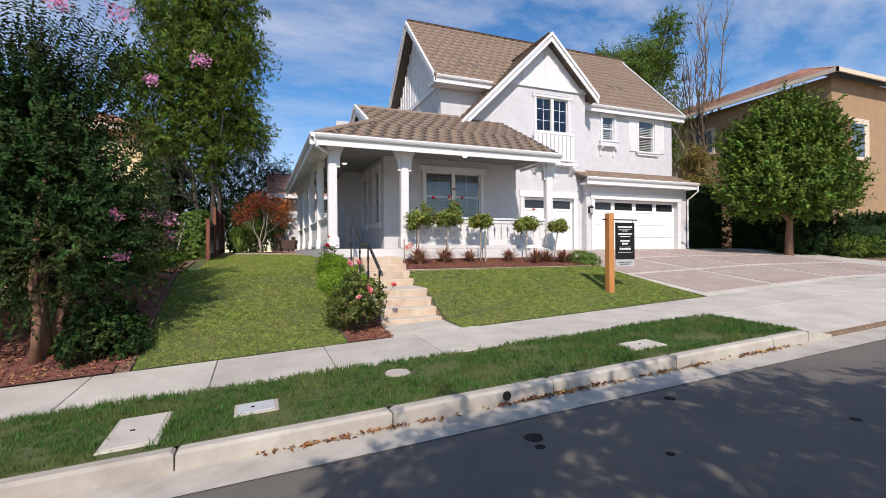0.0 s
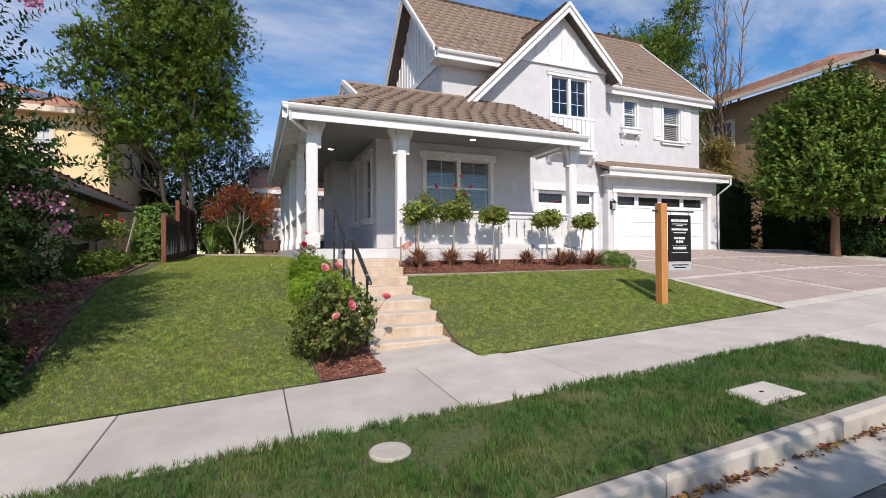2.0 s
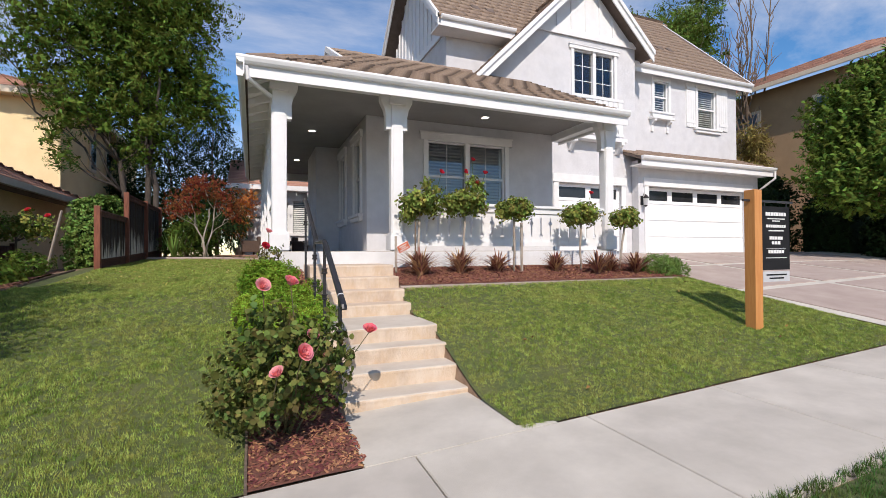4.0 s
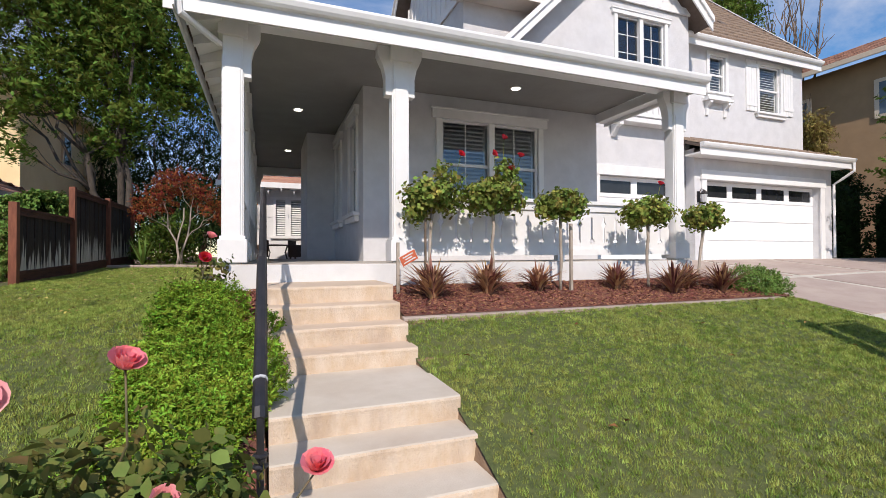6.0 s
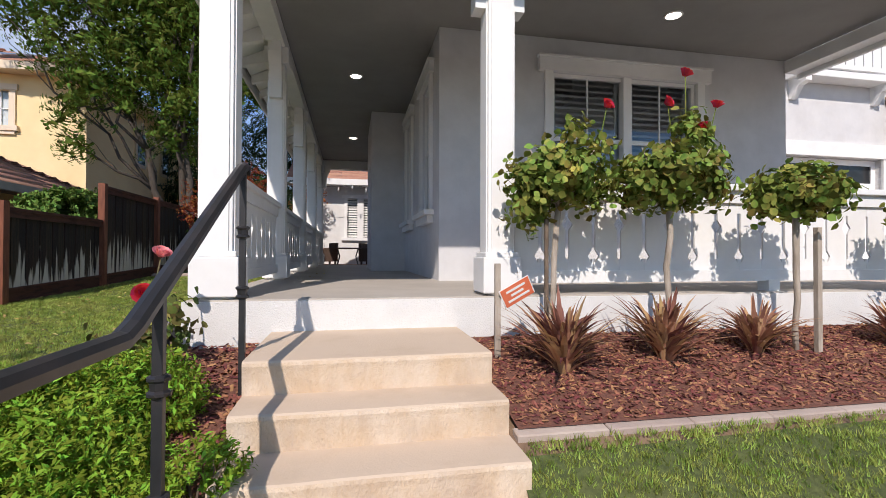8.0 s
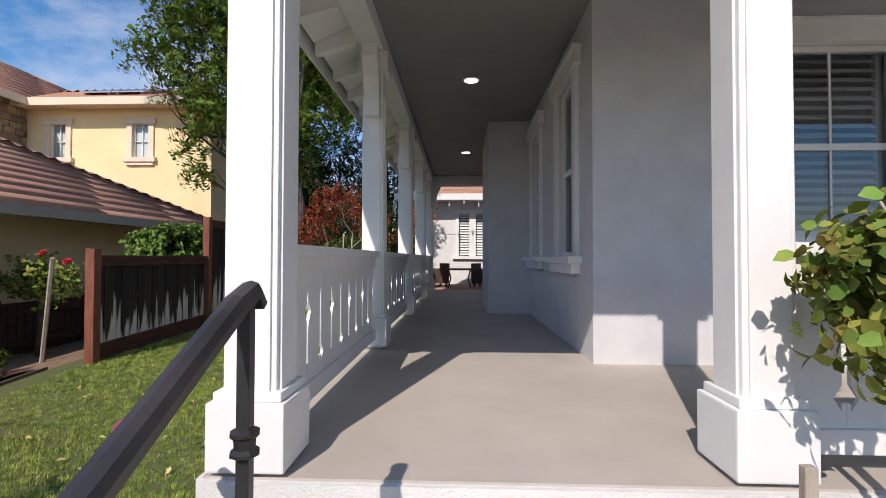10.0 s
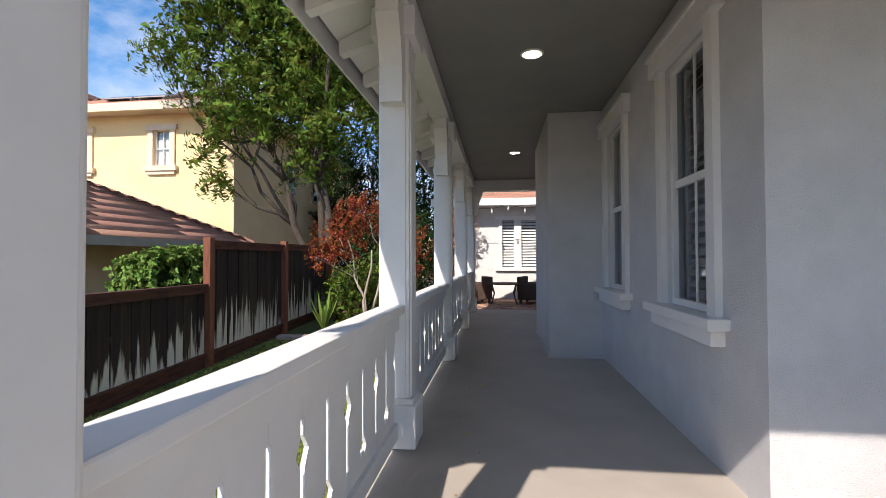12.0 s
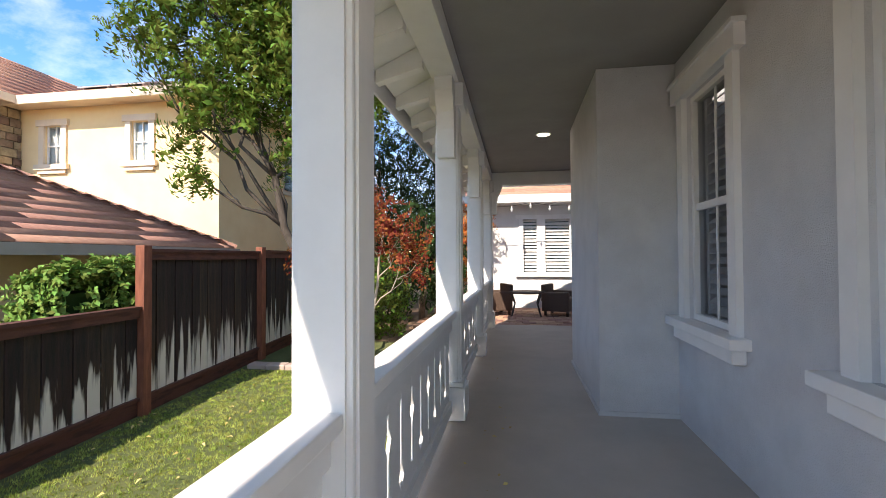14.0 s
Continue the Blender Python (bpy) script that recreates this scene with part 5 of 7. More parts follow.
cm.children[-1]["kind"] = "stuff"
arch = np.array([[-2.7, 9.2, 2.9], [-2.6, 9.3, 2.4], [-2.6, 9.0, 2.1], [-2.5, 9.2, 3.2], [-2.7, 9.4, 2.75], [-2.5, 9.1, 1.9],
                 [-2.1, 9.1, 3.15], [-2.15, 9.0, 2.85], [-2.1, 9.2, 2.6], [-2.2, 9.0, 3.5], [-2.1, 9.1, 2.35], [-2.3, 9.1, 3.85]])
arch_way = np.array([[0.9, 0.1, 0.45], [1, 0.1, 0.12], [1, -0.1, 0.05], [0.7, 0, 0.8], [0.9, 0.3, 0.3], [1, 0.1, -0.1],
                     [1, 0, 0.12], [1, -0.1, 0.02], [1, 0.1, -0.04], [1, 0, 0.3], [1, -0.1, -0.1], [0.9, 0.1, 0.5]])
part("arching_shoot", scatter("arching_shoot", *shoot(20, 1.25, 0.10, 0.044, 0.2, 0.7, fine=True, seed=6), arch, frames_from(arch_way, np.zeros(12)), np.full(12, 1.0)), L_MYRTLE, cm, "arching leafy shoots")
cm.children[-1]["kind"] = "stuff"


def panicle(c, r, count=70):
    pos = np.array(c) + rng.normal(0, 1, (count, 3)) * np.array([r, r, r * 0.7]) * 0.5
    return scatter("blossom", *leaf2(0.045, 0.05), pos, frames_from(rng.normal(size=(count, 3)), rng.uniform(0, 6, count)), rng.uniform(0.7, 1.3, count))


for c, r in MYRTLE_FLOWERS:
    part("blossom", panicle(c, r * 1.25, 110), PETAL_MYRTLE, cm, "pink blossom cluster")

# tall locust tree behind the fence
LOC = shoot(9, 0.40, 0.125, 0.052, -0.5, 0.3, seed=8, twist=0.25)
tree("locust_tree", (-1.6, 24.1, 1.3), "tall locust tree with feathery green leaves behind the fence", "tree", [(-2.2, 0.0, 5.8), (-1.0, 0.3, 8.5), (-0.6, 0.5, 6.5)],
     [(-4.3, -0.9, 6.7, 0.4, 0.35, 0.25), (-3.5, -0.8, 6.9, 0.7, 0.6, 0.45), (-3.1, -0.8, 6.1, 0.55, 0.5, 0.35), (-2.7, -1.1, 5.6, 0.6, 0.6, 0.45), (-3.1, -0.6, 8.1, 1.1, 1.0, 0.7), (-2.5, -1.1, 4.25, 0.32, 0.3, 0.4), (-2.5, -1.1, 3.45, 0.36, 0.3, 0.28), (-2.2, -0.9, 5.1, 0.6, 0.6, 0.5),
      (-2.0, -0.1, 5.9, 1.0, 0.9, 0.7), (-0.8, -0.1, 5.8, 1.1, 1.0, 0.9), (-0.55, -0.1, 3.95, 0.65, 0.5, 0.55), (-0.1, 0.0, 4.9, 0.9, 0.8, 0.8), (-1.35, -0.6, 4.9, 0.5, 0.4, 0.45),
      (-1.7, 0.2, 7.3, 1.5, 1.4, 1.1), (0.2, 0.4, 7.3, 1.6, 1.5, 1.3), (-1.1, 0.2, 9.2, 2.0, 1.9, 1.5), (0.8, 0.6, 9.6, 1.5, 1.5, 1.4), (-2.1, 0.4, 11.2, 1.5, 1.5, 1.3), (0.0, 0.4, 11.8, 1.8, 1.7, 1.5),
      (-1.0, 0.3, 13.8, 1.8, 1.7, 1.5), (1.2, 0.8, 6.2, 1.1, 1.1, 1.2), (-1.1, 0.2, 15.6, 1.2, 1.2, 1.3)],
     LOC, 6300, DARK_BARK, L_LOCUST, size=(0.8, 1.7), lift=-0.7, trunk_r=0.12, shell=0.15)

# dark trees and shrubs at the back of the garden
DROOP = shoot(8, 0.5, 0.13, 0.045, -0.9, -0.1, seed=9)
for x, y, h, r in ((-2.2, 29.5, 6.4, 1.6), (-0.4, 30.5, 7.4, 1.7), (1.3, 31.5, 6.0, 1.5), (0.2, 25.6, 3.0, 1.0), (-0.8, 24.6, 2.6, 0.8), (-4.5, 31, 7, 1.8)):
    tree("garden_tree", (x, y, 1.4), "dark drooping evergreen tree at the back of the garden", "tree", [(0.1, 0.1, h * 0.8)],
         [(0, 0, h * 0.3, r, r, h * 0.22), (0.2, 0.1, h * 0.55, r * 0.95, r * 0.9, h * 0.24), (-0.1, 0, h * 0.82, r * 0.7, r * 0.7, h * 0.2)],
         DROOP, int(320 * r * h * 0.35), BARK, L_DARK, size=(0.7, 1.3), lift=-1.1, trunk_r=0.09, shell=0.2, group="dark garden trees")

# red maple
MAP = shoot(5, 0.16, 0.055, 0.05, -0.3, 0.5, seed=11)
tree("japanese_maple", (0.2, 21.3, 1.40), "small red-leaved maple with pale forked trunk", "tree", [(-0.5, 0.1, 1.7), (0.25, 0.1, 1.9), (0.05, -0.2, 1.5)],
     [(-0.65, 0, 1.75, 0.5, 0.5, 0.36), (0.5, 0.1, 1.8, 0.5, 0.5, 0.36), (-0.1, 0, 2.2, 0.65, 0.6, 0.35), (0.8, 0, 1.4, 0.35, 0.35, 0.25), (-0.9, -0.1, 1.35, 0.3, 0.3, 0.25)],
     MAP, 560, PALE_BARK, L_MAPLE, size=(0.7, 1.2), lift=0.1, trunk_r=0.032, shell=0.15, twigs=7)
tree("orange_maple", (1.0, 27.2, 1.40), "small orange-leaved maple in a pot", "tree", [(0.05, 0.1, 1.4)],
     [(0, 0, 1.7, 0.6, 0.6, 0.6), (0.3, 0, 2.5, 0.5, 0.5, 0.5), (-0.2, 0, 1.1, 0.45, 0.45, 0.35)], MAP, 600, BARK, leafy("orange_leaf", (0.55, 0.17, 0.05), (0.6, 0.26, 0.08)), size=(0.8, 1.4), trunk_r=0.04, shell=0.15)

# dense tree beside the drive
UPR = shoot(9, 0.62, 0.19, 0.10, 0.2, 0.9, seed=12)
tree("street_tree", (21.8, 13.3, 1.15), "dense round green tree with a bare trunk beside the drive", "tree", [(0.1, 0.1, 4.0)],
     [(-1.5, 0, 2.9, 1.7, 1.6, 1.3), (1.6, 0.2, 3.0, 1.8, 1.7, 1.3), (0, -0.9, 2.8, 1.6, 1.5, 1.2), (-0.9, 0.2, 4.5, 1.8, 1.7, 1.5), (1.2, 0.2, 4.6, 1.8, 1.7, 1.5), (0.2, 0, 5.5, 1.6, 1.5, 1.2), (-2.3, 0.1, 2.3, 1.0, 1.0, 0.9), (2.6, 0.4, 2.6, 1.2, 1.2, 1.0)],
     UPR, 3600, RED_BARK, L_RIGHT, size=(0.7, 1.2), lift=1.0, trunk_r=0.17, shell=0.35, spread=0.35)
# tall trees behind the house
FAR = shoot(7, 0.7, 0.24, 0.10, -0.4, 0.6, seed=13)
tree("tall_tree", (24.6, 25.0, gz(24.6, 25.0)), "tall loose green tree behind the house", "tree", [(0.2, 0.1, 11), (1.8, 0.3, 13.5)],
     [(-1.4, 0, 11.2, 2.0, 1.8, 1.8), (1.0, 0, 9.6, 2.0, 1.8, 2.2), (0.4, 0, 13.0, 2.0, 1.8, 1.6), (2.4, 0.1, 13.8, 1.3, 1.2, 1.7), (3.2, 0.1, 16.2, 1.0, 1.0, 1.0), (1.4, 0, 7.0, 1.4, 1.3, 1.6), (-2.6, 0, 12.6, 1.0, 1.0, 1.0)],
     FAR, 2900, PALE_BARK, L_RIGHT, size=(0.6, 1.1), lift=-0.2, trunk_r=0.13, shell=0.15)
tree("tall_tree", (27.2, 24.0, gz(27.2, 24.0)), "slender half-bare tree behind the house", "tree", [(0.1, 0.1, 11), (-0.4, 0.1, 9)],
     [(0, 0, 7, 0.8, 0.8, 1.4), (0.4, 0, 9.5, 0.8, 0.8, 1.3), (0, 0, 11.5, 0.7, 0.7, 1.0)], FAR, 160, PALE_BARK, L_RIGHT, size=(0.5, 0.9), lift=-0.2, trunk_r=0.09, shell=0.15, twigs=9)
# bare upright tree
bare = thing("bare_tree", (30.0, 24.0, gz(30, 24)), "bare grey upright tree with many thin branches", "tree")
bm = bmesh.new()
r = random.Random(4)
for k in range(9):
    a = r.uniform(0, 6.28)
    top = Vector((30 + math.cos(a) * r.uniform(0.5, 2.0), 24 + math.sin(a) * 1.2, r.uniform(11.5, 17.5)))
    pts = limb(bm, (30 + 0.2 * math.cos(a), 24 + 0.2 * math.sin(a), 1.3), top, 0.10, 0.03, 0.08, seed=k, sides=5)
    for q in range(22):
        f = pts[1 + q % 5]
        f2 = f.lerp(top, r.uniform(0, 0.7))
        limb(bm, f2, f2 + Vector((r.uniform(-0.8, 0.8), r.uniform(-0.6, 0.6), r.uniform(0.8, 2.4))), 0.035, 0.014, 0.1, seed=q * 5 + k, sides=3)
part("trunk", bm, BARK, bare)
tree("dry_bamboo", (23.6, 19.6, gz(23.6, 19.6)), "tall clump of dry yellow hanging leaves beside the house", "shrub", [(0.1, 0, 5), (-0.2, 0.2, 5.5), (0.4, 0, 5.2)],
     [(0, 0, 2.2, 0.8, 0.8, 1.4), (0.1, 0, 4.0, 0.8, 0.8, 1.2), (0.2, 0, 5.4, 0.7, 0.7, 0.8)], DROOP, 1500, PALE_BARK, L_BAMBOO, size=(0.7, 1.2), lift=-1.3, trunk_r=0.04, shell=0.1)


def hedge(name, x0, x1, y0, y1, z0, z1, label, mat, n, template, rounder=0.25, jag=0.06, group=""):
    """A clipped hedge: a plain dark core and a skin of leaves on every side."""
    t = thing(name, ((x0 + x1) / 2, (y0 + y1) / 2, z0), label, "hedge", group)
    a = rng.uniform(-1, 1, (n, 3))
    k = rng.integers(0, 3, n)
    k = np.where(rng.random(n) < 0.35, 2, k)
    sgn = np.where(rng.random(n) < 0.5, -1, 1)
    sgn = np.where(k == 2, 1, sgn)
    a[np.arange(n), k] = sgn
    nrm = np.zeros((n, 3))
    nrm[np.arange(n), k] = sgn
    u = a / np.linalg.norm(a, axis=1)[:, None] * (np.linalg.norm(a, axis=1)[:, None] * (1 - rounder) + rounder * 1.1)
    pos = np.array([(x0 + x1) / 2, (y0 + y1) / 2, (z0 + z1) / 2]) + u * np.array([(x1 - x0) / 2, (y1 - y0) / 2, (z1 - z0) / 2]) + rng.normal(0, jag, (n, 3))
    pos += 0.10 * np.sin(pos[:, [1, 2, 0]] * 3.1)
    # solid box in dark leaf colour, painted as the shade between the leaves
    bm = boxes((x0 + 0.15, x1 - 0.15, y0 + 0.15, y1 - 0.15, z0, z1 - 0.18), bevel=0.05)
    part("core", bm, L_DARK, t, "plain dark core with the inner shade put into its colour")
    part("foliage", scatter("foliage", *template, pos, frames_from(nrm + rng.normal(0, 0.5, (n, 3)), rng.uniform(0, 6.28, n)), rng.uniform(0.7, 1.2, n)), mat, t)
    return t


HDG = shoot(4, 0.12, 0.08, 0.055, -0.1, 0.7, fine=True, seed=14)
hedge("hedge", -2.5, -1.80, 18.1, 20.1, 1.0, 2.74, "clipped bright green hedge behind the wooden fence", L_HEDGE, 2400, HDG, jag=0.04)
HDF = shoot(5, 0.3, 0.14, 0.08, -0.1, 0.7, seed=15)
for x0, x1, y0, y1, z1 in ((20.3, 23.5, 17.5, 19.5, 4.3), (23.5, 29.0, 15.5, 17.5, 3.6), (25.0, 33.0, 12.5, 14.0, 2.6), (22.8, 25.0, 13.5, 14.6, 2.2)):
    hedge("hedge", x0, x1, y0, y1, 1.0, z1, "dark green hedge under the trees beside the drive", L_DARK, 1500, HDF, jag=0.15, group="hedges by the drive")
hedge("hedge", -6.5, -3.6, 13.6, 14.6, 0.3, 1.5, "low dark shrubs beside the neighbouring house", L_DARK, 700, HDF, jag=0.1)


def mound(name, clumps, label, category, mat, n, template, base, size=(0.7, 1.2), shell=0.7, lift=0.5):
    t = thing(name, base, label, category)
    part("foliage", crown_mesh("foliage", template, n, clumps, size, lift, shell, 0.4), mat, t)
    bm = bmesh.new()
    for c in clumps:
        for k in range(5):
            a = 6.28 * k / 5
            limb(bm, (c[0], c[1], base[2] - 0.03), (c[0] + math.cos(a) * c[3] * 0.6, c[1] + math.sin(a) * c[4] * 0.6, c[2] + c[5] * 0.3), 0.012, 0.005, 0.15, seed=k, sides=4)
    part("stems", bm, BARK, t)
    tagged(t.children[-1], kind="stuff")
    return t


CVR = shoot(5, 0.065, 0.036, 0.013, 0.2, 1.1, seed=16)
cl = []
for k in range(26):
    x, y = rng.uniform(1.55, 2.14), rng.uniform(9.75, 12.05)
    cl.append((x, y, gz(x, y) + 0.12, 0.24, 0.24, rng.uniform(0.18, 0.28)))
for y in (10.45, 11.05, 11.5):
    cl.append((2.30, y, ramp(y, (10.1, 0.6), (11.1, 0.68), (11.6, 0.9)) + 0.05, 0.12, 0.16, 0.12))
mound("groundcover", cl, "low bright green mounded shrub along the steps", "shrub", L_COVER, 21000, CVR, (1.8, 10.9, 0.5), shell=0.75, lift=1.0)
mound("shrub", [(-2.25, 9.0, gz(-2.25, 9) + 0.35, 0.45, 0.45, 0.4), (-2.0, 8.7, gz(-2, 8.7) + 0.22, 0.35, 0.3, 0.28), (-2.5, 8.6, gz(-2.5, 8.6) + 0.2, 0.3, 0.3, 0.25)], "low leafy shrub on the mulch under the crape myrtle", "shrub", L_MYRTLE, 700, HDG, (-2.25, 8.9, gz(-2.25, 8.9)), shell=0.4)
mound("boxwood", [(9.62, 12.2, 1.05, 0.42, 0.36, 0.28), (9.95, 12.2, 1.0, 0.35, 0.34, 0.26)], "small clipped green boxwood at the end of the bed", "shrub", L_HEDGE, 2200, CVR, (9.75, 12.2, 0.9), shell=0.8)
mound("garden_shrub", [(-0.6, 22.6, 1.9, 0.5, 0.5, 0.6), (-0.1, 23.0, 2.1, 0.5, 0.5, 0.8), (-1.0, 22.9, 1.8, 0.4, 0.4, 0.6)], "green shrubs behind the small maple", "shrub", L_LOCUST, 800, HDF, (-0.5, 22.7, 1.4), shell=0.4, size=(0.4, 0.7))
mound("verge_plants", [(24.0 + k * 0.9, 12.2 + 0.1 * k, 1.45, 0.5, 0.4, 0.35) for k in range(6)], "strappy green plants at the edge of the drive", "shrub", L_RIGHT, 600, HDF, (26, 12.4, 1.1), size=(0.5, 0.9))
mound("neighbour_shrub", [(-2.6, 14.6, gz(-2.6, 14.6) + 0.2, 0.5, 0.6, 0.3), (-2.4, 15.6, gz(-2.4, 15.6) + 0.2, 0.4, 0.5, 0.25)], "low shrubs on the mulch by the fence end", "shrub", L_LOCUST, 420, HDG, (-2.5, 15, gz(-2.5, 15)), shell=0.3)

# rose bush at the foot of the steps
ROSE_SPRAY = shoot(3, 0.13, 0.072, 0.060, -0.5, 0.5, seed=17, broad=True)


def rose_bush(base, clumps, flowers, petals, label, n, size=(0.75, 1.4)):
    t = thing("rose_bush", base, label, "rose bush")
    b = Vector(base)
    bm = bmesh.new()
    for i, f in enumerate(flowers):
        limb(bm, b + Vector((0.05 * math.cos(i), 0.05 * math.sin(i), -0.05)), Vector(f[:3]) - Vector((0, 0, f[3] * 0.3)), 0.009, 0.004, 0.14, seed=i, sides=5)
    r = random.Random(int(b.x * 10))
    for i in range(9):
        c = r.choice(clumps)
        limb(bm, b + Vector((r.uniform(-0.08, 0.08), r.uniform(-0.08, 0.08), -0.05)), (c[0] + r.uniform(-1, 1) * c[3] * 0.8, c[1] + r.uniform(-1, 1) * c[4] * 0.8, c[2] + r.uniform(-0.2, 0.8) * c[5]), 0.010, 0.004, 0.16, seed=i + 40, sides=5)
    part("stem", bm, surface("rose_stem", (0.08, 0.09, 0.03), (0.16, 0.11, 0.06), 8.0, 0.7) if "rose_stem" not in MATS else MATS["rose_stem"], t, smooth=True)
    part("foliage", crown_mesh("foliage", ROSE_SPRAY, n, clumps, size, 0.25, 0.25, 0.7), L_BUSH, t)
    for i, f in enumerate(flowers):
        bm = bmesh.new()
        bloom(bm, f[:3], f[3] * 1.1, i)
        part("rose", bm, petals[i % len(petals)], t, "open rose in bloom", smooth=True)
    return t


rose_bush((1.75, 8.95, gz(1.75, 8.95)), [(1.55, 8.7, 0.45, 0.36, 0.36, 0.38), (1.95, 8.75, 0.45, 0.36, 0.36, 0.38), (1.75, 9.1, 0.55, 0.38, 0.34, 0.36), (1.62, 8.6, 0.85, 0.2, 0.2, 0.2), (2.12, 8.85, 0.62, 0.2, 0.22, 0.2), (1.45, 8.95, 0.2, 0.3, 0.3, 0.2)],
          ROSES_LOW, [PETAL_PINK], "straggly pink rose bush beside the foot of the steps", 680, (0.5, 1.0))
rose_bush((1.62, 12.35, gz(1.62, 12.35)), [(1.66, 12.40, 1.15, 0.20, 0.2, 0.22), (1.80, 12.60, 1.40, 0.16, 0.13, 0.16), (1.72, 12.3, 1.02, 0.2, 0.2, 0.14)],
          ROSES_POST, [PETAL, PETAL_PINK], "thin rose bush at the foot of the porch post", 115, (0.45, 0.9))

# standard roses along the porch
stakes = {0: (-0.11, -0.03), 2: (0.13, -0.06)}
STD = [(4.36, 12.70, 2.33, 0.36, 0), (5.21, 12.62, 2.34, 0.40, 1), (6.22, 12.50, 2.27, 0.32, 2), (7.82, 12.50, 2.20, 0.36, 3), (9.0, 12.50, 2.16, 0.28, 4)]
for x, y, z, r, k in STD:
    b = (x, y, gz(x, y))
    t = thing("standard_rose", b, "standard rose with a leafy round head on a thin stem", "rose tree", "standard roses by the porch")
    bm = bmesh.new()
    lean = (0.09, 0.0) if k in (0, 4) else (0.0, 0.0)
    limb(bm, (x - lean[0] * (1 if k == 0 else 2), y, b[2] - 0.05), (x, y, z - r * 0.45), 0.021, 0.024, 0.03, seed=k, sides=8)
    for q in range(9):
        a = 6.28 * q / 9
        bq = bmesh.new()
        limb(bq, (x, y, z - r * 0.5), (x + math.cos(a) * r * 0.75, y + math.sin(a) * r * 0.6, z + r * (0.1 + 0.5 * (q % 3) / 2)), 0.011, 0.004, 0.2, seed=q + k * 9, sides=5)
        part("branch", bq, PALE_BARK, t, smooth=True)
    part("stem", bm, PALE_BARK, t, "pale woody stem", smooth=True)
    cl = [(x - r * 0.5, y, z - 0.02, r * 0.55, r * 0.6, r * 0.42), (x + r * 0.5, y + 0.02, z, r * 0.55, r * 0.6, r * 0.42), (x, y - 0.05, z + r * 0.12, r * 0.65, r * 0.6, r * 0.42)]
    if k < 2:
        cl += [(x + 0.16, y, z + r * 0.9, 0.09, 0.09, 0.14), (x + 0.32, y, z + r * 0.65, 0.07, 0.07, 0.10)]
    if k == 0:
        cl += [(x - 0.22, y - 0.05, z - 0.20, 0.10, 0.10, 0.14)]
    part("foliage", crown_mesh("foliage", ROSE_SPRAY, int(560 * r / 0.4), cl, (0.55, 1.05), 0.3, 0.3, 0.8), L_ROSE, t)
    for i, f in enumerate(ROSES_STD.get(k, [])):
        bm = bmesh.new()
        tube(bm, [(f[0] * 0.6 + x * 0.4, y, z + r * 0.4), (f[0], f[1], f[2])], 0.004, 5)
        part("flower_stalk", bm, L_ROSE, t)
        bm = bmesh.new()
        bloom(bm, f[:3], 0.055, i + k)
        part("rose", bm, PETAL, t, "red rose in bloom", smooth=True)
    if k in stakes:
        dx, dy = stakes[k]
        s = thing("garden_stake", (x + dx, y + dy, b[2]), "weathered wooden stake beside a standard rose", "stake")
        part("stake", boxes((-0.013, 0.013, -0.013, 0.013, -0.1, 0.95) if k == 0 else (-0.02, 0.02, -0.02, 0.02, -0.1, 0.95), bevel=0.004), BARK if k == 0 else PALE_BARK, s, local=True)


# purple flax clumps
def flax(x, y, n, h, seed, label):
    r = random.Random(seed)
    t = thing("flax_clump", (x, y, gz(x, y)), label, "flax plant", "flax clumps along the bed")
    z0 = gz(x, y)
    for k in range(int(n * 1.75)):
        bm = bmesh.new()
        a = r.uniform(0, 6.28)
        out = r.uniform(0.05, 0.75) * h
        hh = h * r.uniform(0.55, 1.1) * (1 - 0.35 * out / h)
        w = r.uniform(0.011, 0.022)
        d, s = Vector((math.cos(a), math.sin(a), 0)), Vector((-math.sin(a), math.cos(a), 0))
        rows = []
        bend = r.uniform(0.4, 1.7)
        for f in (0, 0.3, 0.6, 0.85, 1.0):
            c = Vector((x, y, z0 - 0.02)) + d * (0.03 + out * f ** (1 + bend)) + Vector((0, 0, hh * (f - 0.22 * bend * f ** 3)))
            ww = w * (1.0 if f < 0.7 else (1 - f) / 0.3 * 0.9 + 0.08)
            rows.append([bm.verts.new(c - s * ww + Vector((0, 0, 0.3 * ww))), bm.verts.new(c), bm.verts.new(c + s * ww + Vector((0, 0, 0.3 * ww)))])
        for r0, r1 in zip(rows, rows[1:]):
            bm.faces.new((r0[0], r0[1], r1[1], r1[0]))
            bm.faces.new((r0[1], r0[2], r1[2], r1[1]))
        part("leaf", bm, L_FLAX, t)


for i, (x, y, h) in enumerate(((4.23, 12.35, 0.66), (5.05, 12.45, 0.62), (5.85, 12.5, 0.54), (7.15, 12.45, 0.55), (7.95, 12.15, 0.62), (8.45, 12.35, 0.54), (8.95, 12.15, 0.6))):
    flax(x, y, 95 if i < 2 else 75, h, i, "purple-red flax clump with strappy leaves in the mulch")
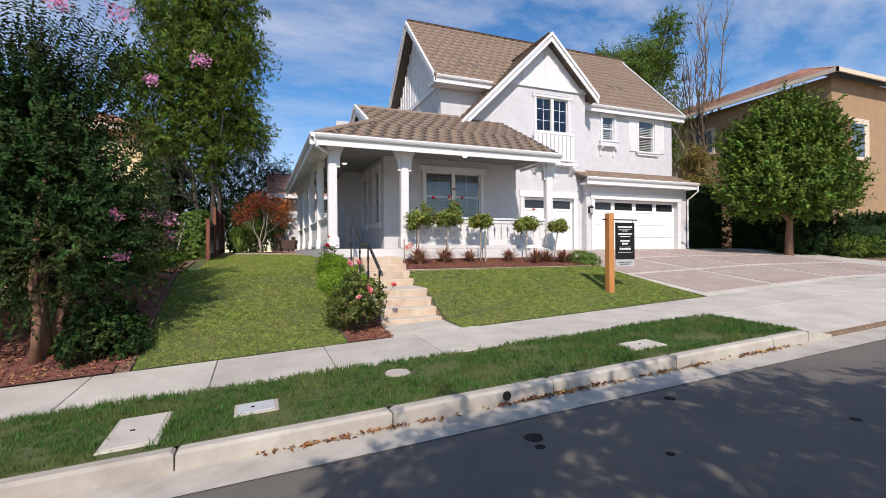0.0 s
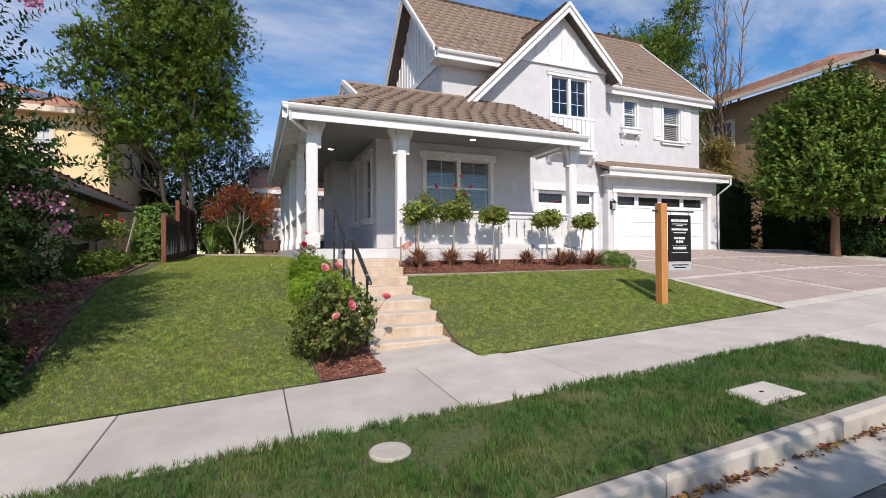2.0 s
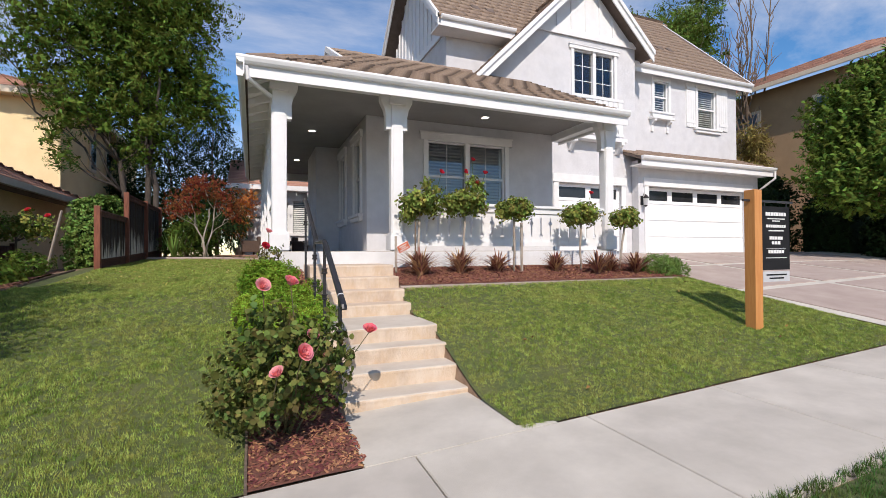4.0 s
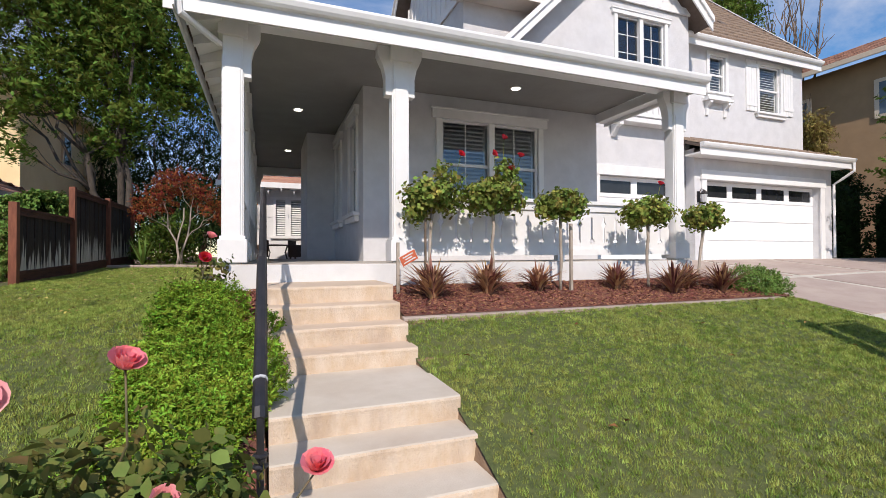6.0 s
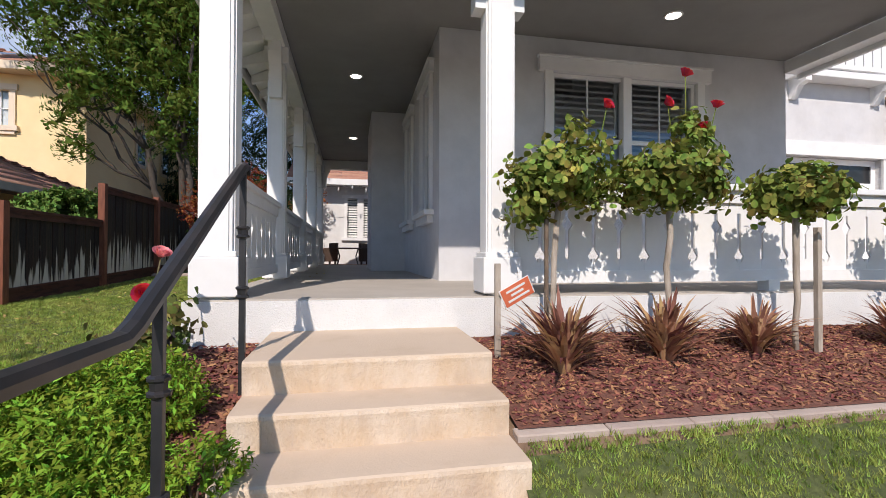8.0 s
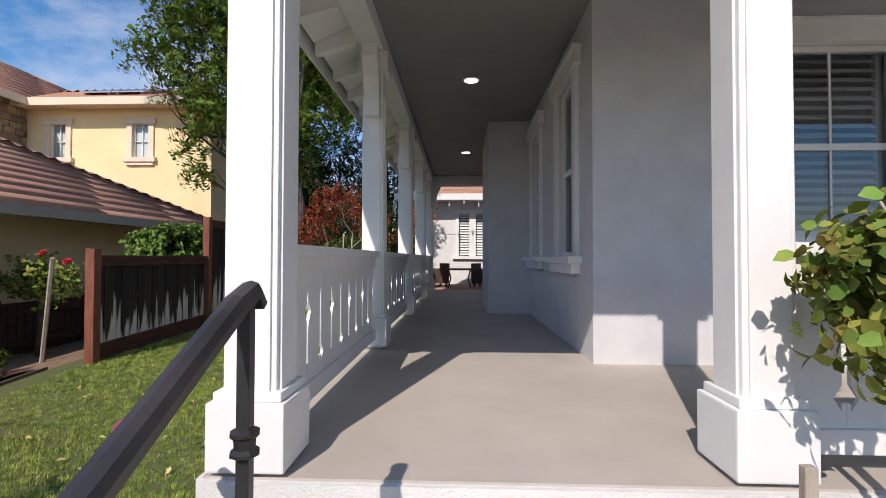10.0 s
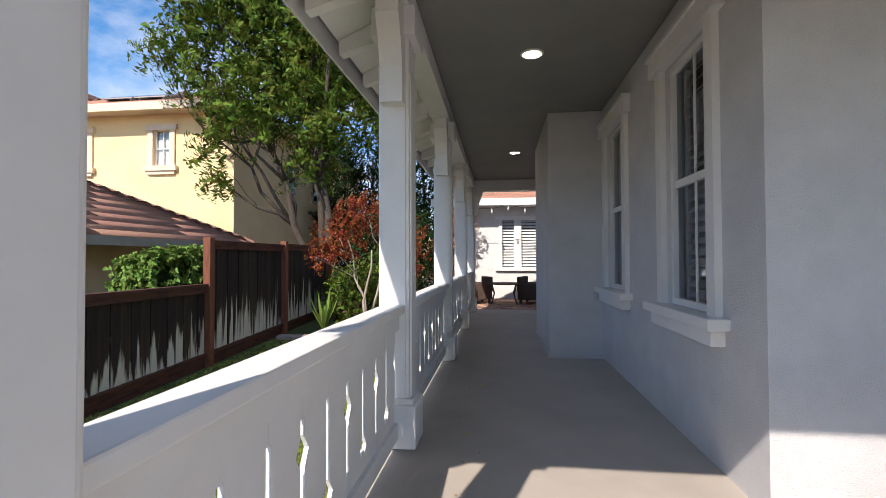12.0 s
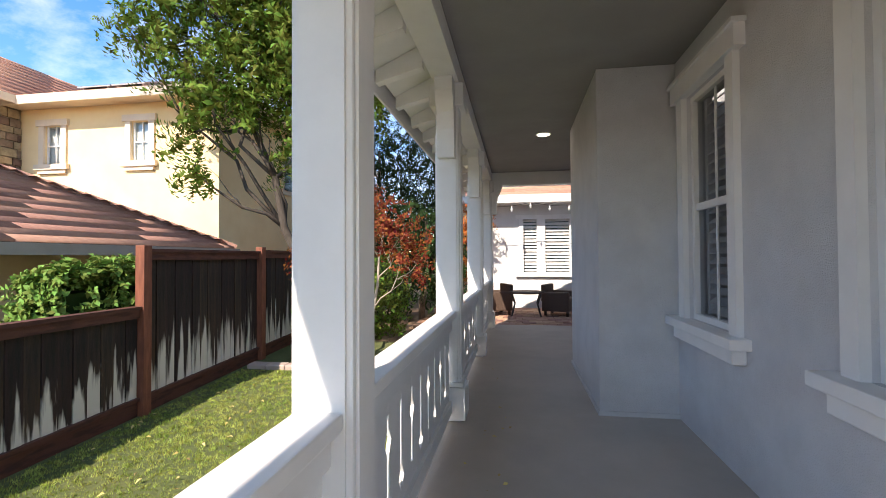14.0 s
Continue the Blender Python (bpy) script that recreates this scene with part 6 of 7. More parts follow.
# spiky plant by the fence
t = thing("spiky_plant", (-0.75, 21.3, 1.36), "green spiky plant at the back of the lawn", "plant")
bm = bmesh.new()
r = random.Random(3)
for k in range(22):
    a, l = r.uniform(0, 6.28), r.uniform(0.5, 0.85)
    d, s = Vector((math.cos(a), math.sin(a), 0)), Vector((-math.sin(a), math.cos(a), 0))
    o = r.uniform(0.1, 0.4)
    p = [Vector((-0.75, 21.3, 1.34)) + d * o * f + Vector((0, 0, l * f)) for f in (0, 0.5, 1)]
    vs = [bm.verts.new(p[0] - s * 0.02), bm.verts.new(p[0] + s * 0.02), bm.verts.new(p[1] + s * 0.03), bm.verts.new(p[1] - s * 0.03), bm.verts.new(p[2])]
    bm.faces.new(vs[:4])
    bm.faces.new((vs[3], vs[2], vs[4]))
part("foliage", bm, L_HEDGE, t)
tagged(t.children[-1], kind="stuff")

# street tree behind the walker, whose shade lies on the road
SHADE = shoot(7, 0.5, 0.16, 0.08, -0.3, 0.6, seed=21)
tree("street_tree", (1.2, -7.4, -0.3), "broad leafy street tree across the road", "tree", [(-0.4, 0.3, 4.5), (0.8, 0.5, 4.8)],
     [(x - 3.03, y + 1.6, 5.5, r, r, 0.5) for x, y, r in ((0.9, 2.4, 0.8), (1.9, 2.6, 0.9), (3.2, 2.2, 1.0), (4.4, 2.4, 0.9), (1.4, 1.0, 1.3), (3.0, 0.8, 1.3), (4.6, 0.9, 1.2), (1.7, 3.5, 0.6), (2.9, 3.6, 0.65), (4.3, 3.4, 0.7), (5.4, 2.9, 0.7), (6.0, 1.6, 1.2), (3.5, 4.3, 0.45), (2.1, 4.15, 0.4), (4.6, 4.2, 0.4), (0.8, 3.3, 0.35), (6.9, 2.2, 1.0), (5.7, 3.4, 0.5))],
     SHADE, 2000, BARK, L_RIGHT, size=(0.7, 1.2), lift=0.0, trunk_r=0.18, shell=0.1)

# ---- fence ----
fence = thing("wooden_fence", (-1.5, 19, 1.1), "weathered dark red wooden board fence stepping up along the lawn", "fence")
FX = -1.5
for k, (y, top) in enumerate(((16.36, 2.47), (18.78, 3.05), (21.1, 3.08), (23.4, 3.1))):
    part("fence_post", boxes((FX - 0.02, FX + 0.09, y - 0.055, y + 0.055, gz(FX, y) - 0.1, top), bevel=0.006), FENCE_RED, fence)
board_m = boxes((-0.010, 0.010, -0.068, 0.068, 0, 1.0))
bme = bpy.data.meshes.new("board")
board_m.to_mesh(bme)
board_m.free()
bme.materials.append(FENCE)
for y0, y1, top in ((16.42, 18.72, 2.36), (18.84, 21.04, 2.98), (21.16, 23.34, 3.0)):
    n = int((y1 - y0) / 0.142)
    for k in range(n):
        y = y0 + (k + 0.5) * (y1 - y0) / n
        z0 = gz(FX, y) + 0.16
        o = new("board", bme)
        o.parent = fence
        o.matrix_parent_inverse = world_of(fence).inverted()
        o.matrix_basis = Matrix.Translation((FX + (0.004 if k % 2 else -0.004), y, z0)) @ Matrix.Diagonal((1, 1, top - z0, 1))
    za, zb = gz(FX, y0), gz(FX, y1)
    for nm, lo, hi, t0, t1 in (("kick_board", 0.0, 0.16, -0.02, 0.02), ("bottom_rail", 0.16, 0.20, -0.03, 0.05)):
        bm = bmesh.new()
        vs = [bm.verts.new((FX + x, y, z + q)) for y, z in ((y0, za), (y1, zb)) for x in (t0, t1) for q in (lo - (0.08 if nm == "kick_board" else 0), hi)]
        for q in ((0, 1, 3, 2), (4, 6, 7, 5), (0, 4, 5, 1), (2, 3, 7, 6), (0, 2, 6, 4), (1, 5, 7, 3)):
            bm.faces.new([vs[i] for i in q])
        part(nm, bm, FENCE_RAIL, fence)
    part("top_rail", boxes((FX - 0.02, FX + 0.045, y0, y1, top - 0.09, top), (FX - 0.05, FX + 0.07, y0, y1, top, top + 0.035)), FENCE_RAIL, fence, "red-brown cap rail")

# low dark gate against the neighbouring garage
gate = thing("garden_gate", (-3.9, 18.4, gz(-3.9, 18.4)), "low dark wooden gate beside the neighbouring garage", "gate")
gz0 = gz(-3.9, 18.4) - 0.05
for k in range(11):
    part("board", boxes((-3.92, -3.90, 17.62 + k * 0.14, 17.745 + k * 0.14, gz0 + 0.04, 1.68)), FENCE_RAIL, gate)
for z in (gz0 + 0.15, 1.5):
    part("rail", boxes((-3.90, -3.86, 17.62, 19.15, z, z + 0.08)), FENCE_RAIL, gate)
for y in (17.56, 19.17):
    part("post", boxes((-3.94, -3.85, y - 0.045, y + 0.045, gz0 - 0.05, 1.74)), FENCE_RAIL, gate)
# leaning stake and a small rose tree by the fence end
prop = thing("garden_stake", (-2.48, 16.8, gz(-2.48, 16.8)), "pale leaning wooden stake beside a small rose tree", "stake")
part("stake", tube(bmesh.new(), [(-2.50, 16.82, gz(-2.5, 16.82) - 0.08), (-2.13, 16.55, 2.36)], 0.026, 6), PALE_BARK, prop)
sr = thing("standard_rose", (-3.3, 17.6, gz(-3.3, 17.6)), "small rose tree with a loose leafy head by the fence end", "rose tree")
part("stem", tube(bmesh.new(), [(-3.3, 17.6, gz(-3.3, 17.6) - 0.08), (-3.27, 17.62, 1.4), (-3.25, 17.6, 1.85)], [0.03, 0.026, 0.022], 8), BARK, sr, smooth=True)
for q in range(7):
    a = 0.9 * q
    bq = bmesh.new()
    limb(bq, (-3.25, 17.6, 1.75), (-3.2 + 0.5 * math.cos(a), 17.5 + 0.4 * math.sin(a), 2.0 + 0.08 * (q % 3)), 0.012, 0.004, 0.2, seed=q + 70, sides=5)
    part("branch", bq, BARK, sr, smooth=True)
part("foliage", crown_mesh("foliage", ROSE_SPRAY, 330, [(-3.4, 17.5, 2.05, 0.38, 0.35, 0.24), (-2.95, 17.4, 2.1, 0.36, 0.32, 0.24), (-2.75, 17.35, 1.95, 0.25, 0.25, 0.2)], (0.6, 1.1), 0.3, 0.3, 0.8), L_ROSE, sr)
for i, f in enumerate(((-2.95, 17.3, 2.42), (-2.6, 17.3, 2.3))):
    bm = bmesh.new()
    bloom(bm, f, 0.06, i + 9)
    part("rose", bm, PETAL, sr, "red rose in bloom", smooth=True)
    part("flower_stalk", tube(bmesh.new(), [(f[0] - 0.05, f[1] + 0.08, 2.05), (f[0], f[1], f[2])], 0.004, 5), L_ROSE, sr)

# ---- for-sale sign ----
sg = thing("sign_post", (8.08, 9.1, gz(8.08, 9.1)), "orange wooden post with a black hanging sign on the lawn", "sign")
part("post", boxes((8.0, 8.155, 9.02, 9.175, gz(8.08, 9.1) - 0.1, 2.30), bevel=0.006), POST_WOOD, sg)
part("arm", boxes((7.86, 8.0, 9.085, 9.11, 2.135, 2.165), (8.155, 8.95, 9.085, 9.11, 2.135, 2.165)), BLACK, sg, "black metal arm")
panel = part("sign_panel", boxes((8.26, 8.87, 9.09, 9.105, 1.16, 2.08), bevel=0.003), SIGN_BLACK, sg, "black sign panel with white lines of writing")
for x in (8.32, 8.81):
    part("hook", boxes((x - 0.006, x + 0.006, 9.092, 9.102, 2.08, 2.136)), BLACK, sg)
for w, z, h in ((0.46, 1.945, 0.05), (0.40, 1.895, 0.014), (0.18, 1.862, 0.016), (0.44, 1.775, 0.04), (0.34, 1.72, 0.018), (0.30, 1.60, 0.045), (0.20, 1.53, 0.045), (0.44, 1.47, 0.004), (0.36, 1.40, 0.05), (0.46, 1.33, 0.01)):
    cx = 8.565
    n = max(1, int(w / (h * 0.9 + 0.012)))
    bm = bmesh.new()
    for k in range(n):
        step = w / n
        box(bm, cx - w / 2 + k * step, cx - w / 2 + (k + 0.8) * step, 9.086, 9.09, z, z + h)
    tagged(part("writing", bm, LETTER, panel, "white line of small writing"), kind="stuff")
rd = part("rider_panel", boxes((8.27, 8.86, 9.09, 9.10, 0.99, 1.14)), SIGN_GREY, sg, "grey sign strip below")
for z, w in ((1.08, 0.45), (1.03, 0.32)):
    part("writing", boxes((8.565 - w / 2, 8.565 + w / 2, 9.086, 9.09, z, z + 0.02)), SIGN_BLACK, rd)

# ---- verge details ----
for x, y, w, d, lab in ((-1.12, 5.42, 0.50, 0.86, "large grey concrete utility box lid in the grass strip"), (-0.02, 5.52, 0.46, 0.36, "small grey utility box lid in the grass strip"), (5.40, 5.42, 0.62, 0.42, "pale concrete utility box lid near the curb")):
    z = float(walk_z(x, y))
    t = thing("utility_lid", (x, y, z), lab, "utility box")
    fz = lambda px, py: walk_z(px, py) + 0.028
    part("collar", slab_mesh(x - w / 2, x + w / 2, y - d / 2, y + d / 2, fz, 0.1, 0.01), CURB, t)
    part("lid", slab_mesh(x - w / 2 + 0.04, x + w / 2 - 0.04, y - d / 2 + 0.04, y + d / 2 - 0.04, lambda px, py: walk_z(px, py) + 0.036, 0.03, 0.006), SIGN_GREY if w < 0.5 else CONCRETE, t)
    part("lifting_slot", boxes((x - 0.06, x - 0.02, y - 0.02, y, z + 0.02, z + 0.042)), SIGN_BLACK, t)
t = thing("valve_cover", (1.72, 5.95, float(walk_z(1.72, 5.95))), "pale round valve cover in the grass strip", "valve cover")
bm = lathe(bmesh.new(), [(0.17, -0.05), (0.17, 0.02), (0.155, 0.034), (0.05, 0.038)], (1.72, 5.95, float(walk_z(1.72, 5.95))), 20)
part("lid", bm, CURB, t)
for x, y, r in ((2.42, 3.75, 0.10), (2.35, 3.55, 0.05), (4.3, 3.9, 0.07), (3.2, 2.9, 0.04), (1.2, 3.1, 0.05), (5.2, 2.6, 0.05)):
    t = thing("tar_spot", (x, y, float(road_z(x, y))), "flat black tar spot on the asphalt", "tar spot", "tar spots on the road")
    part("spot", lathe(bmesh.new(), [(r, 0.0), (r * 0.95, 0.004)], (0, 0, 0), 14), SIGN_BLACK, t, local=True)


def scatter_flat(name, n, fx, fy, fz, template, mat, size, tilt=0.35, label="", category="", parent=None):
    x, y = fx(n), fy(n)
    pos = np.stack([x, y, fz(x, y)], 1)
    way = np.stack([rng.normal(0, tilt, n), rng.normal(0, tilt, n), np.ones(n)], 1)
    o = part(name, scatter(name, *template, pos, frames_from(way, rng.uniform(0, 6.28, n)), rng.uniform(*size, n)), mat, parent)
    if not parent:
        tagged(o, label, category)
    return tagged(o, kind="stuff")


DRY = leafy("dry_fallen_leaf", (0.22, 0.09, 0.04), (0.34, 0.17, 0.07), vary=0.5, trans=0.1)
DRYL = leafy("yellow_fallen_leaf", (0.45, 0.33, 0.10), (0.5, 0.4, 0.2), vary=0.3, trans=0.1)
uni = lambda a, b: (lambda n: rng.uniform(a, b, n))
LITTER = leaf(0.06, 0.03, 0.2)
patches = rng.choice([0.3, 0.9, 1.6, 2.9, 3.2, 3.6, 4.1, 4.9, 5.6, 6.8, 7.3], 900)
scatter_flat("fallen_leaves", 520, lambda n: patches[:n] + rng.normal(0, 0.22, n), lambda n: 4.69 - np.abs(rng.normal(0, 0.035, n)), lambda x, y: grade(x) - 0.222, LITTER, DRY, (0.6, 1.4), 0.6, "dry brown leaves gathered in the gutter", "leaves")
scatter_flat("fallen_leaves", 260, uni(-1.3, 1.6), uni(13, 21), lambda x, y: ground_z(x, y) + 0.035, LITTER, DRYL, (0.6, 1.1), 0.4, "yellow fallen leaves on the side lawn", "leaves")
scatter_flat("fallen_leaves", 22, uni(3.9, 9.8), uni(8.3, 11.6), lambda x, y: ground_z(x, y) + 0.04, LITTER, DRY, (0.7, 1.3), 0.4, "few dry leaves on the front lawn", "leaves")
# small pale leaf-shaped specks in a band inside the porch rail
scatter_flat("fallen_petals", 26, uni(2.1, 2.5), uni(15.0, 21), lambda x, y: FLOOR + 0.006 + 0 * x, leaf2(0.05, 0.03), DRYL, (0.5, 0.9), 0.3, "tiny pale flat specks on the porch floor", "petals")

# mulch beds and chips
CHIP = ([(-0.5, -0.16, 0), (0.5, -0.2, 0), (0.45, 0.17, 0.02), (-0.48, 0.2, 0.03), (-0.4, 0.0, 0.16), (0.42, 0.0, 0.14)], [(0, 1, 5), (0, 5, 4), (2, 3, 4), (2, 4, 5)])
bed = sheet("mulch_bed", np.arange(3.70, 10.21, 0.25), np.arange(11.76, 13.0, 0.2), ground_z, MULCH_BASE, lift=0.012)
tagged(bed, "red-brown bark mulch bed along the porch", "flower bed", kind="structure")
bed2 = sheet("mulch_bed", np.arange(1.46, 2.32, 0.1), np.arange(8.12, 12.97, 0.2), lambda x, y: ground_z(np.minimum(x, 2.0), y), MULCH_BASE, lift=0.01)
tagged(bed2, "red-brown mulch beside the front steps", "flower bed", kind="structure")
bed3 = sheet("mulch_bed", np.arange(-6.5, -1.74, 0.3), np.arange(8.12, 16.4, 0.3), ground_z, MULCH_BASE, lift=0.012)
tagged(bed3, "red-brown mulch bed along the lawn's outer edge", "flower bed", kind="structure")
scatter_flat("mulch_chips", 15000, uni(3.72, 10.15), uni(11.78, 12.95), lambda x, y: ground_z(x, y) + 0.018, CHIP, MULCH, (0.015, 0.05), 0.4, parent=bed)
scatter_flat("mulch_chips", 5000, uni(1.48, 2.30), uni(8.14, 12.95), lambda x, y: ground_z(np.minimum(x, 2.0), y) + 0.016, CHIP, MULCH, (0.025, 0.06), 0.35, parent=bed2)
scatter_flat("mulch_chips", 9000, uni(-5.0, -1.76), uni(8.14, 14.0), lambda x, y: ground_z(x, y) + 0.018, CHIP, MULCH, (0.03, 0.09), 0.35, parent=bed3)
edge = thing("bed_edging", (6.5, 11.72, 0.9), "low tan concrete edging between lawn and mulch", "edging", kind="structure")
for k in range(13):
    x0 = 3.68 + k * 0.5
    part("edging_stone", slab_mesh(x0, x0 + 0.495, 11.715, 11.79, lambda x, y: ground_z(x, y) + 0.004, 0.15, 0.006), DRIVE, edge)
edge2 = thing("lawn_edging", (-1.78, 12, 0.6), "dark thin edging board along the lawn", "edging", kind="structure")
bm = bmesh.new()
for x in (-1.78, 1.46):
    ys = np.arange(8.12, 16.3 if x < 0 else 12.6, 0.4)
    for a, b in zip(ys, ys[1:]):
        za, zb = gz(x, a), gz(x, b)
        vs = [bm.verts.new((x + dx, y, z + dz)) for y, z in ((a, za), (b, zb)) for dx in (-0.01, 0.01) for dz in (-0.1, 0.03)]
        for q in ((0, 1, 3, 2), (4, 6, 7, 5), (0, 4, 5, 1), (2, 3, 7, 6), (1, 5, 7, 3)):
            bm.faces.new([vs[i] for i in q])
part("edging_board", bm, BARK, edge2)
back_edge = thing("planter_edging", (0.1, 20.6, 1.3), "low stone edging at the back of the lawn", "edging", kind="structure")
for k in range(11):
    x0 = -1.35 + k * 0.29
    part("edging_stone", slab_mesh(x0, x0 + 0.28, 20.55, 20.72, lambda x, y: ground_z(x, y) + 0.07, 0.2, 0.015), DRIVE, back_edge)

# red tag on a stake
tag = thing("warning_tag", (3.86, 12.6, gz(3.86, 12.6)), "small red and white warning tag on a wooden stake", "tag")
part("stake", boxes((3.84, 3.88, 12.585, 12.615, gz(3.86, 12.6) - 0.05, 1.74), bevel=0.004), PALE_BARK, tag)
M = Matrix.Translation((3.99, 12.57, 1.545)) @ Matrix.Rotation(-0.5, 4, "Y") @ Matrix.Rotation(0.25, 4, "X")
card = part("card", boxes((-0.12, 0.12, -0.003, 0.003, -0.07, 0.07), M=M), LETTER, tag, "white card with a red face")
part("red_face", boxes((-0.112, 0.112, -0.006, -0.003, -0.067, 0.067), M=M), surface("tag_red", (0.62, 0.13, 0.06), (0.68, 0.17, 0.08), 5.0, 0.6), card)
for z, w in ((0.035, 0.15), (0.0, 0.1), (-0.035, 0.17)):
    part("writing", boxes((-w / 2, w / 2, -0.008, -0.006, z - 0.008, z + 0.008), M=M), LETTER, card)
lite = thing("garden_spotlight", (1.70, 12.86, gz(1.7, 12.86)), "small black garden spotlight beside the porch corner", "garden light")
part("stake", boxes((1.69, 1.71, 12.85, 12.87, gz(1.7, 12.86) - 0.05, 1.28)), BLACK, lite)
part("head", tube(bmesh.new(), [(1.70, 12.90, 1.26), (1.70, 12.78, 1.33)], [0.045, 0.05], 10), BLACK, lite)

# ---- neighbouring houses ----
nb = thing("neighbour_house", (-10, 28, 0.3), "yellow stucco two-storey house with red tile roof", "house")
NY = 24.6
Mn = wall_matrix("front", NY)
W1, W2 = (-7.06, -6.55, 5.37, 6.38), (-9.62, -9.11, 5.37, 6.38)
part("wall", wall_mesh(bmesh.new(), Mn, -16, -4.64, 0.2, 6.9, [W1, W2], 0.25), YELLOW, nb)
part("wall", boxes((-4.89, -4.64, NY + 0.25, 36, 0.2, 6.9), (-16, -4.89, 35.75, 36, 0.2, 6.9)), YELLOW, nb)
for u0, u1, z0, z1 in (W1, W2):
    w = part("window", boxes((u0 - 0.16, u0, 0, 0.05, z0, z1), (u1, u1 + 0.16, 0, 0.05, z0, z1), (u0 - 0.22, u1 + 0.22, 0, 0.08, z1, z1 + 0.16), M=Mn), CREAM, nb, "small window with cream trim")
    part("sill", boxes((u0 - 0.24, u1 + 0.24, 0, 0.11, z0 - 0.14, z0), (u0 - 0.16, u1 + 0.16, 0, 0.07, z0 - 0.24, z0 - 0.14), M=Mn), CREAM, w)
    part("pane", sheet_pane(Mn, u0, u1, -0.09, z0, z1), GLASS, w).visible_shadow = False
    part("blind", boxes((u0, u1, -0.125, -0.115, z0, z1), M=Mn), SHUTTER, w, "pale blind")
    part("frame", boxes((u0, u0 + 0.04, -0.10, -0.05, z0, z1), (u1 - 0.04, u1, -0.10, -0.05, z0, z1), ((u0 + u1) / 2 - 0.012, (u0 + u1) / 2 + 0.012, -0.089, -0.06, z0, z1), (u0 + 0.04, u1 - 0.04, -0.088, -0.06, (z0 + z1) / 2 - 0.015, (z0 + z1) / 2 + 0.015), M=Mn), WHITE, w)
Mnr = wall_matrix("right", -4.64)
for y in (28.0, 30.2):
    w = part("window", boxes((y - 0.4, y + 0.4, 0, 0.06, 4.9, 6.2), M=Mnr), CREAM, nb)
    part("pane", boxes((y - 0.28, y + 0.28, 0.06, 0.07, 5.02, 6.08), M=Mnr), DARK_GLASS_SOLID, w)
e = 7.0
roof("roof", [((-16.5, NY - 0.5, e), (-4.15, NY - 0.5, e), (-10.4, 30.3, e + 2.5), (-10.2, 30.3, e + 2.5)), ((-4.15, NY - 0.5, e), (-4.15, 36.5, e), (-10.2, 30.3, e + 2.5), (-10.2, 30.4, e + 2.5)), ((-4.15, 36.5, e), (-16.5, 36.5, e), (-10.2, 30.4, e + 2.5), (-10.4, 30.4, e + 2.5)), ((-16.5, 36.5, e), (-16.5, NY - 0.5, e), (-10.4, 30.4, e + 2.5), (-10.4, 30.3, e + 2.5))], nb, RED_TILE, "low red tile hip roof", course=0.21, width=4.0, lap=0.5, butt=0.8)
part("fascia", boxes((-16.55, -4.10, NY - 0.58, NY - 0.5, e - 0.2, e + 0.02), (-4.15, -4.07, NY - 0.5, 36.5, e - 0.2, e + 0.02)), CREAM, nb, "cream gutter board")
part("eave", boxes((-16.5, -4.15, NY - 0.5, NY, e - 0.16, e - 0.1), (-4.64, -4.15, NY, 36, e - 0.16, e - 0.1)), CREAM, nb)
PANEL_BLUE = surface("solar_cell", (0.012, 0.018, 0.035), (0.018, 0.026, 0.05), 4.0, 0.12)
for x in (-9.0, -7.95):
    M = Matrix.Translation((x, 24.9, e + 0.403 * 0.8 + 0.14)) @ Matrix.Rotation(math.atan(0.403), 4, "X")
    sp = part("solar_panel", boxes((0, 1.0, 0, 1.65, 0, 0.035), M=M), SIGN_GREY, nb, "dark solar panel on the tile roof")
    part("panel_glass", boxes((0.03, 0.97, 0.03, 1.62, 0.035, 0.039), M=M), PANEL_BLUE, sp)
    for q in (0.1, 0.86):
        part("bracket", boxes((q, q + 0.04, 0.05, 1.6, -0.12, 0), M=M), SIGN_GREY, sp)
# stone-faced bay
STONE = surface("rubble_stone", (0.20, 0.14, 0.10), (0.33, 0.24, 0.17), 6.0, 0.9, 0.08, 40.0, per="island", vary=0.45)
part("stone_bay", boxes((-15.9, -10.4, NY - 1.2, NY + 0.2, 0.2, 7.0)), surface("mortar", (0.30, 0.26, 0.2), (0.36, 0.31, 0.25), 10.0, 0.95), nb)
bm = bmesh.new()
r = random.Random(8)
z = 3.0
while z < 6.9:
    h = r.uniform(0.16, 0.26)
    for face in (0, 1):
        s = -12.6 if face == 0 else NY - 1.2
        end = -10.4 if face == 0 else NY
        while s < end - 0.08:
            w = min(r.uniform(0.2, 0.45), end - s)
            if face == 0:
                box(bm, s + 0.012, s + w - 0.012, NY - 1.24 - r.uniform(0, 0.03), NY - 1.2, z + 0.012, z + h - 0.012)
            else:
                box(bm, -10.4, -10.36 + r.uniform(0, 0.03), s + 0.012, s + w - 0.012, z + 0.012, z + h - 0.012)
            s += w
    z += h
tagged(part("stone_facing", bm, STONE, nb, "brown rubble stone facing"), kind="stuff")
roof("roof", [((-9.9, NY - 1.7, 7.0), (-9.9, 30, 7.0), (-13.4, NY + 1.4, 9.2), (-13.4, 30, 9.2)), ((-16.5, NY - 1.7, 7.0), (-9.9, NY - 1.7, 7.0), (-13.5, NY + 1.4, 9.2), (-13.4, NY + 1.4, 9.2))], nb, RED_TILE, "red tile roof over the stone bay", course=0.21, width=4.0, lap=0.5, butt=0.8)
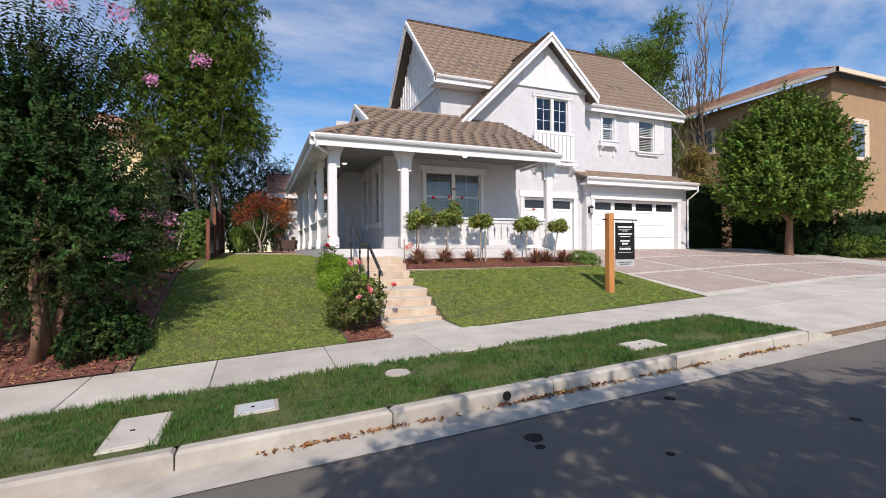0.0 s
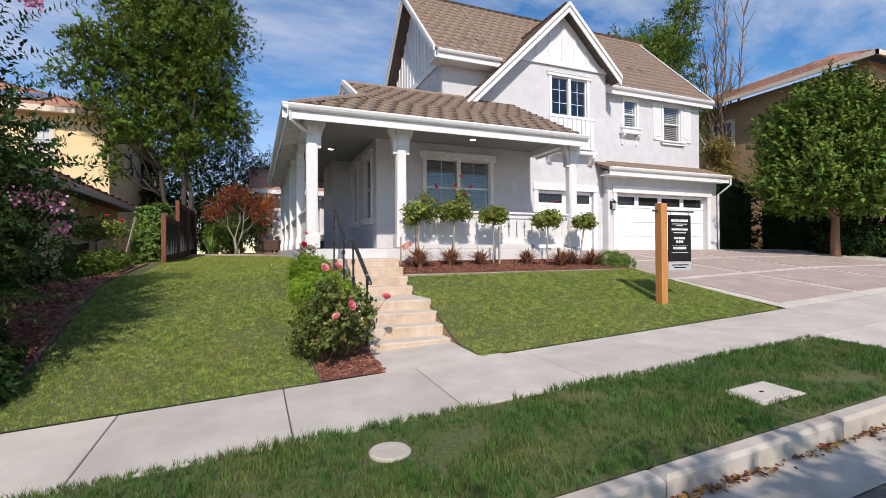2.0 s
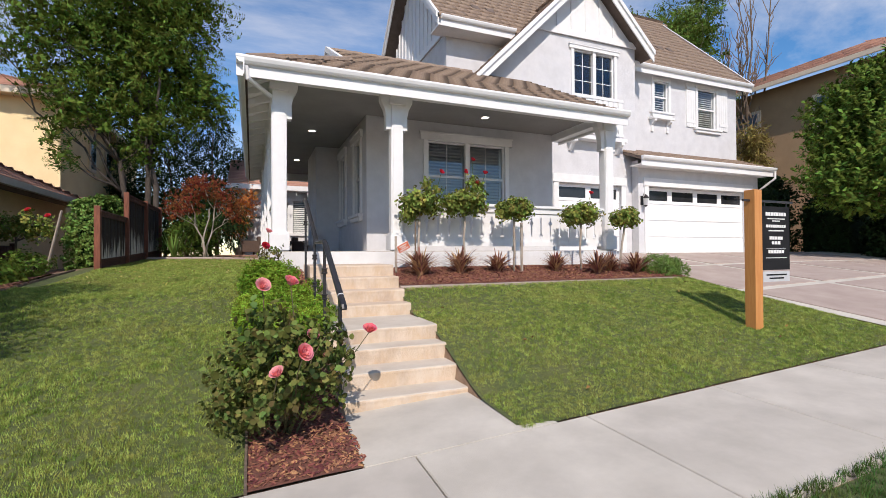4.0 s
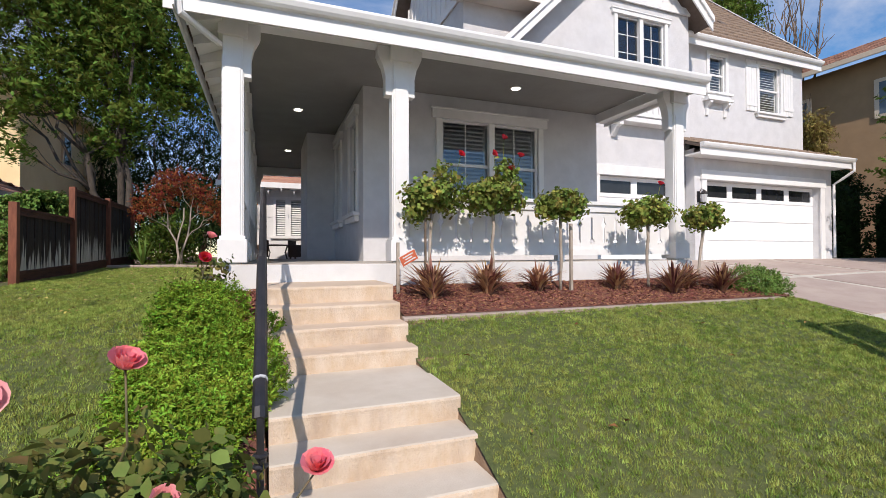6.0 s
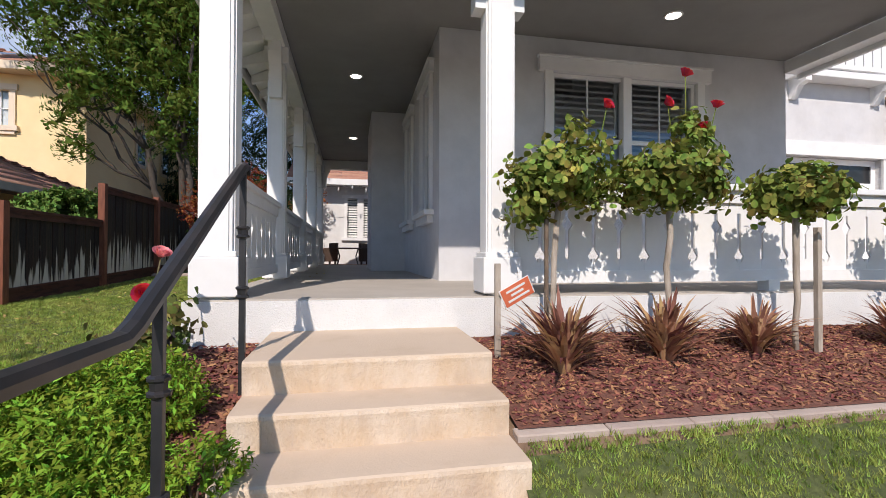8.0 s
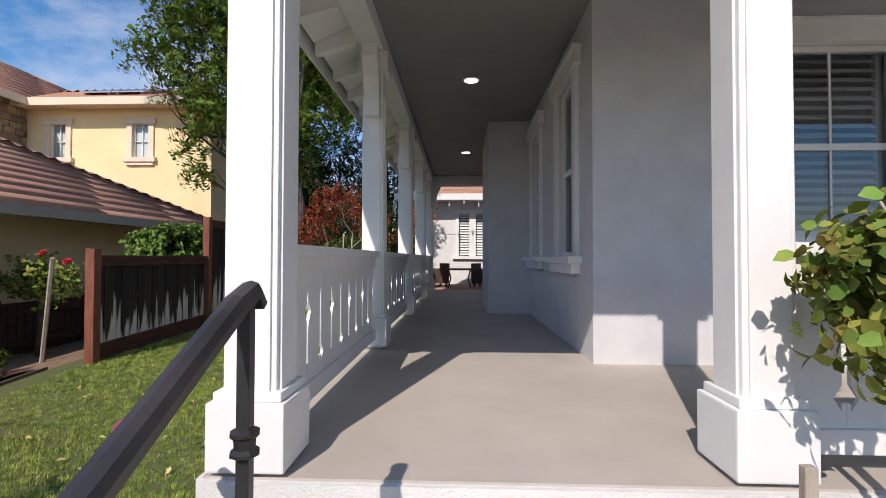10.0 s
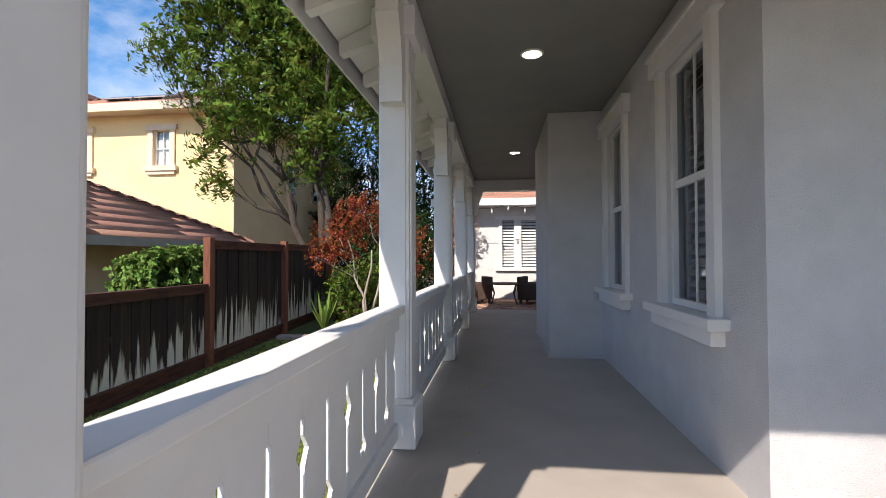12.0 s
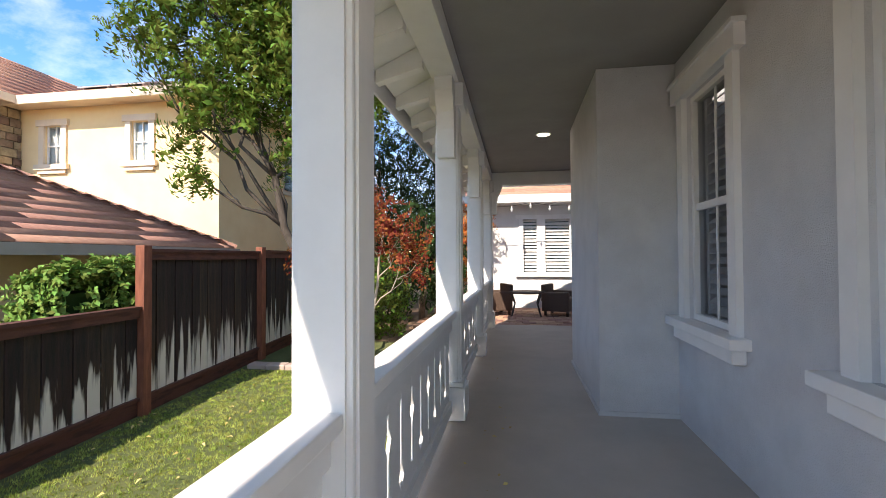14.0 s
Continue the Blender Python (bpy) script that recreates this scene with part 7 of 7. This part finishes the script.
part("fascia", boxes((-16.5, -9.85, NY - 1.78, NY - 1.7, 6.82, 7.02), (-9.9, -9.82, NY - 1.7, NY - 0.5, 6.82, 7.02)), CREAM, nb)

ng = thing("neighbour_garage", (-7, 17, 0.3), "single-storey yellow garage wing with red tile hip roof", "garage")
part("wall", boxes((-11, -3.95, 11.5, 22.8, 0.0, 3.0)), surface("ochre_stucco", (0.60, 0.45, 0.27), (0.66, 0.50, 0.31), 1.5, 0.9, 0.06, 90.0), ng)
ge = 3.10
ex, ey0, ey1, k2 = -3.4, 10.9, 23.4, 3.6
roof("roof", [((ex, ey0, ge), (ex, ey1, ge), (ex - k2, ey0 + k2, ge + 0.5 * k2), (ex - k2, ey1 - k2, ge + 0.5 * k2)), ((-11.5, ey0, ge), (ex, ey0, ge), (-11.5 + k2, ey0 + k2, ge + 0.5 * k2), (ex - k2, ey0 + k2, ge + 0.5 * k2)), ((ex, ey1, ge), (-11.5, ey1, ge), (ex - k2, ey1 - k2, ge + 0.5 * k2), (-11.5 + k2, ey1 - k2, ge + 0.5 * k2))], ng, RED_TILE, "red-brown tile hip roof", course=0.19, width=4.0, lap=0.5, butt=0.7)
part("gutter", boxes((ex, ex + 0.1, ey0 - 0.1, ey1, ge - 0.14, ge + 0.01), (-11.5, ex, ey0 - 0.1, ey0, ge - 0.14, ge + 0.01)), surface("grey_gutter", (0.30, 0.27, 0.23), (0.35, 0.32, 0.28), 3.0, 0.6), ng)

bm = bmesh.new()
for k in np.arange(0, k2 - 0.1, 0.36):
    for ya, dy in ((ey1, -1), (ey0, 1)):
        tube(bm, [(ex - k, ya + dy * k, ge + 0.5 * k + 0.04), (ex - k - 0.38, ya + dy * (k + 0.38), ge + 0.5 * (k + 0.38) + 0.055)], 0.065, 8)
tagged(part("hip_cap", bm, RED_TILE, ng, "rounded red hip tiles"), kind="stuff")

rb = thing("neighbour_house", (34, 20, 2.0), "tan stucco two-storey house with terracotta roof", "house")
part("wall", boxes((30.0, 42, 16.0, 34, 1.0, 11.1)), TAN, rb)
roof("roof", [((29.2, 34.5, 11.2), (29.2, 15.3, 11.2), (33, 30, 13.0), (33, 19.2, 13.0)), ((29.2, 15.3, 11.2), (42.5, 15.3, 11.2), (33, 19.2, 13.0), (39, 19.2, 13.0))], rb, RED_TILE, "low terracotta tile roof", course=0.25, width=4.0, lap=0.5, butt=0.95)
part("fascia", boxes((29.1, 29.2, 15.2, 34.5, 10.98, 11.22), (29.1, 42.5, 15.2, 15.3, 10.98, 11.22)), CREAM, rb)
Mrb = wall_matrix("left", 30.0)
for y, z0, z1 in ((24.0, 8.2, 9.9), (19.5, 8.2, 9.9)):
    w = part("window", boxes((y - 0.85, y + 0.85, 0, 0.08, z0 - 0.1, z1 + 0.1), M=Mrb), CREAM, rb, "window with cream trim")
    part("pane", boxes((y - 0.65, y + 0.65, 0.08, 0.09, z0 + 0.08, z1 - 0.08), M=Mrb), GLASS_SOLID, w)
    part("glazing_bar", boxes((y - 0.03, y + 0.03, 0.09, 0.1, z0 + 0.08, z1 - 0.08), M=Mrb), WHITE, w)
Mrf = wall_matrix("front", 16.0)
w = part("window", boxes((31.2, 33.4, 0, 0.1, 6.5, 8.9), M=Mrf), CREAM, rb, "tall window with cream surround")
part("pane", boxes((31.7, 32.9, 0.1, 0.11, 6.7, 8.6), M=Mrf), GLASS_SOLID, w)
part("shutter", boxes((31.15, 31.6, 0.1, 0.14, 6.6, 8.7), M=Mrf), surface("brown_shutter", (0.22, 0.10, 0.07), (0.28, 0.13, 0.09), 5, 0.7), w)

# rear wing with shuttered windows behind the patio
rw = thing("rear_wing", (4, 29, 1.4), "white rear wing with tiled roof and shuttered windows", "house wing")
Mb = wall_matrix("front", 28.0)
V1, V2 = (2.72, 3.10, 2.46, 4.0), (3.34, 4.02, 2.46, 4.0)
part("wall", wall_mesh(bmesh.new(), Mb, 0.9, 9.0, 1.2, 4.5, [V1, V2], 0.2), WHITE_STUCCO, rw)
part("wall", boxes((0.9, 1.1, 28.2, 34, 1.2, 4.5)), WHITE_STUCCO, rw)
for u0, u1, z0, z1 in (V1, V2):
    w = part("window", boxes((u0 - 0.12, u0, 0, 0.04, z0, z1), (u1, u1 + 0.12, 0, 0.04, z0, z1), M=Mb), WHITE, rw, "white framed window with green-grey louvres")
    bm = bmesh.new()
    for q in range(16):
        zc = z0 + (q + 0.5) * (z1 - z0) / 16
        prism(bm, [(-0.13, zc + 0.045), (-0.12, zc + 0.05), (-0.07, zc - 0.02), (-0.08, zc - 0.025)], u0, u1, M=Matrix(((0, 1, 0, 0), (-1, 0, 0, 28.0), (0, 0, 1, 0), (0, 0, 0, 1))))
    tagged(part("louvres", bm, SHUTTER, w), kind="stuff")
    # thin sheet behind the louvres, its dark colour painted as an unlit room
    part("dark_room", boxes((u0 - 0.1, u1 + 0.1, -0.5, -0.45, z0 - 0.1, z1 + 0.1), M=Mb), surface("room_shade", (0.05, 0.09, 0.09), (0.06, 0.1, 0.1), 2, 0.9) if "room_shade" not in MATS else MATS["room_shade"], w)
part("sill", boxes((2.5, 4.3, 0, 0.1, 2.34, 2.46), M=Mb), WHITE, rw)
part("head_trim", boxes((2.5, 4.3, 0, 0.06, 4.0, 4.12), M=Mb), WHITE, rw)
roof("roof", [((0.5, 27.4, 4.62), (9.4, 27.4, 4.62), (0.5, 31, 6.3), (9.4, 31, 6.3))], rw, RED_TILE, "tiled roof of the rear wing", course=0.25, width=4.0, lap=0.5, butt=0.95)
part("fascia", boxes((0.45, 9.4, 27.3, 27.4, 4.42, 4.64)), WHITE, rw)
part("eave", boxes((0.5, 9.4, 27.4, 28.0, 4.42, 4.48)), WHITE, rw)

# ---- patio ----
PAVER = surface("brick_paver", (0.30, 0.15, 0.10), (0.42, 0.26, 0.19), 8.0, 0.9, 0.05, 60.0, per="island", vary=0.3)
patio = tagged(part("patio", boxes((0.2, 9.0, 24.2, 28.0, 1.2, 1.40)), SOIL), "red-brown paved patio behind the porch", "patio", kind="structure")
bm = bmesh.new()
for i in range(21):
    for j in range(13):
        x0, y0 = 0.25 + i * 0.3 + (0.15 if j % 2 else 0), 24.24 + j * 0.29
        box(bm, x0, x0 + 0.285, y0, y0 + 0.275, 1.39, 1.425 + 0.004 * math.sin(i * 5 + j * 3))
tagged(part("pavers", bm, PAVER, patio), kind="stuff")
WICK = surface("dark_wicker", (0.06, 0.035, 0.025), (0.11, 0.07, 0.05), 60.0, 0.7, 0.1, 120.0)


def wicker_chair(x, y, turn):
    t = thing("wicker_chair", (x, y, 1.425), "dark brown wicker armchair on the patio", "chair", "patio chairs")
    t.rotation_euler.z = turn
    part("seat", boxes((-0.36, 0.36, -0.34, 0.34, 0.12, 0.36), bevel=0.03), WICK, t, local=True)
    part("backrest", boxes((-0.36, 0.36, 0.26, 0.38, 0.36, 0.78), bevel=0.03), WICK, t, local=True)
    for s in (-1, 1):
        part("armrest", boxes((s * 0.36 - 0.06, s * 0.36 + 0.06, -0.34, 0.34, 0.12, 0.60), bevel=0.03), WICK, t, local=True)
        for q in (-0.28, 0.28):
            part("leg", boxes((s * 0.3 - 0.03, s * 0.3 + 0.03, q - 0.03, q + 0.03, 0, 0.12)), WICK, t, local=True)
    part("cushion", boxes((-0.29, 0.29, -0.32, 0.25, 0.36, 0.46), bevel=0.03), DECK, t, "dark seat cushion", local=True)


wicker_chair(1.95, 26.5, -1.2)
wicker_chair(3.60, 26.5, 1.2)
wicker_chair(1.45, 25.9, -1.5)
tb = thing("patio_table", (2.75, 26.3, 1.425), "low dark metal patio table", "table")
part("tabletop", lathe(bmesh.new(), [(0.44, 0.56), (0.46, 0.575), (0.46, 0.595), (0.44, 0.61)], (0, 0, 0), 24), WICK, tb, local=True)
for sx in (-1, 1):
    for sy in (-1, 1):
        part("leg", tube(bmesh.new(), [(sx * 0.36, sy * 0.29, 0), (sx * 0.28, sy * 0.22, 0.3), (sx * 0.36, sy * 0.29, 0.56)], 0.02, 6), BLACK, tb, local=True)
sl = thing("string_lights", (3, 27.2, 4.3), "black cable with hanging clear bulbs over the patio", "string lights")
pts = [(1.4 + 0.5 * k, 26.9, 4.36 - 0.10 * math.sin(math.pi * ((k * 0.5) % 1.5) / 1.5)) for k in range(9)]
part("cable", tube(bmesh.new(), pts, 0.008, 5), BLACK, sl)
for p in pts:
    b = part("bulb", lathe(bmesh.new(), [(0.012, 0.0), (0.02, -0.05), (0.035, -0.10), (0.02, -0.15)], p, 8), SIGN_GREY, sl)
pot = thing("plant_pot", (1.0, 27.2, 1.40), "pale round stone plant pot", "plant pot")
part("pot", lathe(bmesh.new(), [(0.16, 0.0), (0.26, 0.18), (0.30, 0.34), (0.27, 0.36), (0.22, 0.30)], (0, 0, 0), 16), CURB, pot, local=True)

# ---- grass, last and largest ----
BLADES = 8


def tuft(height, width, spread, seed):
    r = random.Random(seed)
    V, F = [], []
    for k in range(BLADES):
        a, o = r.uniform(0, 6.28), r.uniform(0, spread)
        lean = r.uniform(0.1, 0.75)
        h = height * r.uniform(0.6, 1.1)
        d, s = Vector((math.cos(a), math.sin(a), 0)), Vector((-math.sin(a), math.cos(a), 0))
        b = Vector((r.uniform(-1, 1), r.uniform(-1, 1), 0)) * spread
        i = len(V)
        V += [tuple(b - s * width), tuple(b + s * width), tuple(b + d * h * lean + Vector((0, 0, h)))]
        F.append((i, i + 1, i + 2))
    return V, F


def grass(name, regions, density, template, mat, fz, size, label, skip=None):
    P = []
    for x0, x1, y0, y1, k in regions:
        n = int((x1 - x0) * (y1 - y0) * density * k)
        P.append(np.stack([rng.uniform(x0, x1, n), rng.uniform(y0, y1, n)], 1))
    p = np.concatenate(P)
    if skip is not None:
        p = p[~skip(p[:, 0], p[:, 1])]
    n = len(p)
    pos = np.stack([p[:, 0], p[:, 1], fz(p[:, 0], p[:, 1]) - 0.004], 1)
    tall = 1 + 0.18 * np.sin(p[:, 0] * 2.3 + np.sin(p[:, 1] * 1.7)) * np.cos(p[:, 1] * 2.9)
    way = np.stack([rng.normal(0, 0.25, n), rng.normal(0, 0.25, n), np.ones(n)], 1)
    o = part(name, scatter(name, *template, pos, frames_from(way, rng.uniform(0, 6.28, n)), rng.uniform(*size, n) * tall), mat)
    return tagged(o, label, "grass", kind="stuff")


def thin(x, y):
    """Small gaps between the tufts of the lawn."""
    w = np.sin(x * 31 + 2.1 * np.sin(y * 17)) * np.sin(y * 37 + 1.9 * np.sin(x * 23)) + 0.6 * np.sin(x * 71 + 3 * np.sin(y * 29)) * np.sin(y * 83)
    return rng.random(len(x)) < np.clip(w * 0.5 + 0.02, 0, 0.4)


grass("lawn_grass", [(-1.74, 1.44, 8.12, 13.5, 1.0), (-1.45, 1.7, 13.5, 17.0, 0.8), (-1.4, 1.7, 17.0, 20.5, 0.55), (3.66, 10.15, 8.12, 11.69, 1.0)], 1900, tuft(0.031, 0.0027, 0.018, 2), BLADE, ground_z, (0.6, 1.3), "short mown green lawn with slightly yellow patches", thin)
lids = [(-1.12, 5.42, 0.25, 0.43), (-0.02, 5.52, 0.23, 0.18), (5.40, 5.42, 0.31, 0.21), (1.72, 5.95, 0.19, 0.19)]
def on_lid(x, y):
    m = np.zeros(len(x), bool)
    for cx, cy, a, b in lids:
        m |= (np.abs(x - cx) < a) & (np.abs(y - cy) < b)
    bare_spot = rng.random(len(x)) < 0.95 * np.clip(np.sin(x * 1.9 + 1.0 + 0.8 * np.sin(y * 5)) * np.sin(y * 2.6 + x + 0.5 * np.sin(x * 7)) * 2.2 - 1.1, 0, 1)
    return m | bare_spot
grass("verge_grass", [(-5, 8.2, 4.88, 6.56, 1.0), (-12, -5, 4.88, 6.52, 0.4)], 800, tuft(0.085, 0.0034, 0.025, 3), BLADE_LONG, walk_z, (0.6, 1.25), "longer dark green grass of the verge strip", on_lid)
